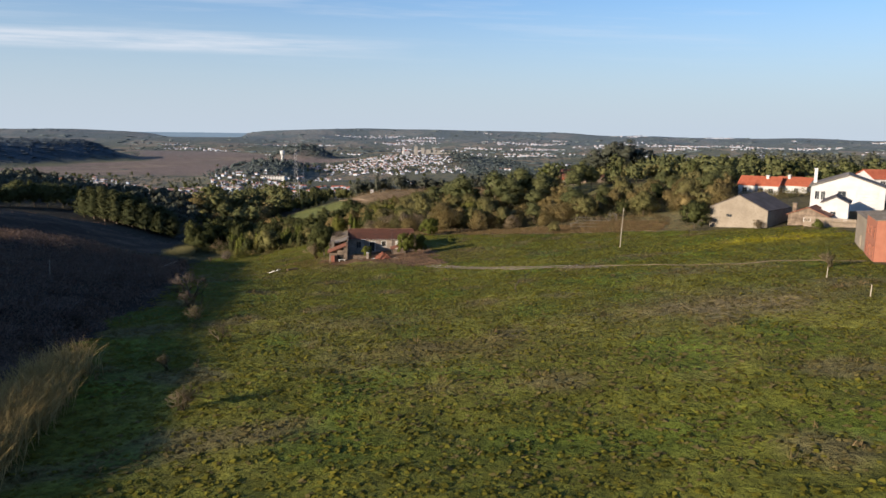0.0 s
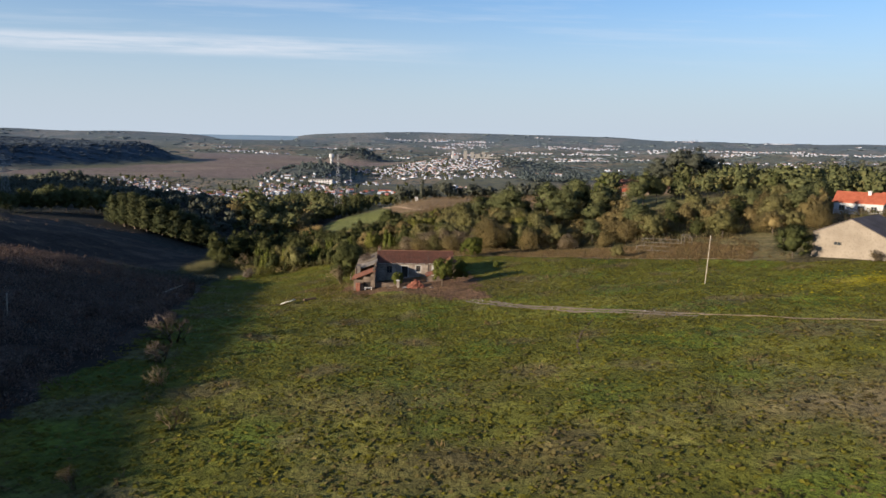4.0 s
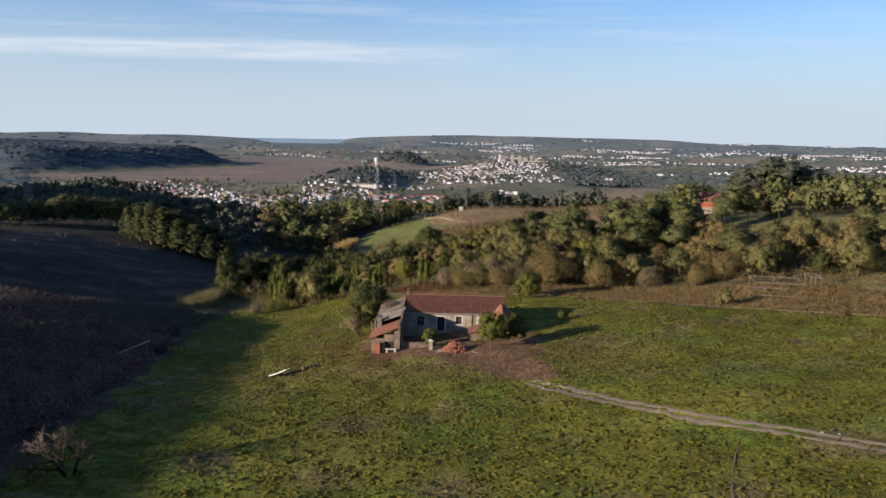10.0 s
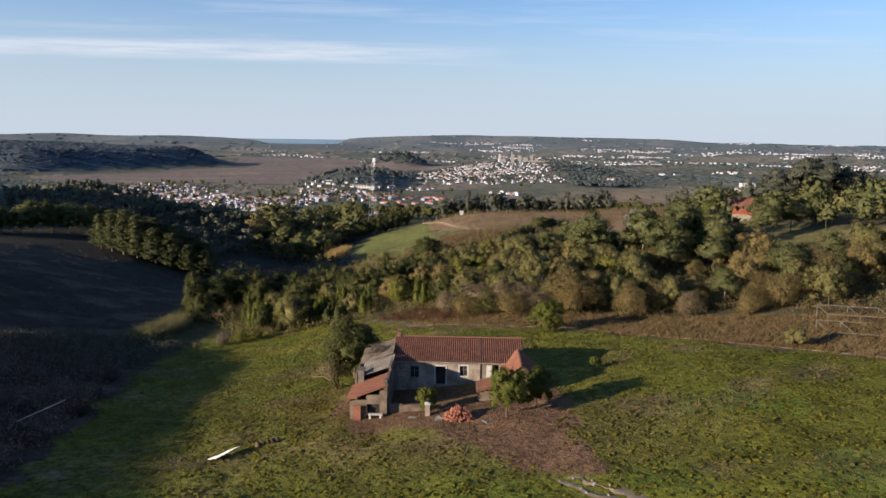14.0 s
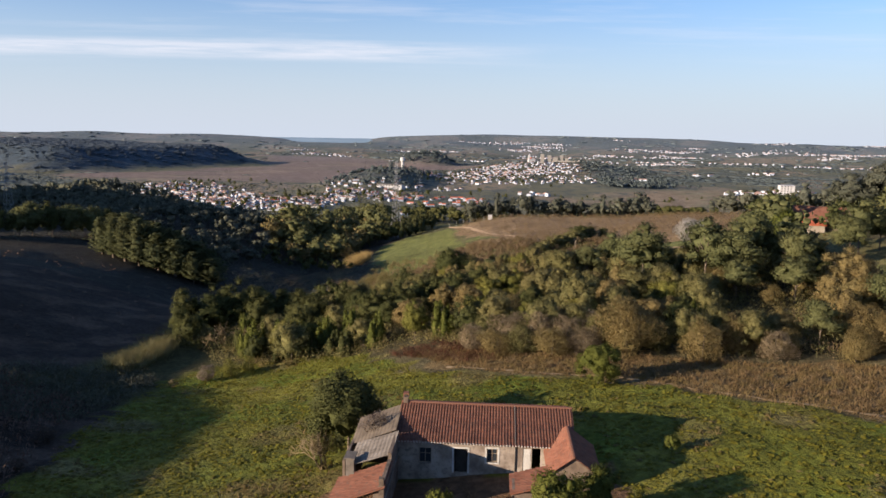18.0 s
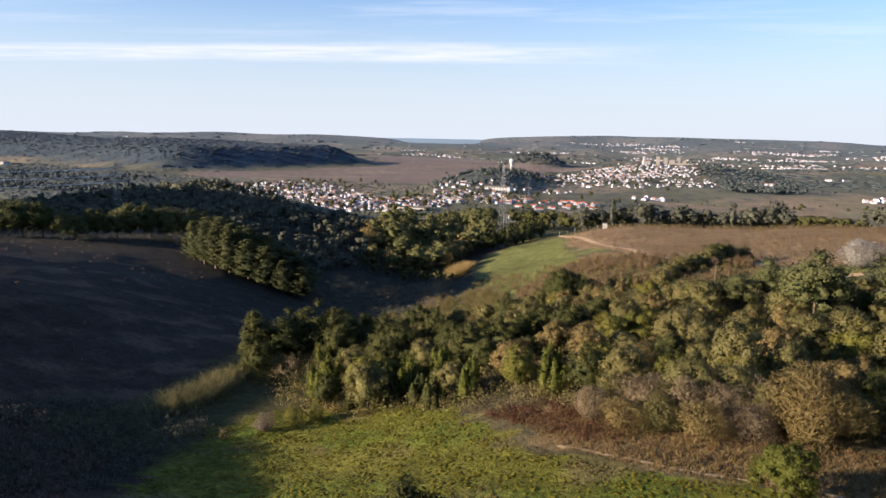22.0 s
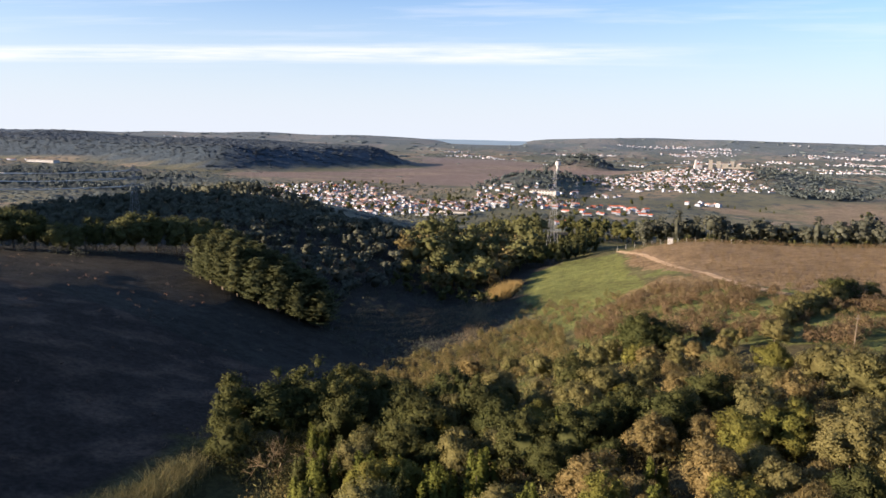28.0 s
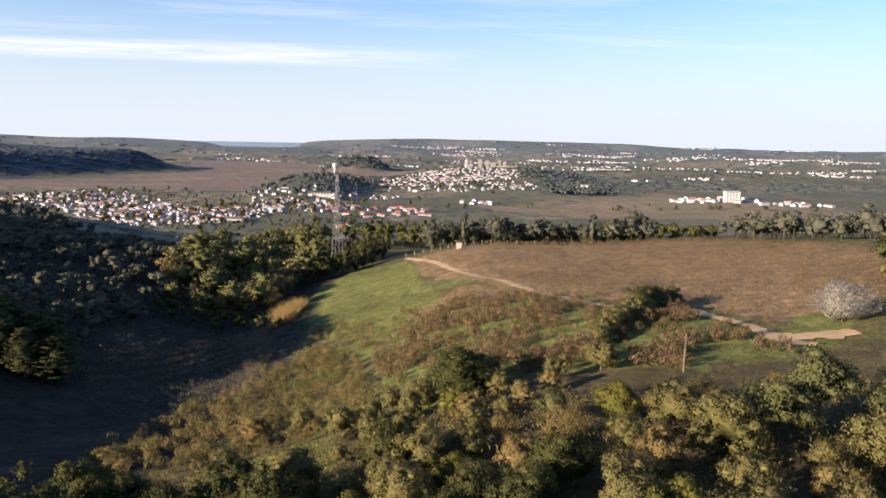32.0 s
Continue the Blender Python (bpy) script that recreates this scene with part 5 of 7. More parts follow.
thicket("weeds", field_spots([(-22, 168), (-16, 152), (-10, 147), (-2, 144), (-8, 152), (-14, 160), (-15, 172)], 800, 107), 0.2, 0.55, DRYGRASS, "dry reddish weeds beside the farmhouse shed", 108, 18, 0.14)
thicket("scrub", field_spots(VERGE, 650, 57), 0.4, 1.2, TWIG_RED, "brown bramble and dry weeds along the field's edge", 58, 36, 0.2)
thicket("scrub", field_spots([(-50, 225), (40, 200), (62, 225), (60, 262), (20, 268), (-10, 278), (-34, 280), (-55, 262)], 2100, 59), 0.8, 2.4, LEAF_OAK, "green undergrowth below the hillside trees", 60, 48, 0.34)
thicket("scrub", field_spots([(-50, 225), (40, 200), (62, 225), (60, 262), (20, 268), (-10, 278), (-34, 280), (-55, 262)], 1050, 61), 0.8, 2.2, LEAF_AUTUMN, "brown undergrowth below the hillside trees", 62, 48, 0.32)
OPEN_HILL = [(-44, 280), (20, 292), (44, 300), (20, 350), (-20, 372), (-46, 380)]
by_clay = lambda x, y: (off_track(x, y, CLAY_TRACK) > 2.4) * 1.0
stuff_trees("bushes", field_spots(OPEN_HILL, 700, 63, by_clay), ("airy", "airy", "airy"), 0.8, 2.0, TWIG_RED, "leafless brown bushes on the open hillside", 64, 0.03, False)
stuff_trees("bushes", field_spots(OPEN_HILL, 420, 65, by_clay), ("airy", "airy", "airy"), 0.9, 2.4, LEAF_OAK, "green bushes on the open hillside", 66, 0.03, False)
thicket("scrub", field_spots([(-90, 330), (-48, 300), (-42, 370), (-60, 440), (-84, 440), (-100, 400)], 1100, 67), 0.8, 2.4, LEAF_WOOD, "dark bushes on the valley floor", 68, 26, 0.4)
RIM = [(-66, 290), (-58, 280), (-36, 268), (-24, 296), (-30, 335), (-36, 352), (-50, 340), (-60, 318)]
stuff_trees("bushes", field_spots(RIM, 440, 69, lambda x, y: 1.0 - glade(x, y)), ("airy", "airy", "airy"), 1.2, 3.4, LEAF_AUTUMN, "brown autumn bushes along the valley's rim", 70, 0.05, False)
stuff_trees("bushes", field_spots(RIM, 240, 73, lambda x, y: 1.0 - glade(x, y)), ("airy", "airy", "airy"), 1.2, 3.6, LEAF_OAK, "olive-green bushes along the valley's rim", 74, 0.05, False)
thicket("scrub", field_spots([(46, 160), (66, 150), (72, 190), (52, 200)], 380, 71), 0.5, 1.3, DRYGRASS, "dry straw-coloured weeds beside the pipe frames", 72, 24, 0.26)

# bare hedgerow bushes in contour rows below the clay track, and the hedge on the valley's rim
hedge = np.array([(x + g_rng.normal() * 0.7, 283 + k * 5.6 + (x + 10) * -0.16 + 3 * math.sin(x * 0.09 + k) + g_rng.normal() * 0.9) for k in range(15) for x in np.arange(-36, 48, 0.7)])
hedge = hedge[inside(hedge[:, 0], hedge[:, 1], HEDGES) & (ripple(hedge[:, 0], hedge[:, 1], 19, 44) > -0.15) & (off_track(hedge[:, 0], hedge[:, 1], CLAY_TRACK) > 2.6)]
stuff_trees("hedge", hedge, ("airy", "airy", "airy", "airy"), 1.6, 3.2, TWIG_RED, "leafless brown hedges in rows on the green hillside", 95, 0.026, False)
rim = np.array([(-44 - 0.20 * k + g_rng.normal() * 1.6, 300 + k + g_rng.normal()) for k in np.arange(0, 120, 0.7)])
thicket("hedge", rim, 1.4, 3.0, TWIG, "pale leafless hedge along the valley's rim", 96, 130, 0.20)

thicket("scrub", field_spots([(34, 206), (64, 190), (90, 180), (124, 188), (150, 215), (104, 236), (62, 240)], 1500, 101), 1.0, 2.8, LEAF_OAK, "green undergrowth on the wooded hill", 102, 64, 0.3)
thicket("scrub", field_spots([(34, 206), (64, 190), (90, 180), (124, 188), (150, 215), (104, 236), (62, 240)], 900, 103), 1.0, 2.6, TWIG_RED, "brown undergrowth on the wooded hill", 104, 64, 0.3)

# reeds: each stand is one clump
for pts, count, h, mat_ in (([(-62.5, 217), (-59.5, 216), (-57.5, 226), (-59, 236), (-62, 234)], 230, 2.9, LEAF_REED), ([(-30.6, 44), (-25.4, 44), (-27.4, 58), (-29.4, 72), (-32.4, 72), (-31.6, 60)], 560, 3.0, GOLDEN_REED),
                            ([(-60, 398), (-55, 400), (-54, 416), (-58, 420), (-62, 410)], 260, 4.4, GOLDEN_REED)):
    V, Q = blades(field_spots(pts, count * 2, 81), h * 0.3, h, 0.03 * h / 2.6, g_rng, 14, 0.9, 0.6)
    me = fill(bpy.data.meshes.new("reeds"), V, Q)
    me.materials.append(mat_)
    tagged(new("reeds", me), "tall straw-yellow reeds in a dense stand", "reeds", kind="stuff")

# orchard rows on the far hill, vines on the valley floor
rows_ = []
for k in range(56):
    for j in range(76):
        u, v = -40 + k * 3.8, 296 + j * 2.6
        x, y = u + (v - 296) * 0.12 + g_rng.normal() * 0.9, v + g_rng.normal() * 0.9
        rows_.append((x, y))
rows_ = np.array(rows_)
rows_ = rows_[inside(rows_[:, 0], rows_[:, 1], ORCHARD) & (off_track(rows_[:, 0], rows_[:, 1], CLAY_TRACK) > 2.0)]
thicket("orchard_trees", rows_, 1.1, 2.3, TWIG_RED, "leafless reddish-brown orchard trees in rows", 90, 58, 0.29)
low_rows = np.array([(x, y) for k in range(14) for x, y in zip(np.linspace(-46 + k * 3.2, -22 + k * 3.2, 40), np.linspace(352, 462, 40))])
low_rows = low_rows[inside(low_rows[:, 0], low_rows[:, 1], GREEN_STRIP)]
thicket("vine_rows", low_rows, 0.4, 0.9, LEAF_OAK, "low rows of green tufts on the green slope", 91, 14, 0.25)
vine = np.array([(-106 + k * 5.5 + j * 0.44, 330 + j * 0.8) for k in range(17) for j in range(88)], float)
vine = vine[inside(vine[:, 0], vine[:, 1], VINES)]
thicket("vine_rows", vine, 1.0, 1.8, TWIG, "pale bare vines in rows on the valley floor", 92, 44, 0.26)

# ---- tracks and yard ----


def ribbon(name, line, width, mat, label, lift=0.05, wob=0.25, seed=1):
    """A strip of bare ground along a line, with uneven edges."""
    r = np.random.RandomState(seed)
    pts = []
    for (x0, y0), (x1, y1) in zip(line, line[1:]):
        k = max(2, int(math.hypot(x1 - x0, y1 - y0) / 0.8))
        pts += [(x0 + (x1 - x0) * i / k, y0 + (y1 - y0) * i / k) for i in range(k)]
    pts = np.array(pts + [line[-1]])
    for _ in range(3):
        pts[1:-1] = (pts[:-2] + 2 * pts[1:-1] + pts[2:]) / 4
    d = np.gradient(pts, axis=0)
    nrm = np.c_[-d[:, 1], d[:, 0]] / np.linalg.norm(d, axis=1)[:, None]
    n = len(pts)
    wl, wr = width / 2 * (1 + wob * r.normal(size=n)), width / 2 * (1 + wob * r.normal(size=n))
    offs = np.stack([wl, wl * 0.35, -wr * 0.35, -wr], 1)
    V = (pts[:, None, :] + nrm[:, None, :] * offs[:, :, None]).reshape(-1, 2)
    V = np.c_[V, height(V[:, 0], V[:, 1]) + lift + np.tile([-0.03, 0.02, 0.02, -0.03], n)]
    i = (np.arange(n - 1)[:, None] * 4 + np.arange(3)[None]).ravel()
    me = fill(bpy.data.meshes.new(name), V, np.c_[i, i + 1, i + 5, i + 4])
    me.materials.append(mat)
    return tagged(new(name, me), label, "track", kind="structure")


for s in (-0.65, 0.65):
    ribbon("track", [(x + s * 0.75, y + s * 0.66) for x, y in TRACK[:6]], 0.75, SOIL, "pale stony wheel track through the meadow", 0.03, 0.6, 7 + int(s * 2))
ribbon("track", [(35, 111.8), (42, 106.5), (52, 101), (66, 96)], 0.35, STRAW_PATH, "faint end of the wheel track in the grass", 0.12, 0.8, 13)
ribbon("track", [(24, 119), (20.5, 111), (18, 103), (17, 96)], 0.22, EARTH, "faint trodden path through the meadow", 0.03, 0.6, 12)
ribbon("track", CLAY_TRACK, 2.3, CLAY, "yellowish clay farm track on the hill", 0.16, 0.15, 14)
ribbon("track", [(35.6, 293), (40, 290.5), (48, 290)], 4.4, CLAY, "wide patch of bare clay where the farm track bends", 0.20, 0.2, 15)
ribbon("track", [(-6, 201.5), (4, 195.3), (17, 191.6), (24, 186.2), (33, 179.6), (42, 173), (49, 165.2), (59, 156.2)], 0.40, STRAW_PATH, "narrow trodden straw-coloured path along the field's edge", 0.07, 0.8, 16)
stone_rng = np.random.RandomState(9)
for k in range(16):
    i = stone_rng.randint(4)
    f, sd = stone_rng.rand(), stone_rng.choice([-1, 1]) * stone_rng.uniform(0.2, 1.3)
    x, y = TRACK[i][0] + (TRACK[i + 1][0] - TRACK[i][0]) * f + sd * 0.7, TRACK[i][1] + (TRACK[i + 1][1] - TRACK[i][1]) * f + sd * 0.6
    V, Q = lump((0, 0, 0.05), (stone_rng.uniform(0.08, 0.20), stone_rng.uniform(0.07, 0.18), 0.07), stone_rng, 7, 4, 0.25)
    me = fill(bpy.data.meshes.new("stone"), V, Q)
    me.materials.append(STONE)
    st_ = tagged(new("stone", me), "pale limestone lying beside the track", "stone", "stones beside the track")
    st_.matrix_basis = pose(x, y, hz(x, y), 0, 0, stone_rng.uniform(0, 360))

# ---- roofs and houses ----


def tiled(x0, x1, y0, z0, y1, z1, pitch=0.24, rows=12, thick=0.062, first=0):
    """A roof slope of pan tiles from the ridge (y0, z0) down to the eave (y1, z1): waves across, laps down the slope."""
    S = Shape()
    slip = np.random.RandomState(rows * 7 + first)
    n = max(2, int(round((x1 - x0) / pitch)))
    for j in range(first, rows):
        f0, f1 = j / rows, (j + 1) / rows + 0.02
        ya, yb, za, zb = y0 + (y1 - y0) * f0, y0 + (y1 - y0) * f1, z0 + (z1 - z0) * f0, z0 + (z1 - z0) * f1
        for i in range(n):
            lap = 0.07 + slip.uniform(-0.025, 0.045)
            xa, xb = x0 + (x1 - x0) * i / n, x0 + (x1 - x0) * (i + 1) / n
            xm, xq = xa + (xb - xa) * 0.5, xa + (xb - xa) * 0.75
            hi = thick * 0.55
            v = [(xa, ya, za), (xa + (xm - xa) * 0.4, ya, za + hi), (xm, ya, za + hi), (xq, ya, za), (xb, ya, za),
                 (xa, yb, zb + lap), (xa + (xm - xa) * 0.4, yb, zb + hi + lap), (xm, yb, zb + hi + lap), (xq, yb, zb + lap), (xb, yb, zb + lap)]
            S.add(v, [(0, 5, 6, 1), (1, 6, 7, 2), (2, 7, 8, 3), (3, 8, 9, 4)] if y1 < y0 else [(1, 6, 5, 0), (2, 7, 6, 1), (3, 8, 7, 2), (4, 9, 8, 3)])
    S.slab([(x0, y0, z0 - 0.01), (x0, y1, z1 - 0.01), (x1, y1, z1 - 0.01), (x1, y0, z0 - 0.01)] if y1 < y0 else [(x0, y0, z0 - 0.01), (x1, y0, z0 - 0.01), (x1, y1, z1 - 0.01), (x0, y1, z1 - 0.01)], 0.10)
    return S


def wall_with_holes(x0, x1, z0, z1, y, thick, holes):
    """A wall along x, with openings (xa, xb, za, zb) through it."""
    S = Shape()
    xs = sorted({x0, x1, *[h[0] for h in holes], *[h[1] for h in holes]})
    for a, b in zip(xs, xs[1:]):
        cuts = sorted((h[2], h[3]) for h in holes if h[0] < (a + b) / 2 < h[1])
        z = z0
        for lo, hi in cuts:
            if lo > z:
                S.box(a, y, z, b, y + thick, lo)
            z = hi
        if z1 > z:
            S.box(a, y, z, b, y + thick, z1)
    return S


def window(parent, xa, xb, za, zb, y, surround=PLASTER, deep=0.22, bars=True):
    """A window set in an opening that faces -y."""
    w = part("window", Shape().box(xa + 0.05, y + deep, za + 0.05, xb - 0.05, y + deep + 0.02, zb - 0.05), GLASS, parent)
    fr = Shape()
    for a, b, c, d in ((xa, xb, zb - 0.06, zb), (xa, xb, za, za + 0.06), (xa, xa + 0.06, za + 0.06, zb - 0.06), (xb - 0.06, xb, za + 0.06, zb - 0.06)):
        fr.box(a, y + deep - 0.05, c, b, y + deep - 0.01, d)
    if bars:
        xm, zm = (xa + xb) / 2, za + (zb - za) * 0.6
        fr.box(xm - 0.025, y + deep - 0.045, za + 0.06, xm + 0.025, y + deep - 0.012, zb - 0.06)
        fr.box(xa + 0.06, y + deep - 0.043, zm - 0.02, xb - 0.06, y + deep - 0.014, zm + 0.02)
    part("frame", fr, WOOD, w)
    if surround:
        sf = Shape()
        for a, b, c, d in ((xa - 0.16, xb + 0.16, zb, zb + 0.16), (xa - 0.16, xb + 0.16, za - 0.14, za), (xa - 0.16, xa, za, zb), (xb, xb + 0.16, za, zb)):
            sf.box(a, y - 0.03, c, b, y + 0.10, d)
        part("surround", sf, surround, w, "pale stone surround")
    return w


def turned(S, x):
    """Turns a roof slope so that it falls towards -x, its ridge at x."""
    S.v = [(x + b, -a, c) for a, b, c in S.v]
    return S


def farmhouse():
    H = thing("farmhouse", 0, 165.4, 0, 0, "long low derelict farmhouse with a weathered clay-tile roof", "house")
    B = -0.8
    holes = [(-6.0, -4.95, 0.86, 2.25), (-3.05, -1.9, 0.15, 2.3), (-0.3, 0.6, 1.2, 2.4), (2.7, 3.4, 0.2, 2.55), (3.45, 4.2, 0.2, 2.6)]
    part("front_wall", wall_with_holes(-7.9, 6.9, B, 2.86, 0.3, 0.4, holes), PLASTER, H, "stained grey-white plaster wall")
    side = [(0.7, B), (8.7, B), (8.7, 2.8), (4.6, 4.45), (0.7, 3.0)]
    for xa in (-7.9, 6.5):
        S = Shape()
        n = len(side)
        v = [(xa, a, b) for a, b in side] + [(xa + 0.4, a, b) for a, b in side]
        S.add(v, [tuple(range(n - 1, -1, -1)), tuple(range(n, 2 * n))] + [(i, (i + 1) % n, (i + 1) % n + n, i + n) for i in range(n)])
        part("end_wall", S, PLASTER, H)
    part("back_wall", Shape().box(-7.5, 8.7, B, 6.5, 9.1, 2.8), PLASTER, H)
    part("floor_slab", Shape().box(-7.5, 0.7, B, 6.5, 8.7, 0.1), CONCRETE, H)
    part("inner_wall", Shape().box(-7.5, 3.6, 0.1, 6.5, 3.75, 2.8), DARK, H)
    part("roof_front", tiled(-8.05, 7.05, 4.6, 4.58, -0.05, 2.92, 0.25, 13, first=5), TILE_OLD, H, "weathered red-brown clay tiles", kind="stuff")
    part("roof_back", tiled(-8.05, 7.05, 4.6, 4.58, 9.3, 2.92, 0.25, 13), TILE_OLD, H, kind="stuff")
    # the upper rows of the front slope, tile by tile
    wide, deep, drop, hi, lap = 15.1 / 60, -4.65 / 13, -1.66 / 13, 0.034, 0.07
    pan = Shape()
    for under in (0.0, -0.018):
        v = [(0, 0, 0), (wide * 0.2, 0, hi), (wide * 0.5, 0, hi), (wide * 0.75, 0, 0), (wide, 0, 0)]
        pan.add([(a, b, c + under) for a, b, c in v] + [(a, deep * 1.06, c + drop * 1.06 + lap + under) for a, b, c in v], [(0, 5, 6, 1), (1, 6, 7, 2), (2, 7, 8, 3), (3, 8, 9, 4)])
    pan = pan.mesh("roof_tile", TILE_PIECE)
    jog = np.random.RandomState(6)
    for j in range(5):
        for i in range(60):
            part("roof_tile", pan, None, H, at=pose(-8.05 + i * wide, 4.6 + j * deep, 4.58 + j * drop + jog.uniform(0, 0.012), 0, 0, jog.normal() * 0.8))
    ridge = Shape()
    for k in range(7):
        a0, a1 = math.pi * k / 7, math.pi * (k + 1) / 7
        ridge.add([(0, 0.16 * math.cos(a0), 0.13 * math.sin(a0)), (0, 0.16 * math.cos(a1), 0.13 * math.sin(a1)), (0.46, 0.145 * math.cos(a1), 0.12 * math.sin(a1)), (0.46, 0.145 * math.cos(a0), 0.12 * math.sin(a0))], [(0, 1, 2, 3)])
    rm = ridge.mesh("ridge_tile", TILE_OLD)
    for k in range(34):
        part("ridge_tile", rm, None, H, at=pose(-8.05 + k * 0.444, 4.6, 4.60))
    em = Shape().box(-0.055, -0.05, -0.09, 0.055, 0.10, 0.02).box(-0.035, -0.07, -0.07, 0.035, -0.05, 0.01).mesh("eave_tile", LIME)
    for k in range(60):
        part("eave_tile", em, None, H, at=pose(-7.9 + k * 0.25, -0.06, 2.93))
    part("cornice", Shape().box(-7.95, 0.18, 2.70, 6.95, 0.30, 2.86), LIME, H, "flaking white cornice")
    part("valley_flashing", Shape().slab([(2.01, 4.55, 4.68), (2.01, -0.02, 3.03), (2.07, -0.02, 3.03), (2.07, 4.55, 4.68)], 0.05), FIBRE, H)
    ch = part("chimney", Shape().box(-7.85, 4.35, 4.3, -7.45, 4.85, 5.05).box(-7.92, 4.28, 5.05, -7.38, 4.92, 5.13), PLASTER_DIRTY, H)
    part("chimney_cap", Shape().slab([(-7.88, 4.3, 5.45), (-7.88, 4.9, 5.45), (-7.42, 4.9, 5.45), (-7.42, 4.3, 5.45)], 0.05).box(-7.88, 4.35, 5.13, -7.8, 4.45, 5.4).box(-7.5, 4.75, 5.13, -7.42, 4.85, 5.4), TILE_ORANGE, ch)
    for a in holes[:1] + holes[2:3]:
        window(H, a[0], a[1], a[2], a[3], 0.3, PLASTER if a[0] < -1 else LIME)
    # Near-black panel fills the doorway in place of interior shade.
    d = part("door", Shape().box(-3.0, 0.52, 0.15, -1.95, 0.57, 2.25), DARK, H, "dark panel for the shade in the open doorway")
    for xa, xb in ((-3.2, -3.05), (-1.9, -1.75)):
        part("jamb", Shape().box(xa, 0.26, 0.15, xb, 0.40, 2.3), LIME, d)
    part("lintel", Shape().box(-3.2, 0.26, 2.3, -1.75, 0.40, 2.44), LIME, d)
    part("door_leaf", Shape().box(2.72, 0.34, 0.22, 3.38, 0.40, 2.5).box(2.8, 0.32, 0.3, 3.3, 0.34, 1.2).box(2.8, 0.32, 1.35, 3.3, 0.34, 2.4), LIME, H, "white-painted door leaf")
    part("downpipe", Shape().tube((2.04, 0.22, 0.1), (2.04, 0.22, 2.8), 0.05), FIBRE, H)

    # wing on the right: gable towards the yard
    A = part("annex", Shape().prism([(4.75, -0.6), (8.35, -0.6), (8.35, 2.45), (6.45, 3.85), (4.75, 2.5)], -4.0, -3.75).prism([(8.1, -0.6), (8.35, -0.6), (8.35, 2.45), (8.1, 2.6)], -3.75, 2.0)
             .prism([(4.75, -0.6), (5.0, -0.6), (5.0, 2.65), (4.75, 2.5)], -3.75, 0.2), PLASTER_DIRTY, H, "bare rendered wing with an orange tile roof")
    for name, a, b, label in (("roof_slope", (4.45, 2.46), (6.45, 3.98), "sunlit orange clay tiles"), ("roof_slope", (8.65, 2.36), (6.45, 3.98), "orange clay tiles")):
        S = Shape()
        rows = 9
        for j in range(26):
            ya, yb = -4.25 + j * 0.245, -4.25 + (j + 1) * 0.245
            for k in range(rows):
                f0, f1 = k / rows, (k + 1) / rows + 0.03
                xa, za, xb, zb = b[0] + (a[0] - b[0]) * f0, b[1] + (a[1] - b[1]) * f0, b[0] + (a[0] - b[0]) * f1, b[1] + (a[1] - b[1]) * f1 + 0.04
                S.slab([(xa, ya, za + 0.02), (xb, ya, zb + 0.02), (xb, ya + 0.1, zb + 0.08), (xa, ya + 0.1, za + 0.08)] if a[0] < b[0] else [(xa, ya + 0.1, za + 0.08), (xb, ya + 0.1, zb + 0.08), (xb, ya, zb + 0.02), (xa, ya, za + 0.02)], 0.03)
                S.slab([(xa, ya + 0.1, za + 0.08), (xb, ya + 0.1, zb + 0.08), (xb, yb, zb + 0.02), (xa, yb, za + 0.02)] if a[0] < b[0] else [(xa, yb, za + 0.02), (xb, yb, zb + 0.02), (xb, ya + 0.1, zb + 0.08), (xa, ya + 0.1, za + 0.08)], 0.03)
        part(name, S, TILE_ORANGE, A, label, kind="stuff")
    for k in range(13):
        part("ridge_tile", rm, None, A, at=pose(6.45, -4.25 + k * 0.46, 4.02, 0, 0, 90))
    part("lean_to_roof", turned(tiled(2.4, 5.7, 0, 2.5, -3.3, 1.55, 0.25, 8), 4.9), TILE_ORANGE, A, "low tiled lean-to roof", kind="stuff")
    part("lean_to_wall", Shape().box(1.75, -5.5, -0.5, 4.75, -5.25, 1.55).box(1.75, -5.25, -0.5, 1.95, -3.4, 1.7), PLASTER_DIRTY, A)

    # sheds on the left
    L_ = part("shed", Shape().box(-11.6, -8.1, -2.0, -9.9, -7.85, 1.15).box(-8.5, -8.1, -2.0, -7.75, -7.85, 2.3).box(-9.9, -8.1, 0.75, -8.5, -7.85, 1.75).box(-8.0, -7.85, -1.8, -7.75, 0.2, 2.5)
              .box(-11.8, -3.2, -1.6, -11.6, 4.5, 2.4).box(-11.6, 4.3, -1.2, -7.9, 4.5, 2.6), PLASTER_DIRTY, H, "row of sheds with patched roofs")
    part("tile_roof", turned(tiled(3.9, 8.35, 0, 2.95, -4.3, 1.25, 0.25, 13), -7.6), TILE_ORANGE, L_, "faded orange tile roof", kind="stuff")
    part("parapet", Shape().box(-8.0, -8.1, 2.3, -7.72, -4.0, 3.1).box(-8.0, -4.0, 2.5, -7.72, 0.2, 3.6).box(-8.05, -8.25, 1.6, -7.68, -7.8, 3.5), PLASTER_DIRTY, L_)

    def sheets(x0, x1, y0, z0, y1, z1, zl):
        S = Shape()
        n = int((x1 - x0) / 0.16)
        for i in range(n):
            xa, xb = x0 + (x1 - x0) * i / n, x0 + (x1 - x0) * (i + 1) / n
            da, db = zl * (x1 - xa) / (x1 - x0), zl * (x1 - xb) / (x1 - x0)
            w0, w1 = 0.022 * (i % 2), 0.022 * ((i + 1) % 2)
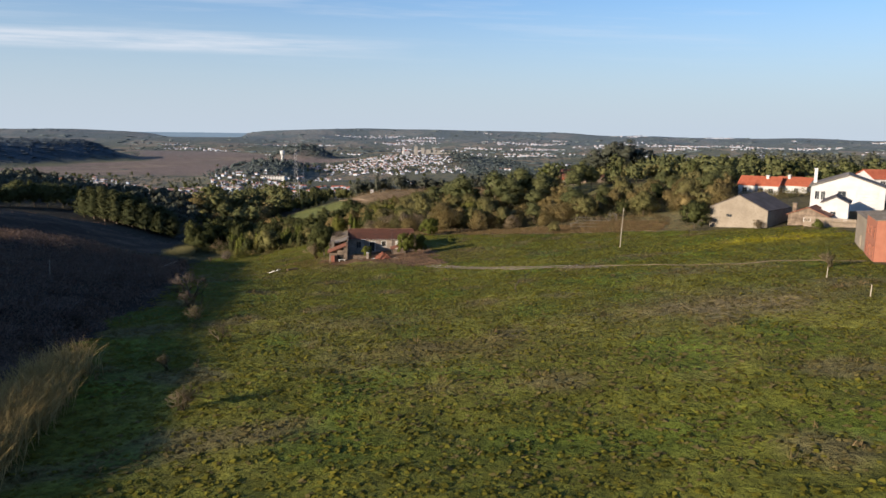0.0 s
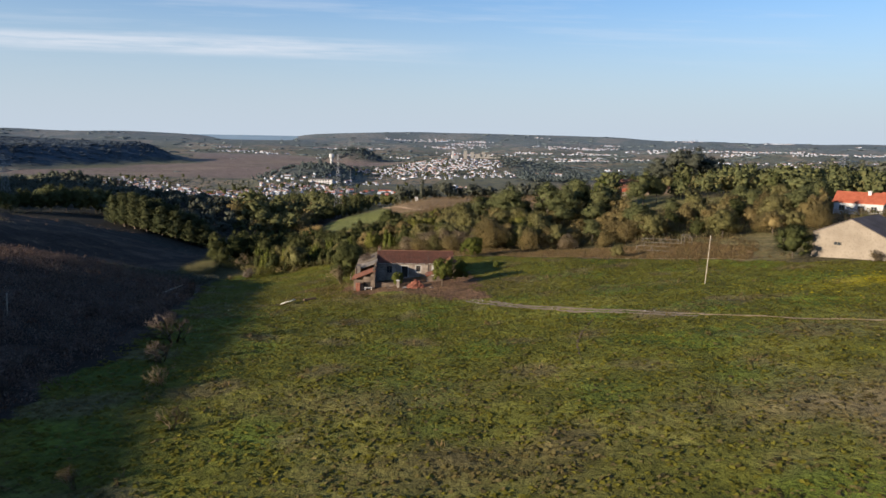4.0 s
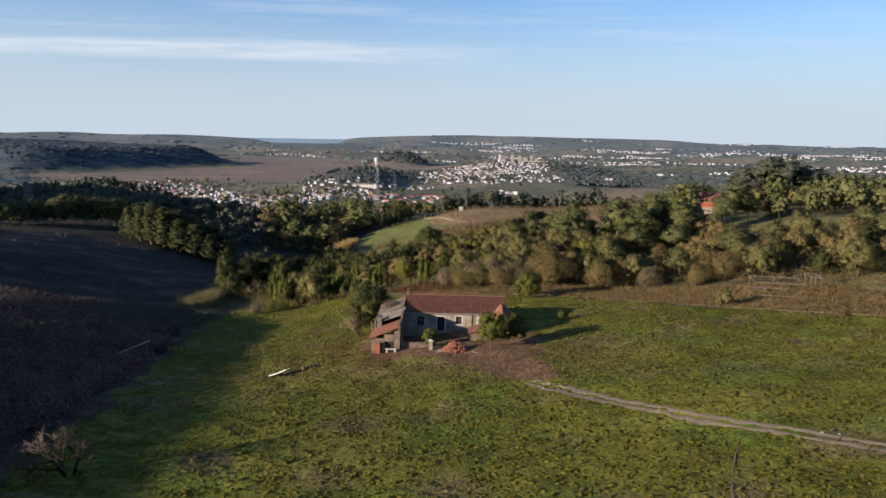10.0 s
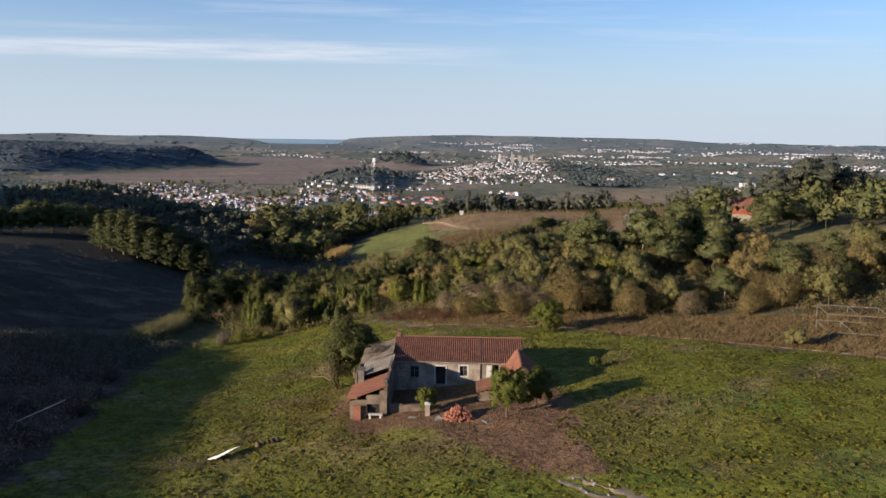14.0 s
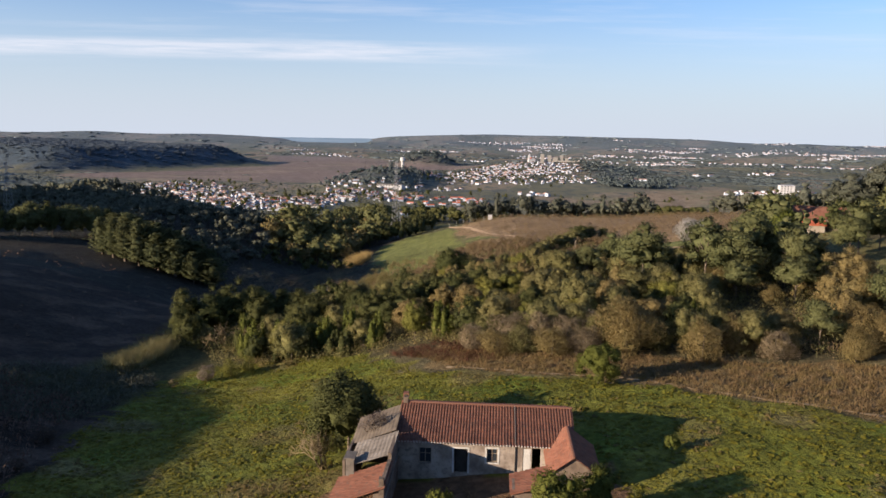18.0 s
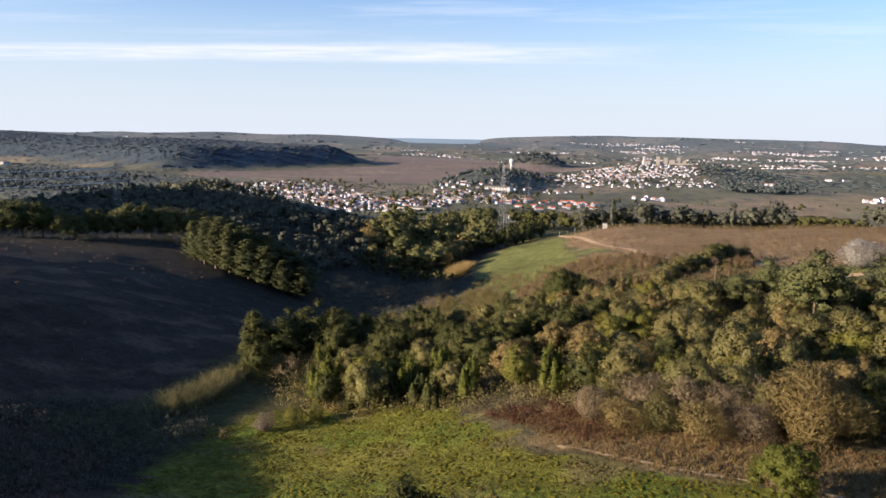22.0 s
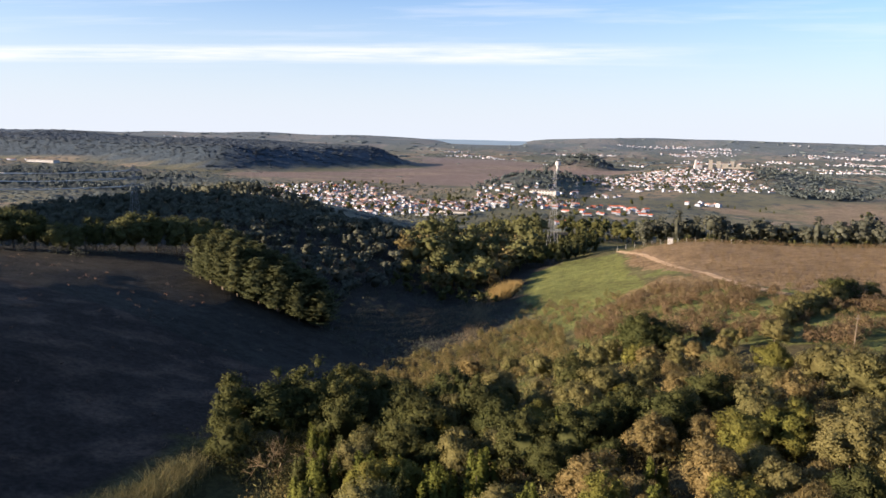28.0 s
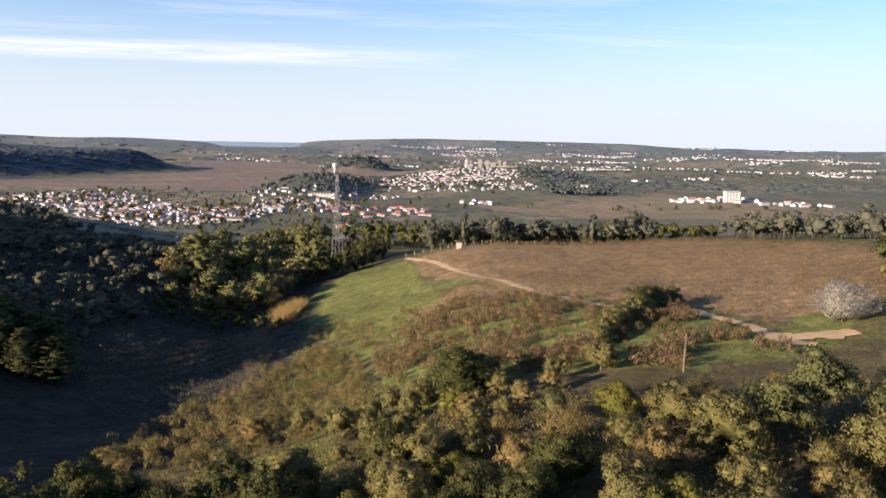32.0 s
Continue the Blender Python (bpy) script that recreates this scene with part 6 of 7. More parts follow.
            S.slab([(xa, y0, z0 - da + w0), (xa, y1, z1 - da + w0), (xb, y1, z1 - db + w1), (xb, y0, z0 - db + w1)], 0.03)
        return S

    part("sheet_roof", sheets(-11.8, -7.95, 4.6, 4.35, 0.2, 3.75, 1.5), LICHEN, L_, "dark lichened fibre-cement sheets", kind="stuff")
    part("sheet_roof", sheets(-11.2, -7.7, 0.15, 3.7, -3.95, 3.5, 1.2), FIBRE, L_, "pale fibre-cement sheets", kind="stuff")
    part("dormer", Shape().box(-11.35, -4.1, 1.0, -10.7, -3.1, 3.0).slab([(-11.45, -4.25, 3.12), (-10.6, -4.25, 3.08), (-10.6, -2.95, 3.1), (-11.45, -2.95, 3.14)], 0.08), FIBRE, L_)
    # Shade behind the shed opening, painted as a near-black panel.
    part("doorway", Shape().box(-9.85, -7.8, -1.6, -8.55, -7.75, 0.75), DARK, L_, "dark panel for the shade in the shed doorway")
    part("gutter", Shape().tube((-7.66, 0.1, 2.2), (-7.66, -8.1, 1.75), 0.06), FIBRE, L_)
    return H


farmhouse()
bench_y = 156.9
b_ = thing("bench", -8.9, bench_y, hz(-8.9, bench_y), 0, "grey concrete bench in front of the shed", "bench")
part("seat", Shape().box(-0.75, -0.22, 0.42, 0.75, 0.22, 0.50), CONCRETE, b_)
for x in (-0.55, 0.55):
    part("leg", Shape().box(x - 0.09, -0.18, 0, x + 0.09, 0.18, 0.42), CONCRETE, b_)
p_ = thing("gatepost", -3.45, 156.4, hz(-3.45, 156.4) - 0.05, 0, "whitewashed masonry gatepost in the farmyard", "gatepost")
part("shaft", Shape().box(-0.24, -0.24, 0, 0.24, 0.24, 1.25), PLASTER, p_)
part("cap", Shape().box(-0.3, -0.3, 1.25, 0.3, 0.3, 1.36).add([(-0.3, -0.3, 1.36), (0.3, -0.3, 1.36), (0.3, 0.3, 1.36), (-0.3, 0.3, 1.36), (0, 0, 1.5)], [(0, 1, 4), (1, 2, 4), (2, 3, 4), (3, 0, 4)]), LIME, p_)
w_ = Shape()
for k in range(6):
    xa = -7.6 + k * 0.72
    w_.box(xa, 0, -0.3, xa + 0.71, 0.3, 0.72 + 0.06 * math.sin(k * 2.1))
yw = tagged(new("yard_wall", w_.mesh("yard_wall", PLASTER_DIRTY)), "low crumbling whitewashed yard wall", "wall")
yw.matrix_basis = pose(0, 158.0, hz(-5, 158))

# heap of old clay bricks and tiles
heap = thing("brick_pile", -0.2, 155.1, hz(-0.2, 155.1) - 0.05, 0, "untidy heap of broken orange clay bricks", "brick pile")
bm_ = Shape().box(-0.22, -0.085, -0.045, 0.22, 0.085, 0.045).mesh("brick", BRICK)
rng_ = np.random.RandomState(4)
for k in range(230):
    a, r = rng_.uniform(0, 6.28), 1.4 * math.sqrt(rng_.rand())
    top = 1.45 * (1 - (r / 1.5) ** 1.3)
    part("brick", bm_, None, heap, at=pose(r * math.cos(a) * 1.15, r * math.sin(a) * 0.75, max(0.06, top * rng_.uniform(0.55, 1.0)), rng_.uniform(-70, 70), rng_.uniform(-70, 70), rng_.uniform(0, 360)))
stack = thing("brick_stack", -10.8, 157.0, hz(-10.8, 157.0) - 0.05, 0, "stack of orange clay bricks against the shed", "brick stack")
for z in range(14):
    for y in range(2):
        for x in range(2):
            part("brick", bm_, None, stack, at=pose(x * 0.31 - 0.15 + rng_.normal() * 0.01, y * 0.16 - 0.16, 0.06 + z * 0.115, 0, 0, rng_.normal() * 3))
for x, y, w in ((-2.3, 155.0, 1.1), (2.6, 153.6, 0.7), (-5.0, 155.8, 0.8)):
    S = Shape()
    for k in range(5):
        S.box(-w / 2, -0.3 + k * 0.13, 0.02 + 0.03 * k, w / 2, -0.18 + k * 0.13, 0.06 + 0.03 * k, pose(0, 0, 0, 0, 0, k * 7))
    rb = tagged(new("rubble", S.mesh("rubble", STONE)), "pale broken boards and rubble in the yard", "rubble", "yard rubble")
    rb.matrix_basis = pose(x, y, hz(x, y), 0, 0, x * 40)

# white sheet in the field, with turned earth
S = Shape()
for k in range(6):
    xa, xb = -1.6 + k * 0.54, -1.6 + (k + 1) * 0.54
    wa, wb, za, zb = 0.62 - 0.05 * k, 0.62 - 0.05 * (k + 1), 0.14 + 0.03 * math.sin(k * 1.9), 0.14 + 0.03 * math.sin((k + 1) * 1.9)
    S.slab([(xa, -wa, za + 0.42), (xb, -wb, zb + 0.34), (xb, wb, zb), (xa, wa, za)], 0.05)
sh = tagged(new("plastic_sheet", S.mesh("plastic_sheet", PALE_PLASTIC)), "pale stiff plastic sheet lying in the grass", "sheet")
sh.matrix_basis = pose(-21.9, 148.6, hz(-21.9, 148.6) + 0.02, 0, 0, 62)
for k in range(5):
    x, y = -19.6 + 0.5 * k * 0.8, 151.3 + 0.25 * k
    V, Q = lump((0, 0, 0.1), (0.35, 0.3, 0.28), rng_, 7, 5, 0.25)
    me = fill(bpy.data.meshes.new("stone"), V, Q)
    me.materials.append(EARTH)
    tagged(new("stone", me), "rough stone in a row across the grass", "stone", "stones in the grass").matrix_basis = pose(x, y, hz(x, y), 0, 0, k * 37)
fallen = tagged(new("fallen_branch", Shape().tube((0, 0, 0.5), (2.6, 5.2, 1.1), 0.07, 0.03).tube((1.4, 2.8, 0.8), (2.8, 3.1, 1.4), 0.03, 0.01).tube((0, 0, 0.5), (-0.4, -0.8, 0.0), 0.07, 0.07).mesh("fallen_branch", WOOD_PALE)), "bleached dead branch on the scrub slope", "branch")
fallen.matrix_basis = pose(-46.4, 155.5, hz(-46.4, 155.5))

# ---- poles, pipe frames, wires ----


def wooden_pole(x, y, h, lean=0.0, label="bare wooden pole standing in the meadow", mat=WOOD_PALE):
    P = thing("pole", x, y, hz(x, y) - 0.1, 0, label, "pole")
    part("shaft", Shape().tube((0, 0, 0), (lean, 0.1, h), 0.07, 0.05, 10), mat, P)
    part("top_cap", Shape().tube((lean, 0.1, h), (lean, 0.1, h + 0.06), 0.12, 0.10, 10), METAL, P)
    part("bracket", Shape().box(lean - 0.3, 0.0, h - 0.5, lean + 0.3, 0.06, h - 0.42), METAL, P)
    return P


wooden_pole(43.5, 132.6, 7.4, 0.4)
wooden_pole(18.4, 278.3, 5.2, 0.1, "weathered wooden pole among the bushes", WOOD)
wooden_pole(57.2, 245.2, 5.8, 0.3, "dark wooden pole beside the lawn", WOOD)
wooden_pole(-52.0, 118.0, 3.0, 0.1, "short dead post on the scrub hill")
for x, y in ((50.3, 73.0), (52.5, 84.0)):
    P = thing("stake", x, y, hz(x, y), 0, "thin weathered fence stake in the meadow", "stake", "fence stakes")
    part("shaft", Shape().tube((0, 0, -0.2), (0.05, 0, 1.3), 0.06, 0.05, 7), WOOD_PALE, P)


def pipe_frame(x, y, rz, w, d, h, nx, ny, label):
    """Posts with rails along and across, of galvanised pipe."""
    F = thing("pipe_frame", x, y, hz(x, y) - 0.1, rz, label, "frame", "pipe frames beside the field")
    for i in range(nx + 1):
        for j in range(ny + 1):
            px, py = w * i / nx, d * j / ny
            part("post", Shape().tube((px, py, -0.5), (px, py, h), 0.04, 0.04, 6), METAL, F)
    for j in range(ny + 1):
        part("rail", Shape().tube((0, d * j / ny, h), (w, d * j / ny, h), 0.045, 0.045, 6), METAL, F)
    for i in range(nx + 1):
        part("rail", Shape().tube((w * i / nx, 0, h - 0.08), (w * i / nx, d, h - 0.08), 0.035, 0.035, 6), METAL, F)
    return F


pipe_frame(46.6, 177.0, -12, 9.0, 6.5, 1.25, 3, 1, "low rusty pipe frame standing in the weeds")
pipe_frame(50.0, 184.5, -12, 8.0, 6.0, 1.9, 2, 1, "taller pipe frame overgrown with weeds")
pipe_frame(57.2, 180.0, -12, 1.6, 4.0, 2.3, 1, 1, "narrow pipe gate frame in the weeds")
for k in range(16):
    f = k / 15
    x, y = -24 + f * 52, 478 + 8 * math.sin(f * 3)
    P = thing("fence_post", x, y, hz(x, y), 0, "thin concrete vineyard post on the hilltop", "post", "posts on the hilltop")
    part("shaft", Shape().box(-0.06, -0.06, -0.3, 0.06, 0.06, 1.9), CONCRETE, P)


def pylon(x, y, top, rz, label):
    """A lattice mast with three cross-arms."""
    z = hz(x, y)
    h = top - z
    P = thing("pylon", x, y, z, rz, label, "pylon", "power line pylons")
    wid = lambda f: (1.9 * (1 - f) ** 1.5 + 0.40)
    levels = [0, 0.16, 0.30, 0.42, 0.53, 0.63, 0.72, 0.80, 0.88, 1.0]
    for sx in (-1, 1):
        for sy in (-1, 1):
            S = Shape()
            for a, b in zip(levels, levels[1:]):
                S.tube((sx * wid(a), sy * wid(a), h * a), (sx * wid(b), sy * wid(b), h * b), 0.05, 0.05, 4)
            part("leg", S, PYLON, P)
    br = Shape()
    for a, b in zip(levels, levels[1:]):
        for s in (-1, 1):
            br.tube((-wid(a), s * wid(a), h * a), (wid(b), s * wid(b), h * b), 0.032, 0.032, 4).tube((wid(a), s * wid(a), h * a), (-wid(b), s * wid(b), h * b), 0.032, 0.032, 4)
            br.tube((s * wid(a), -wid(a), h * a), (s * wid(b), wid(b), h * b), 0.032, 0.032, 4)
    part("bracing", br, PYLON, P)
    for f, arm in ((0.66, 5.0), (0.78, 4.4), (0.90, 3.8)):
        part("cross_arm", Shape().tube((-arm, 0, h * f), (0, 0, h * f + 0.9), 0.14, 0.14, 4).tube((arm, 0, h * f), (0, 0, h * f + 0.9), 0.14, 0.14, 4).tube((-arm, 0, h * f), (arm, 0, h * f), 0.14, 0.14, 4), PYLON, P)
    return P


PYLONS = [(-228, 433, 12.5, 60), (-52, 482, 14.5, 70), (183, 340, 21.0, 30), (-110, 1150, -28, 30), (-760, 700, 2, 60), (60, 1500, -42, 30)]
for x, y, top, rz in PYLONS:
    pylon(x, y, top, rz, "grey steel lattice pylon of a power line")
for (x0, y0, t0, _), (x1, y1, t1, _) in ((PYLONS[0], PYLONS[4]), ):
    h0, h1 = t0 - hz(x0, y0), t1 - hz(x1, y1)
    for f in (0.66, 0.78, 0.90):
        for s in (-1, 1):
            line = [(x0 + (x1 - x0) * u + s * 2, y0 + (y1 - y0) * u + s * 3, hz(x0, y0) + h0 * f + (hz(x1, y1) + h1 * f - hz(x0, y0) - h0 * f) * u - 28 * u * (1 - u)) for u in np.linspace(0, 1, 15)]
            S = Shape().add([(p[0] + dx, p[1], p[2] + dz) for p in line for dx, dz in ((-0.12, 0), (0, 0.14), (0.12, 0), (0, -0.14))], [(4 * k + i, 4 * k + (i + 1) % 4, 4 * k + 4 + (i + 1) % 4, 4 * k + 4 + i) for k in range(14) for i in range(4)])
            tagged(new("power_cable", S.mesh("power_cable", CABLE)), "sagging power cable between the pylons", "cable", "power cables")

# ---- the hamlet ----


def house(name, x, y, z, rz, w, d, eave, ridge, wall, roof, label, windows=(), doors=(), over=0.35, group="", category="house", along=True, chimneys=(), garage=None):
    """A gabled house: front at y = 0 facing -y, width w, depth d. along: ridge parallel to the front."""
    Hh = thing(name, x, y, z, rz, label, category, group)
    S = Shape()
    if along:
        v = [(0, -1.5), (d, -1.5), (d, eave), (d / 2, ridge), (0, eave)]
        n = 5
        P = [(0, a, b) for a, b in v] + [(w, a, b) for a, b in v]
        S.add(P, [tuple(range(n - 1, -1, -1)), tuple(range(n, 2 * n))] + [(i, (i + 1) % n, (i + 1) % n + n, i + n) for i in range(n)])
    else:
        S.prism([(0, -1.5), (w, -1.5), (w, eave), (w / 2, ridge), (0, eave)], 0, d)
    part("wall", S, wall, Hh)
    k = (ridge - eave)
    if along:
        e = over * k / (d / 2)
        part("roof_slope", tiled(-over, w + over, d / 2, ridge + 0.12, -over, eave + 0.12 - e, 0.42, max(4, int(d * 0.9))), roof, Hh, kind="stuff")
        part("roof_slope", Shape().slab([(-over, d / 2, ridge + 0.12), (w + over, d / 2, ridge + 0.12), (w + over, d + over, eave + 0.12 - e), (-over, d + over, eave + 0.12 - e)], 0.14), roof, Hh)
    else:
        e = over * k / (w / 2)
        part("roof_slope", Shape().slab([(w / 2, -over, ridge + 0.14), (w / 2, d + over, ridge + 0.14), (-over, d + over, eave + 0.14 - e), (-over, -over, eave + 0.14 - e)], 0.16), roof, Hh)
        part("roof_slope", Shape().slab([(w / 2, d + over, ridge + 0.14), (w / 2, -over, ridge + 0.14), (w + over, -over, eave + 0.14 - e), (w + over, d + over, eave + 0.14 - e)], 0.16), roof, Hh)
    for xa, xb, za, zb in windows:
        # Brick walls get near-black panels for the shade of empty openings.
        wn = part("window", Shape().box(xa, -0.02, za, xb, 0.03, zb), DARK if wall is BRICK else GLASS, Hh)
        fr = Shape()
        for a, b, c, dd in ((xa - 0.08, xb + 0.08, zb, zb + 0.1), (xa - 0.12, xb + 0.12, za - 0.1, za), (xa - 0.08, xa, za, zb), (xb, xb + 0.08, za, zb), ((xa + xb) / 2 - 0.03, (xa + xb) / 2 + 0.03, za, zb)):
            fr.box(a, -0.07, c, b, 0.02, dd)
        part("frame", fr, BRICK if wall is BRICK else CREAM if wall is CREAM else WHITE, wn)
    for xa, xb, za, zb in doors:
        dn = part("door", Shape().box(xa, -0.03, za, xb, 0.03, zb).box(xa + 0.15, -0.05, za + 0.2, xb - 0.15, -0.03, zb - 0.2), WOOD, Hh)
        part("frame", Shape().box(xa - 0.1, -0.06, za, xa, 0.02, zb + 0.1).box(xb, -0.06, za, xb + 0.1, 0.02, zb + 0.1).box(xa, -0.06, zb, xb, 0.02, zb + 0.1), CONCRETE, dn)
    if garage:
        xa, xb, za, zb = garage
        gd = part("garage_door", Shape().box(xa, -0.03, za, xb, 0.05, zb), CONCRETE, Hh, "pale panelled garage door")
        for k in range(5):
            part("panel", Shape().box(xa + 0.1, -0.06, za + 0.08 + k * (zb - za) / 5, xb - 0.1, -0.03, za + (k + 0.9) * (zb - za) / 5), WHITE, gd)
    for cx, cy, top in chimneys:
        c = part("chimney", Shape().box(cx - 0.35, cy - 0.35, eave, cx + 0.35, cy + 0.35, top), wall, Hh)
        part("cap", Shape().box(cx - 0.45, cy - 0.45, top, cx + 0.45, cy + 0.45, top + 0.12), wall, c)
    return Hh


house("barn", 69.2, 150.8, 7.6, -50, 12.0, 12.5, 4.4, 7.2, CREAM, TILE_DARK, "large plain cream barn with a dark sheet roof", windows=((3.6, 4.7, 2.6, 3.1),), category="barn", along=False, over=0.15)
house("shed", 81.9, 142.7, 9.0, -44, 7.2, 6.5, 2.4, 3.9, PLASTER_DIRTY, TILE_ORANGE, "low rendered shed with a tiled gable", windows=((3.0, 4.2, 1.2, 1.8),), category="shed", along=False, chimneys=((0.7, 2.0, 4.4),))
house("villa", 96.2, 158.5, 10.4, -34, 14.5, 14.0, 5.6, 8.2, WHITE, FIBRE, "large white house with a shallow grey roof", windows=((0.9, 1.7, 2.6, 4.4), (2.1, 2.9, 2.6, 4.4), (5.4, 7.0, 3.4, 4.6)),
      along=False, over=0.5, chimneys=((0.6, 5.0, 9.2),), garage=(9.0, 13.2, 1.2, 4.9))
house("outbuilding", 88.6, 142.2, 9.6, -36, 4.8, 9.0, 4.2, 5.4, WHITE, TILE_DARK, "white outbuilding with a dark roof", windows=((1.6, 2.6, 1.6, 2.4),), along=False)
house("bungalow", 101.0, 201.0, 10.2, -40, 10.5, 9.0, 3.0, 5.2, WHITE, TILE_RED, "white bungalow with a bright red tile roof", windows=((1.2, 2.4, 0.9, 2.2), (5.2, 6.6, 0.9, 2.2), (8.0, 9.2, 0.9, 2.2)), chimneys=((7.0, 3.5, 5.6),), group="red-roofed bungalows")
house("bungalow", 110.0, 198.5, 10.4, -50, 9.0, 9.0, 3.0, 5.0, WHITE, TILE_RED, "white bungalow with a bright red tile roof", windows=((1.4, 2.6, 0.9, 2.2), (5.6, 6.8, 0.9, 2.2)), chimneys=((3.0, 3.5, 5.6),), group="red-roofed bungalows")
house("villa", 118.0, 168.0, 11.5, -8, 12.0, 10.0, 5.5, 7.4, WHITE, TILE_RED, "white two-storey house among garden trees", windows=((1.5, 2.7, 1.0, 2.3), (1.5, 2.7, 3.6, 4.9), (6.0, 7.2, 3.6, 4.9)))
house("workshop", 76.2, 113.3, 9.4, 242, 11.0, 9.0, 5.6, 6.0, CREAM, FIBRE, "raw concrete workshop with a flat grey roof", windows=((6.0, 6.9, 0.8, 2.6),), along=True, over=0.2, category="workshop")
house("brick_house", 70.9, 103.4, 9.6, 242, 9.2, 9.0, 6.2, 6.6, BRICK, FIBRE, "unfinished red brick house with empty windows", windows=((1.0, 2.2, 0.9, 2.4), (1.0, 2.2, 3.7, 5.0), (4.0, 5.2, 0.9, 2.4), (4.0, 5.2, 3.7, 5.0), (6.9, 8.1, 0.9, 2.4), (6.9, 8.1, 3.7, 5.0)), over=0.15)
fence = thing("fence", 82.6, 138.0, hz(86, 134), -44, "grey wooden slat fence round the hamlet's gardens", "fence")
sl = Shape().box(-0.09, -0.02, -0.3, 0.09, 0.02, 1.7).add([(-0.09, -0.02, 1.7), (0.09, -0.02, 1.7), (0.09, 0.02, 1.7), (-0.09, 0.02, 1.7), (0, -0.02, 1.8), (0, 0.02, 1.8)], [(0, 1, 4), (2, 3, 5), (1, 2, 5, 4), (3, 0, 4, 5)]).mesh("slat", WOOD)
for k in range(56):
    part("slat", sl, None, fence, at=pose(k * 0.24, 0, 0))
for k in range(7):
    part("post", Shape().box(k * 2.2 - 0.07, 0.03, -0.4, k * 2.2 + 0.07, 0.15, 1.75), WOOD, fence)
for z in (0.4, 1.3):
    part("rail", Shape().box(-0.1, 0.021, z, 13.4, 0.06, z + 0.1), WOOD, fence)
house("cottage", 72.0, 291.0, 6.2, -24, 11.0, 8.0, 3.6, 6.0, PLASTER_DIRTY, TILE_ORANGE, "weathered cottage with a red tile roof on the hill", windows=((1.0, 1.8, 1.4, 2.6), (6.0, 7.0, 1.4, 2.6)), along=True)
house("lean_to", 72.8, 287.4, 6.2, -16, 5.0, 4.0, 2.2, 3.0, CREAM, TILE_RED, "low tiled lean-to beside the cottage", along=True, category="outbuilding")
house("tank_house", 84.6, 279.0, 6.8, -10, 5.5, 5.0, 3.4, 4.0, PLASTER_DIRTY, TILE_OLD, "old ochre tank house among the pines", category="outbuilding")
hut = thing("hut", -3.2, 466.0, hz(-3.2, 466.0), 0, "small white hut on the hilltop", "hut")
part("wall", Shape().box(-1.0, -1.0, -0.5, 1.0, 1.0, 2.4), WHITE, hut)
part("roof", Shape().slab([(-1.15, -1.15, 2.5), (1.15, -1.15, 2.5), (1.15, 1.15, 2.6), (-1.15, 1.15, 2.6)], 0.12), FIBRE, hut)

# ---- the town and the far plain ----
town_rng = np.random.RandomState(12)


def town_meshes():
    out = []
    for k, (w, d, e, r) in enumerate(((9, 8, 3.4, 5.2), (13, 9, 5.8, 7.6), (18, 9, 3.6, 5.4), (8, 8, 6.2, 8.0))):
        S = Shape()
        v = [(-d / 2, -4), (d / 2, -4), (d / 2, e), (0, r), (-d / 2, e)]
        n = 5
        S.add([(-w / 2, a, b) for a, b in v] + [(w / 2, a, b) for a, b in v], [tuple(range(n - 1, -1, -1)), tuple(range(n, 2 * n))] + [(i, (i + 1) % n, (i + 1) % n + n, i + n) for i in range(n)])
        R = Shape().slab([(-w / 2 - 0.4, 0, r + 0.2), (-w / 2 - 0.4, -d / 2 - 0.5, e - 0.1), (w / 2 + 0.4, -d / 2 - 0.5, e - 0.1), (w / 2 + 0.4, 0, r + 0.2)], 0.3)
        R.slab([(-w / 2 - 0.4, 0, r + 0.2), (w / 2 + 0.4, 0, r + 0.2), (w / 2 + 0.4, d / 2 + 0.5, e - 0.1), (-w / 2 - 0.4, d / 2 + 0.5, e - 0.1)], 0.3)
        W = Shape()
        for f in (-0.3, 0.05, 0.32):
            for z in ((1.2,) if e < 5 else (1.2, 3.9)):
                W.box(w * f - 0.6, -d / 2 - 0.06, z, w * f + 0.6, -d / 2 + 0.05, z + 1.3)
        out.append((S, R, W))
    return out


TOWN = town_meshes()
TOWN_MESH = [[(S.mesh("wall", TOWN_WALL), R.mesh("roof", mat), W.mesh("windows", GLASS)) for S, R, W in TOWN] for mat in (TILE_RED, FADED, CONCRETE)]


def town_spots(cx, cy, rx, ry, count, seed, gap=13, slope=0.0):
    rng = np.random.RandomState(seed)
    got = []
    for _ in range(count * 12):
        a, r = rng.uniform(0, 6.28), math.sqrt(rng.rand())
        x = cx + rx * r * math.cos(a)
        y = cy + ry * r * math.sin(a) + slope * (x - cx)
        if all(abs(x - u) + abs(y - v) > gap for u, v in got):
            got.append((x, y))
        if len(got) >= count:
            break
    return got


near_town = (town_spots(-585, 1300, 60, 150, 30, 1, 15, 0.0) + town_spots(-480, 1250, 70, 110, 26, 4, 15) + town_spots(-330, 1090, 95, 85, 46, 2, 14) + town_spots(-200, 1200, 75, 85, 34, 3, 14))
red_roofs = town_spots(-75, 1145, 75, 70, 30, 15, 13) + [(-112, 985), (-104, 1003)]
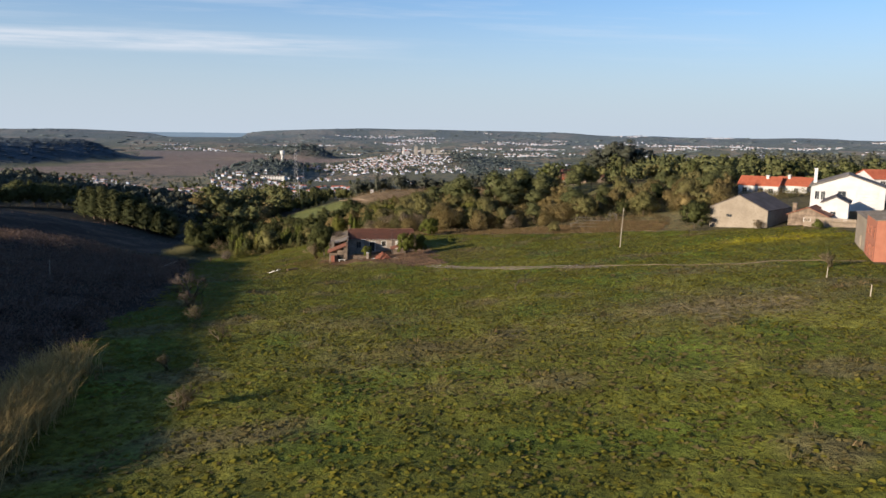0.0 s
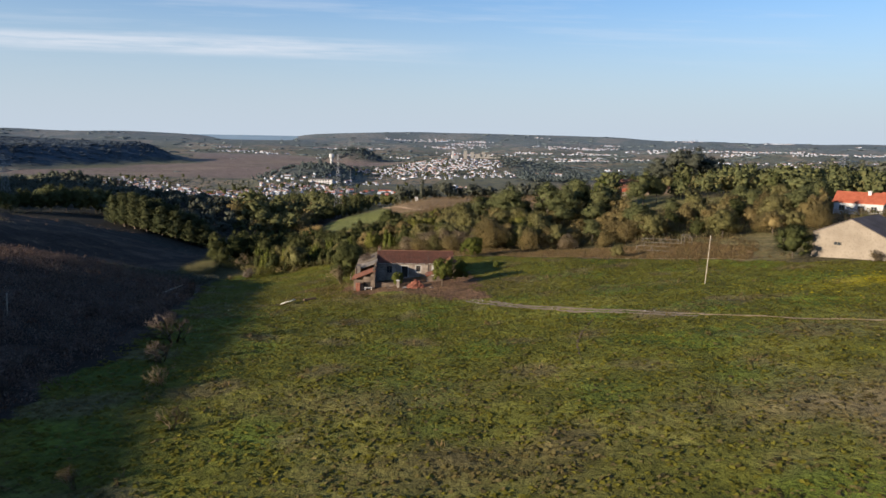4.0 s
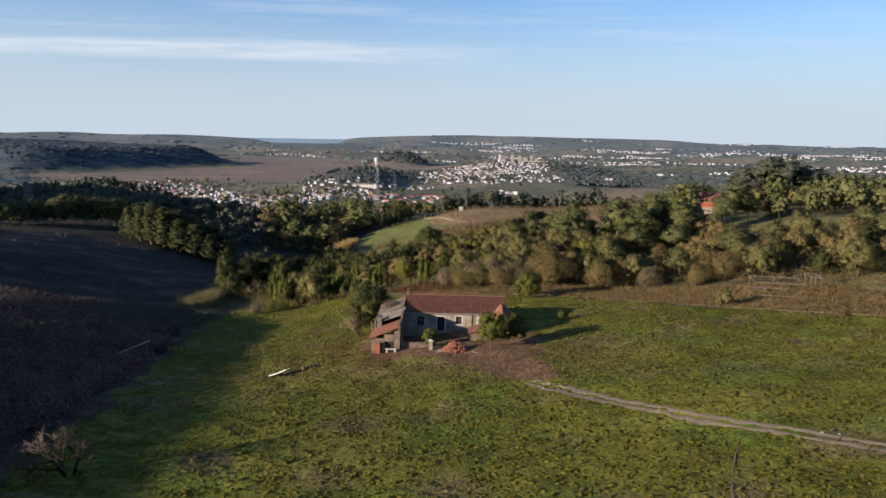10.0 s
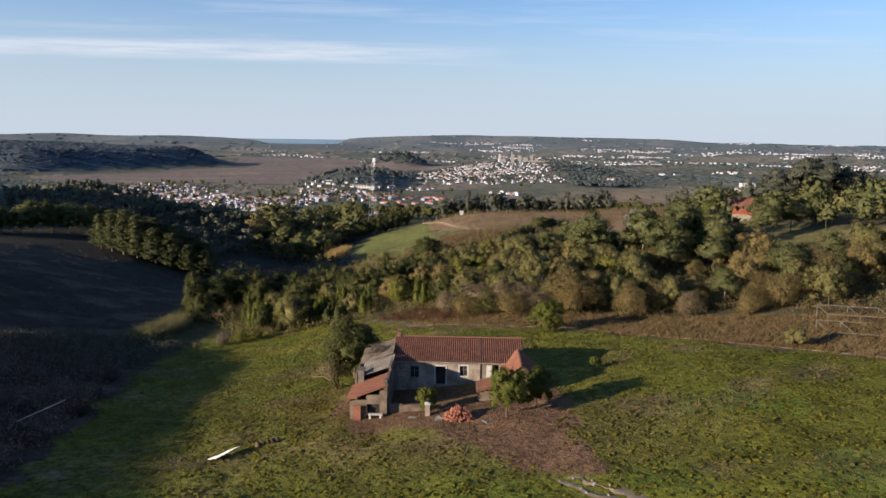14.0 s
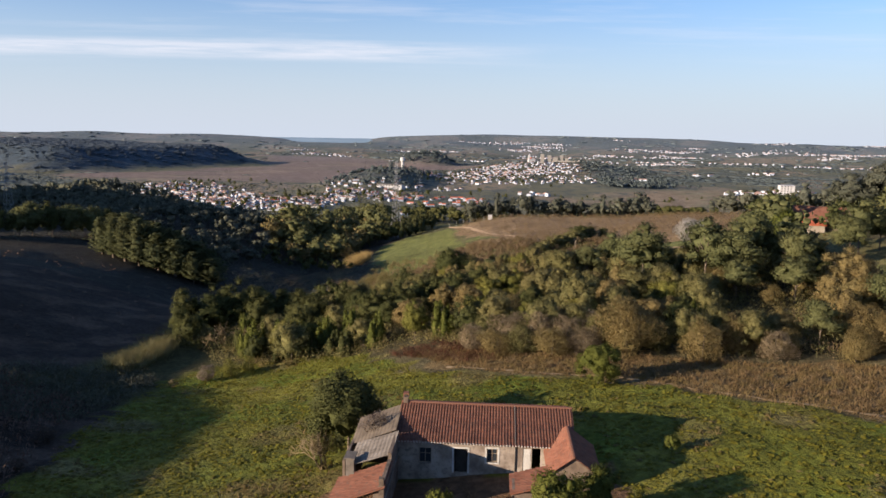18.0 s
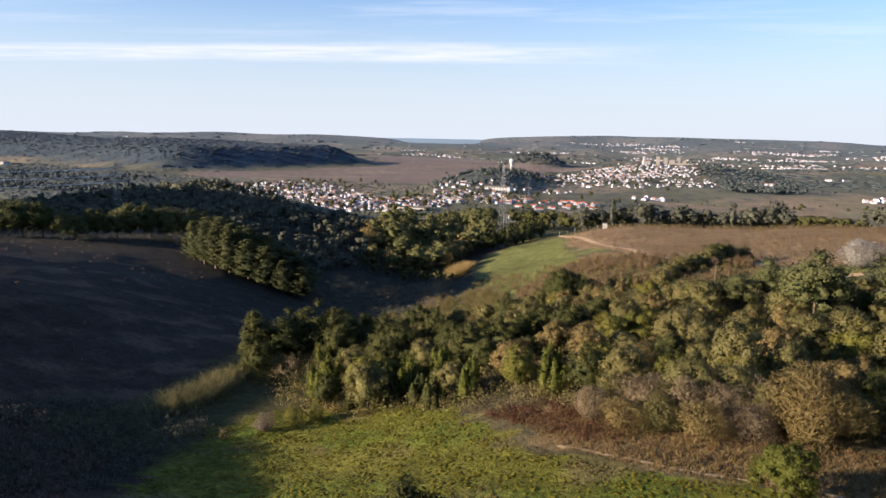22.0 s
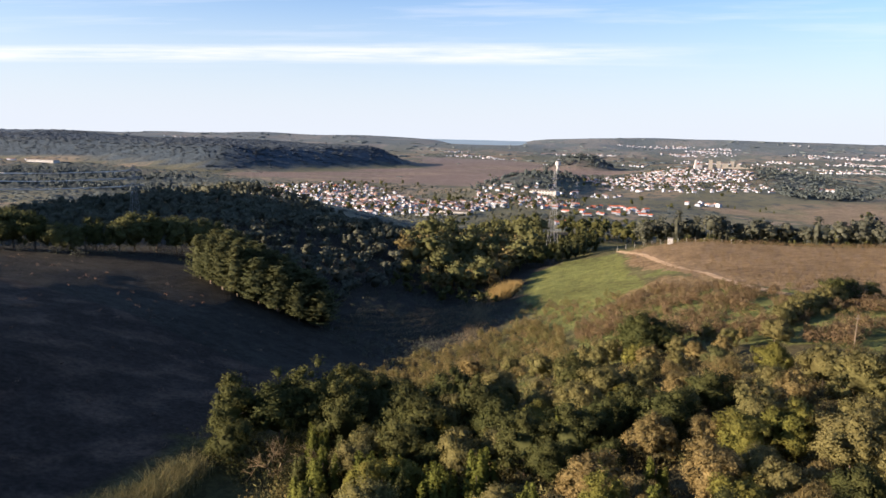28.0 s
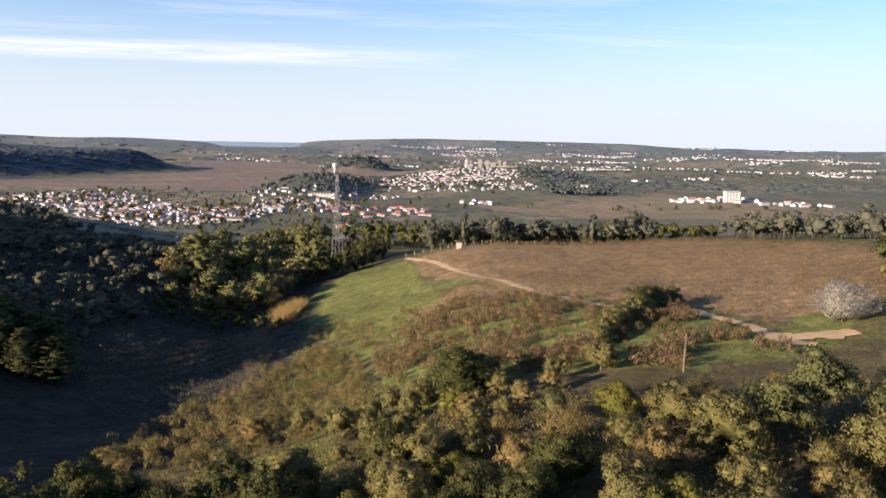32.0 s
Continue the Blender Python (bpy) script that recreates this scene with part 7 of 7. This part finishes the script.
for x, y in near_town + red_roofs:
    mats = TOWN_MESH[0 if (x, y) in red_roofs else town_rng.choice(3, p=[0.16, 0.62, 0.22])]
    S, R, W = mats[town_rng.randint(4)]
    hs = thing("town_house", x, y, hz(x, y), town_rng.choice([0, 90, 20, -25]) + town_rng.normal() * 8, "whitewashed town house with a pitched roof", "house", "houses of the town in the valley")
    hs.scale = (0.58, 0.58, 0.54)
    part("wall", S, None, hs)
    part("roof", R, None, hs)
    part("windows", W, None, hs, kind="stuff")


def town_stuff(name, spots, label, seed, scale=1.0):
    """Houses too far to tell apart: walls in one mesh, roofs in another."""
    rng = np.random.RandomState(seed)
    walls, roofs = Shape(), Shape()
    S_ = np.array(spots)
    Z = height(S_[:, 0], S_[:, 1])
    for (x, y), z in zip(S_, Z):
        S, R, _ = TOWN[rng.randint(4)]
        m = pose(x, y, float(z), 0, 0, rng.uniform(0, 180)) @ Matrix.Diagonal((scale * rng.uniform(0.8, 1.6), scale, scale * rng.uniform(0.8, 1.2), 1))
        walls.add(S.v, S.f, m)
        roofs.add(R.v, R.f, m)
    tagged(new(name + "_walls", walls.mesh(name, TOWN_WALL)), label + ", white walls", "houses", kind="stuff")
    tagged(new(name + "_roofs", roofs.mesh(name, FADED)), label + ", clay roofs", "houses", kind="stuff")


castle_town = town_spots(70, 2010, 150, 130, 230, 5, 11) + town_spots(-60, 1860, 150, 130, 150, 6, 12) + town_spots(10, 1640, 130, 70, 36, 7, 18) + town_spots(165, 1760, 60, 130, 30, 17, 16)
town_stuff("castle_town", castle_town, "whitewashed houses below the castle hill", 8, 0.54)
town_stuff("town_edge", town_spots(-330, 1090, 115, 85, 150, 41, 8) + town_spots(-560, 1290, 100, 130, 120, 42, 9) + town_spots(-200, 1210, 85, 95, 90, 43, 8) + town_spots(-430, 1180, 90, 70, 90, 44, 8) + town_spots(-240, 1320, 60, 90, 22, 31, 18) + town_spots(-130, 1420, 80, 70, 18, 32, 18), "crowded white houses at the town's edge", 14, 0.50)
town_stuff("village", town_spots(480, 1440, 90, 40, 26, 10, 17) + town_spots(590, 1380, 60, 25, 14, 11, 17) + town_spots(70, 1330, 40, 20, 6, 18, 20) + town_spots(300, 1790, 40, 20, 6, 19, 18), "scattered white houses on the plain", 12, 0.8)
far_spots = []
for cx, cy, rx, ry, n_ in ((1180, 3560, 190, 30, 40), (1520, 3430, 230, 40, 70), (1900, 3240, 240, 40, 80), (-760, 3150, 90, 30, 26), (-620, 3080, 60, 25, 16), (-900, 3420, 70, 20, 10),
                           (-330, 3500, 160, 20, 22), (250, 3250, 150, 25, 26), (620, 3350, 170, 25, 26), (560, 2750, 120, 20, 16), (900, 3000, 130, 25, 26), (1000, 2500, 110, 25, 18),
                           (760, 2250, 60, 25, 10), (520, 2050, 40, 20, 6), (1350, 2750, 120, 30, 20), (150, 3750, 200, 25, 22), (800, 3800, 220, 30, 34), (-1750, 1780, 130, 20, 16), (1250, 2050, 60, 25, 8), (-2400, 3500, 120, 20, 8)):
    far_spots += town_spots(cx, cy, rx * 1.15, ry * 1.8, int(n_ * 0.9), int(abs(cx) + cy), 11)
# hamlets scattered over the plain
plain_rng = np.random.RandomState(88)
for k in range(56):
    cy = plain_rng.uniform(2350, 4500)
    cx = cy * plain_rng.uniform(-0.15, 0.85)
    if not inside(np.array([cx]), np.array([cy]), MARSH)[0] and not inside(np.array([cx]), np.array([cy]), BROWN_FIELDS)[0] and ridge(np.array([cx]), np.array([cy]))[0] == 0 and math.hypot(cx - 100, cy - 2100) > 480:
        far_spots += town_spots(cx, cy, plain_rng.uniform(25, 130), plain_rng.uniform(12, 60), plain_rng.randint(4, 22), 300 + k, 14)
town_stuff("far_town", far_spots, "distant white buildings on the plain", 13, 0.66)

stuff_trees("town_trees", field_spots([(-700, 1180), (-560, 1120), (-430, 1060), (-330, 960), (-130, 960), (-70, 1180), (-140, 1340), (-420, 1420), (-680, 1420)], 700, 45), ("dark", "round"), 3.0, 6.5, LEAF_WOOD, "dark garden trees among the houses of the town", 46, 0.006, False)
stuff_trees("town_trees", field_spots([(-220, 1700), (60, 1560), (240, 1640), (270, 2050), (0, 2160), (-210, 1980)], 420, 47), ("dark", "round"), 3.0, 6.5, LEAF_WOOD, "dark garden trees among the houses below the castle", 48, 0.006, False)

# castle on its hill
cz = hz(150, 2170)
castle = thing("castle", 160, 2180, cz - 2, 0, "medieval stone castle with square towers on the hill", "castle")
castle.scale = (0.8, 0.8, 0.72)
part("curtain_wall", Shape().box(-70, -4, 0, 95, -1, 9).box(-70, -4, 0, -67, 40, 9).box(92, -4, 0, 95, 40, 8), STONE, castle)
for x, y, w, h in ((-52, -90, 11, 34), (-22, 0, 12, 27), (-2, 6, 18, 20), (20, 8, 10, 28), (38, 2, 10, 17), (62, 0, 9, 14)):
    tw = part("tower", Shape().box(x - w / 2, y - w / 2, 0, x + w / 2, y + w / 2, h), STONE, castle)
    for k in range(4):
        part("merlon", Shape().box(x - w / 2 + k * w / 3.6, y - w / 2, h, x - w / 2 + k * w / 3.6 + w / 7, y + w / 2, h + 1.6), STONE, tw)
ch_ = thing("church", 95, 2150, hz(95, 2150), 15, "white church with a square bell tower", "church")
part("nave", Shape().prism([(-7, -3), (7, -3), (7, 9), (0, 13), (-7, 9)], 0, 26), WHITE, ch_)
part("roof", Shape().slab([(0, -0.5, 13.3), (0, 26.5, 13.3), (-7.5, 26.5, 9), (-7.5, -0.5, 9)], 0.3).slab([(0, 26.5, 13.3), (0, -0.5, 13.3), (7.5, -0.5, 9), (7.5, 26.5, 9)], 0.3), TILE_RED, ch_)
part("bell_tower", Shape().box(-12, 0, -3, -7, 5, 19).add([(-12, 0, 19), (-7, 0, 19), (-7, 5, 19), (-12, 5, 19), (-9.5, 2.5, 24)], [(0, 1, 4), (1, 2, 4), (2, 3, 4), (3, 0, 4)]), WHITE, ch_)
wt = thing("water_tower", -212.5, 1740, hz(-212, 1740) - 1, 0, "pale concrete water tower above the town", "water tower")
part("shaft", Shape().tube((0, 0, 0), (0, 0, 18), 3.2, 3.0, 14), WHITE, wt)
part("tank", Shape().tube((0, 0, 18), (0, 0, 21), 3.2, 5.6, 14).tube((0, 0, 21), (0, 0, 28), 5.6, 5.6, 14).tube((0, 0, 28), (0, 0, 29.5), 5.6, 1.0, 14), WHITE, wt)
for x, y, w, d, h, lab in ((-250, 1040, 44, 12, 5, "long white warehouse roof in the town"), (500, 1420, 24, 14, 19, "tall white apartment block on the plain"), (-330, 1190, 60, 8, 4, "long white warehouse roof in the town"),
                           (-180, 1330, 44, 14, 7, "long white warehouse roof in the town"), (-1560, 1730, 90, 20, 8, "long white warehouse roof in the town")):
    bl = thing("block", x, y, hz(x, y) - 1, town_rng.uniform(-20, 20), lab, "building", "large white buildings")
    part("wall", Shape().box(-w / 2, -d / 2, -3, w / 2, d / 2, h), WHITE, bl)
    part("roof", Shape().slab([(-w / 2 - 0.5, -d / 2 - 0.5, h + 0.6), (w / 2 + 0.5, -d / 2 - 0.5, h + 0.6), (w / 2 + 0.5, d / 2 + 0.5, h + 1.2), (-w / 2 - 0.5, d / 2 + 0.5, h + 1.2)], 0.6), FIBRE if h < 10 else WHITE, bl)
    wn_ = Shape()
    for k in range(int(w / 5)):
        for z in range(1, int(h), 4):
            wn_.box(-w / 2 + 1.5 + k * 5, -d / 2 - 0.1, z, -w / 2 + 4 + k * 5, -d / 2 + 0.1, z + 1.8)
    part("windows", wn_, GLASS, bl, kind="stuff")

# woods of the plain: uneven clumps, thinning with distance
# Both far leaf colours carry blue that stands for distance haze.
FAR_LEAF = blended("plain_woods", (0.044, 0.058, 0.058), (0.064, 0.080, 0.078), 0.02, 0.95, fine=8, bump=0)
FAR_BLUE = blended("haze_blue_far_woods", (0.080, 0.104, 0.112), (0.105, 0.132, 0.140), 0.006, 0.95, fine=8, bump=0)


def far_woods(name, count, y0, y1, size, mat, label, seed, bias, up=0.7):
    rng = np.random.RandomState(seed)
    y = rng.uniform(y0, y1, count)
    x = rng.uniform(-1, 1, count) * (0.95 * y + 200)
    keep = (bias(x, y) > rng.rand(count)) & (np.hypot(x, y) < 4750)
    x, y = x[keep], y[keep]
    z = height(x, y)
    V0, Q0 = lump((0, 0, 0.45), (1.0, 1.0, 0.62), rng, 5, 2, 0.25)
    n = len(x)
    s = size * rng.uniform(0.5, 1.4, n)
    a = rng.uniform(0, 6.28, n)
    c, sn = np.cos(a), np.sin(a)
    W = V0[None] * np.stack([s * rng.uniform(1.2, 4.0, n), s, s * 0.55], 1)[:, None, :]
    V = np.stack([W[:, :, 0] * c[:, None] - W[:, :, 1] * sn[:, None] * 0.6 + x[:, None], W[:, :, 0] * sn[:, None] * 0.6 + W[:, :, 1] * c[:, None] + y[:, None], W[:, :, 2] + z[:, None] - 1], 2).reshape(-1, 3)
    Q = (Q0[None] + (np.arange(n) * len(V0))[:, None, None]).reshape(-1, 4)
    D = unit((V0 - V0.mean(0)) * (1, 1, 1.6))
    N = np.stack([D[:, 0][None] * c[:, None] - D[:, 1][None] * sn[:, None], D[:, 0][None] * sn[:, None] + D[:, 1][None] * c[:, None], np.repeat(D[None, :, 2], n, 0)], 2).reshape(-1, 3)
    me = fill(bpy.data.meshes.new(name), V, Q, unit(N + (0, 0, up)))
    me.materials.append(mat)
    return tagged(new(name, me), label, "woodland", kind="stuff")


def wood_bias(x, y):
    hills = sum(np.exp(-((x - cx) / sx) ** 4 - ((y - cy) / sy) ** 4) for cx, cy, sx, sy in WOODED) 
    p = (step(0.0, 0.5, ripple(x * 0.55, y * 1.5, 330, 61)) * 0.75 + 0.07) * (ridge(x, y) < 0.02)
    p = p * np.where(inside(x, y, MARSH), 0.01, 1.0) * np.where(inside(x, y, BROWN_FIELDS), 0.03, 1.0)
    town = (np.hypot((x - 40) / 210, (y - 1930) / 240) < 1) | (np.hypot((x + 300) / 200, (y - 1130) / 130) < 1)
    p = np.clip(np.where(town, 0.25, p) + hills, 0, 1)
    bay = (np.abs(x + 1230) < 420) & (y > 3950)
    return np.where(bay, 0, p)


far_woods("distant_woods", 42000, 640, 1900, 2.6, FAR_LEAF, "dark groves and hedges scattered over the plain", 71, wood_bias)
WEST_PLAIN = [(-1800, 1700), (-1250, 1790), (-800, 1490), (-640, 1390), (-660, 1000), (-900, 800), (-1500, 900)]
far_woods("distant_woods", 34000, 780, 1800, 3.4, FAR_LEAF, "dark woods covering the near side of the plain", 78, lambda x, y: inside(x, y, WEST_PLAIN) * (0.35 + 0.65 * step(-0.5, 0.1, ripple(x * 0.6, y * 1.6, 190, 63))))
far_woods("distant_woods", 30000, 1700, 3300, 4.5, FAR_LEAF, "dark groves on the low hills of the plain", 72, wood_bias)
far_woods("distant_woods", 3500, 2900, 4650, 9, FAR_BLUE, "woods on the farthest hills, tinted blue for haze", 73, wood_bias)
# Ridge leaves: shade and blue haze put into the colour.
RIDGE_LEAF = blended("shade_haze_ridge_woods", (0.042, 0.059, 0.076), (0.056, 0.075, 0.092), 0.02, 0.95, fine=8, bump=0)
far_woods("distant_woods", 26000, 1650, 2750, 4.0, RIDGE_LEAF, "woods and thickets on the long ridge, coloured for shade and haze", 77, lambda x, y: (ridge(x, y) > 0.04) * (0.95 - 0.45 * step(0.9, 1.0, ridge(x, y)) * step(-0.2, 0.5, ripple(x, y * 2, 200, 35))), 1.6)
wr_ = np.random.RandomState(74)
for cx, cy, sx, sy in WOODED[:4] + WOODED[5:7]:
    x_, y_ = cx + sx * wr_.uniform(-1, 1, 130), cy + sy * wr_.uniform(-1, 1, 130)
    stuff_trees("grove", np.c_[x_, y_], ("round", "dark"), 8, 12, FAR_LEAF, "dense dark grove on a hill of the plain", 75, 0.02, False)
for k_, (cx, cy, sx, sy, n_) in enumerate(((-330, 1090, 120, 110, 70), (-560, 1290, 110, 150, 60), (-190, 1200, 110, 120, 60), (-60, 1000, 120, 60, 60), (-20, 1800, 200, 220, 90), (330, 1280, 300, 60, 30))):
    x_, y_ = cx + sx * wr_.normal(size=n_) * 0.6, cy + sy * wr_.normal(size=n_) * 0.6
    stuff_trees("grove", np.c_[x_, y_], ("round", "upright", "dark"), 5, 10, LEAF_DARK, "dark garden trees between the town's houses", 76 + k_, 0.02, False)
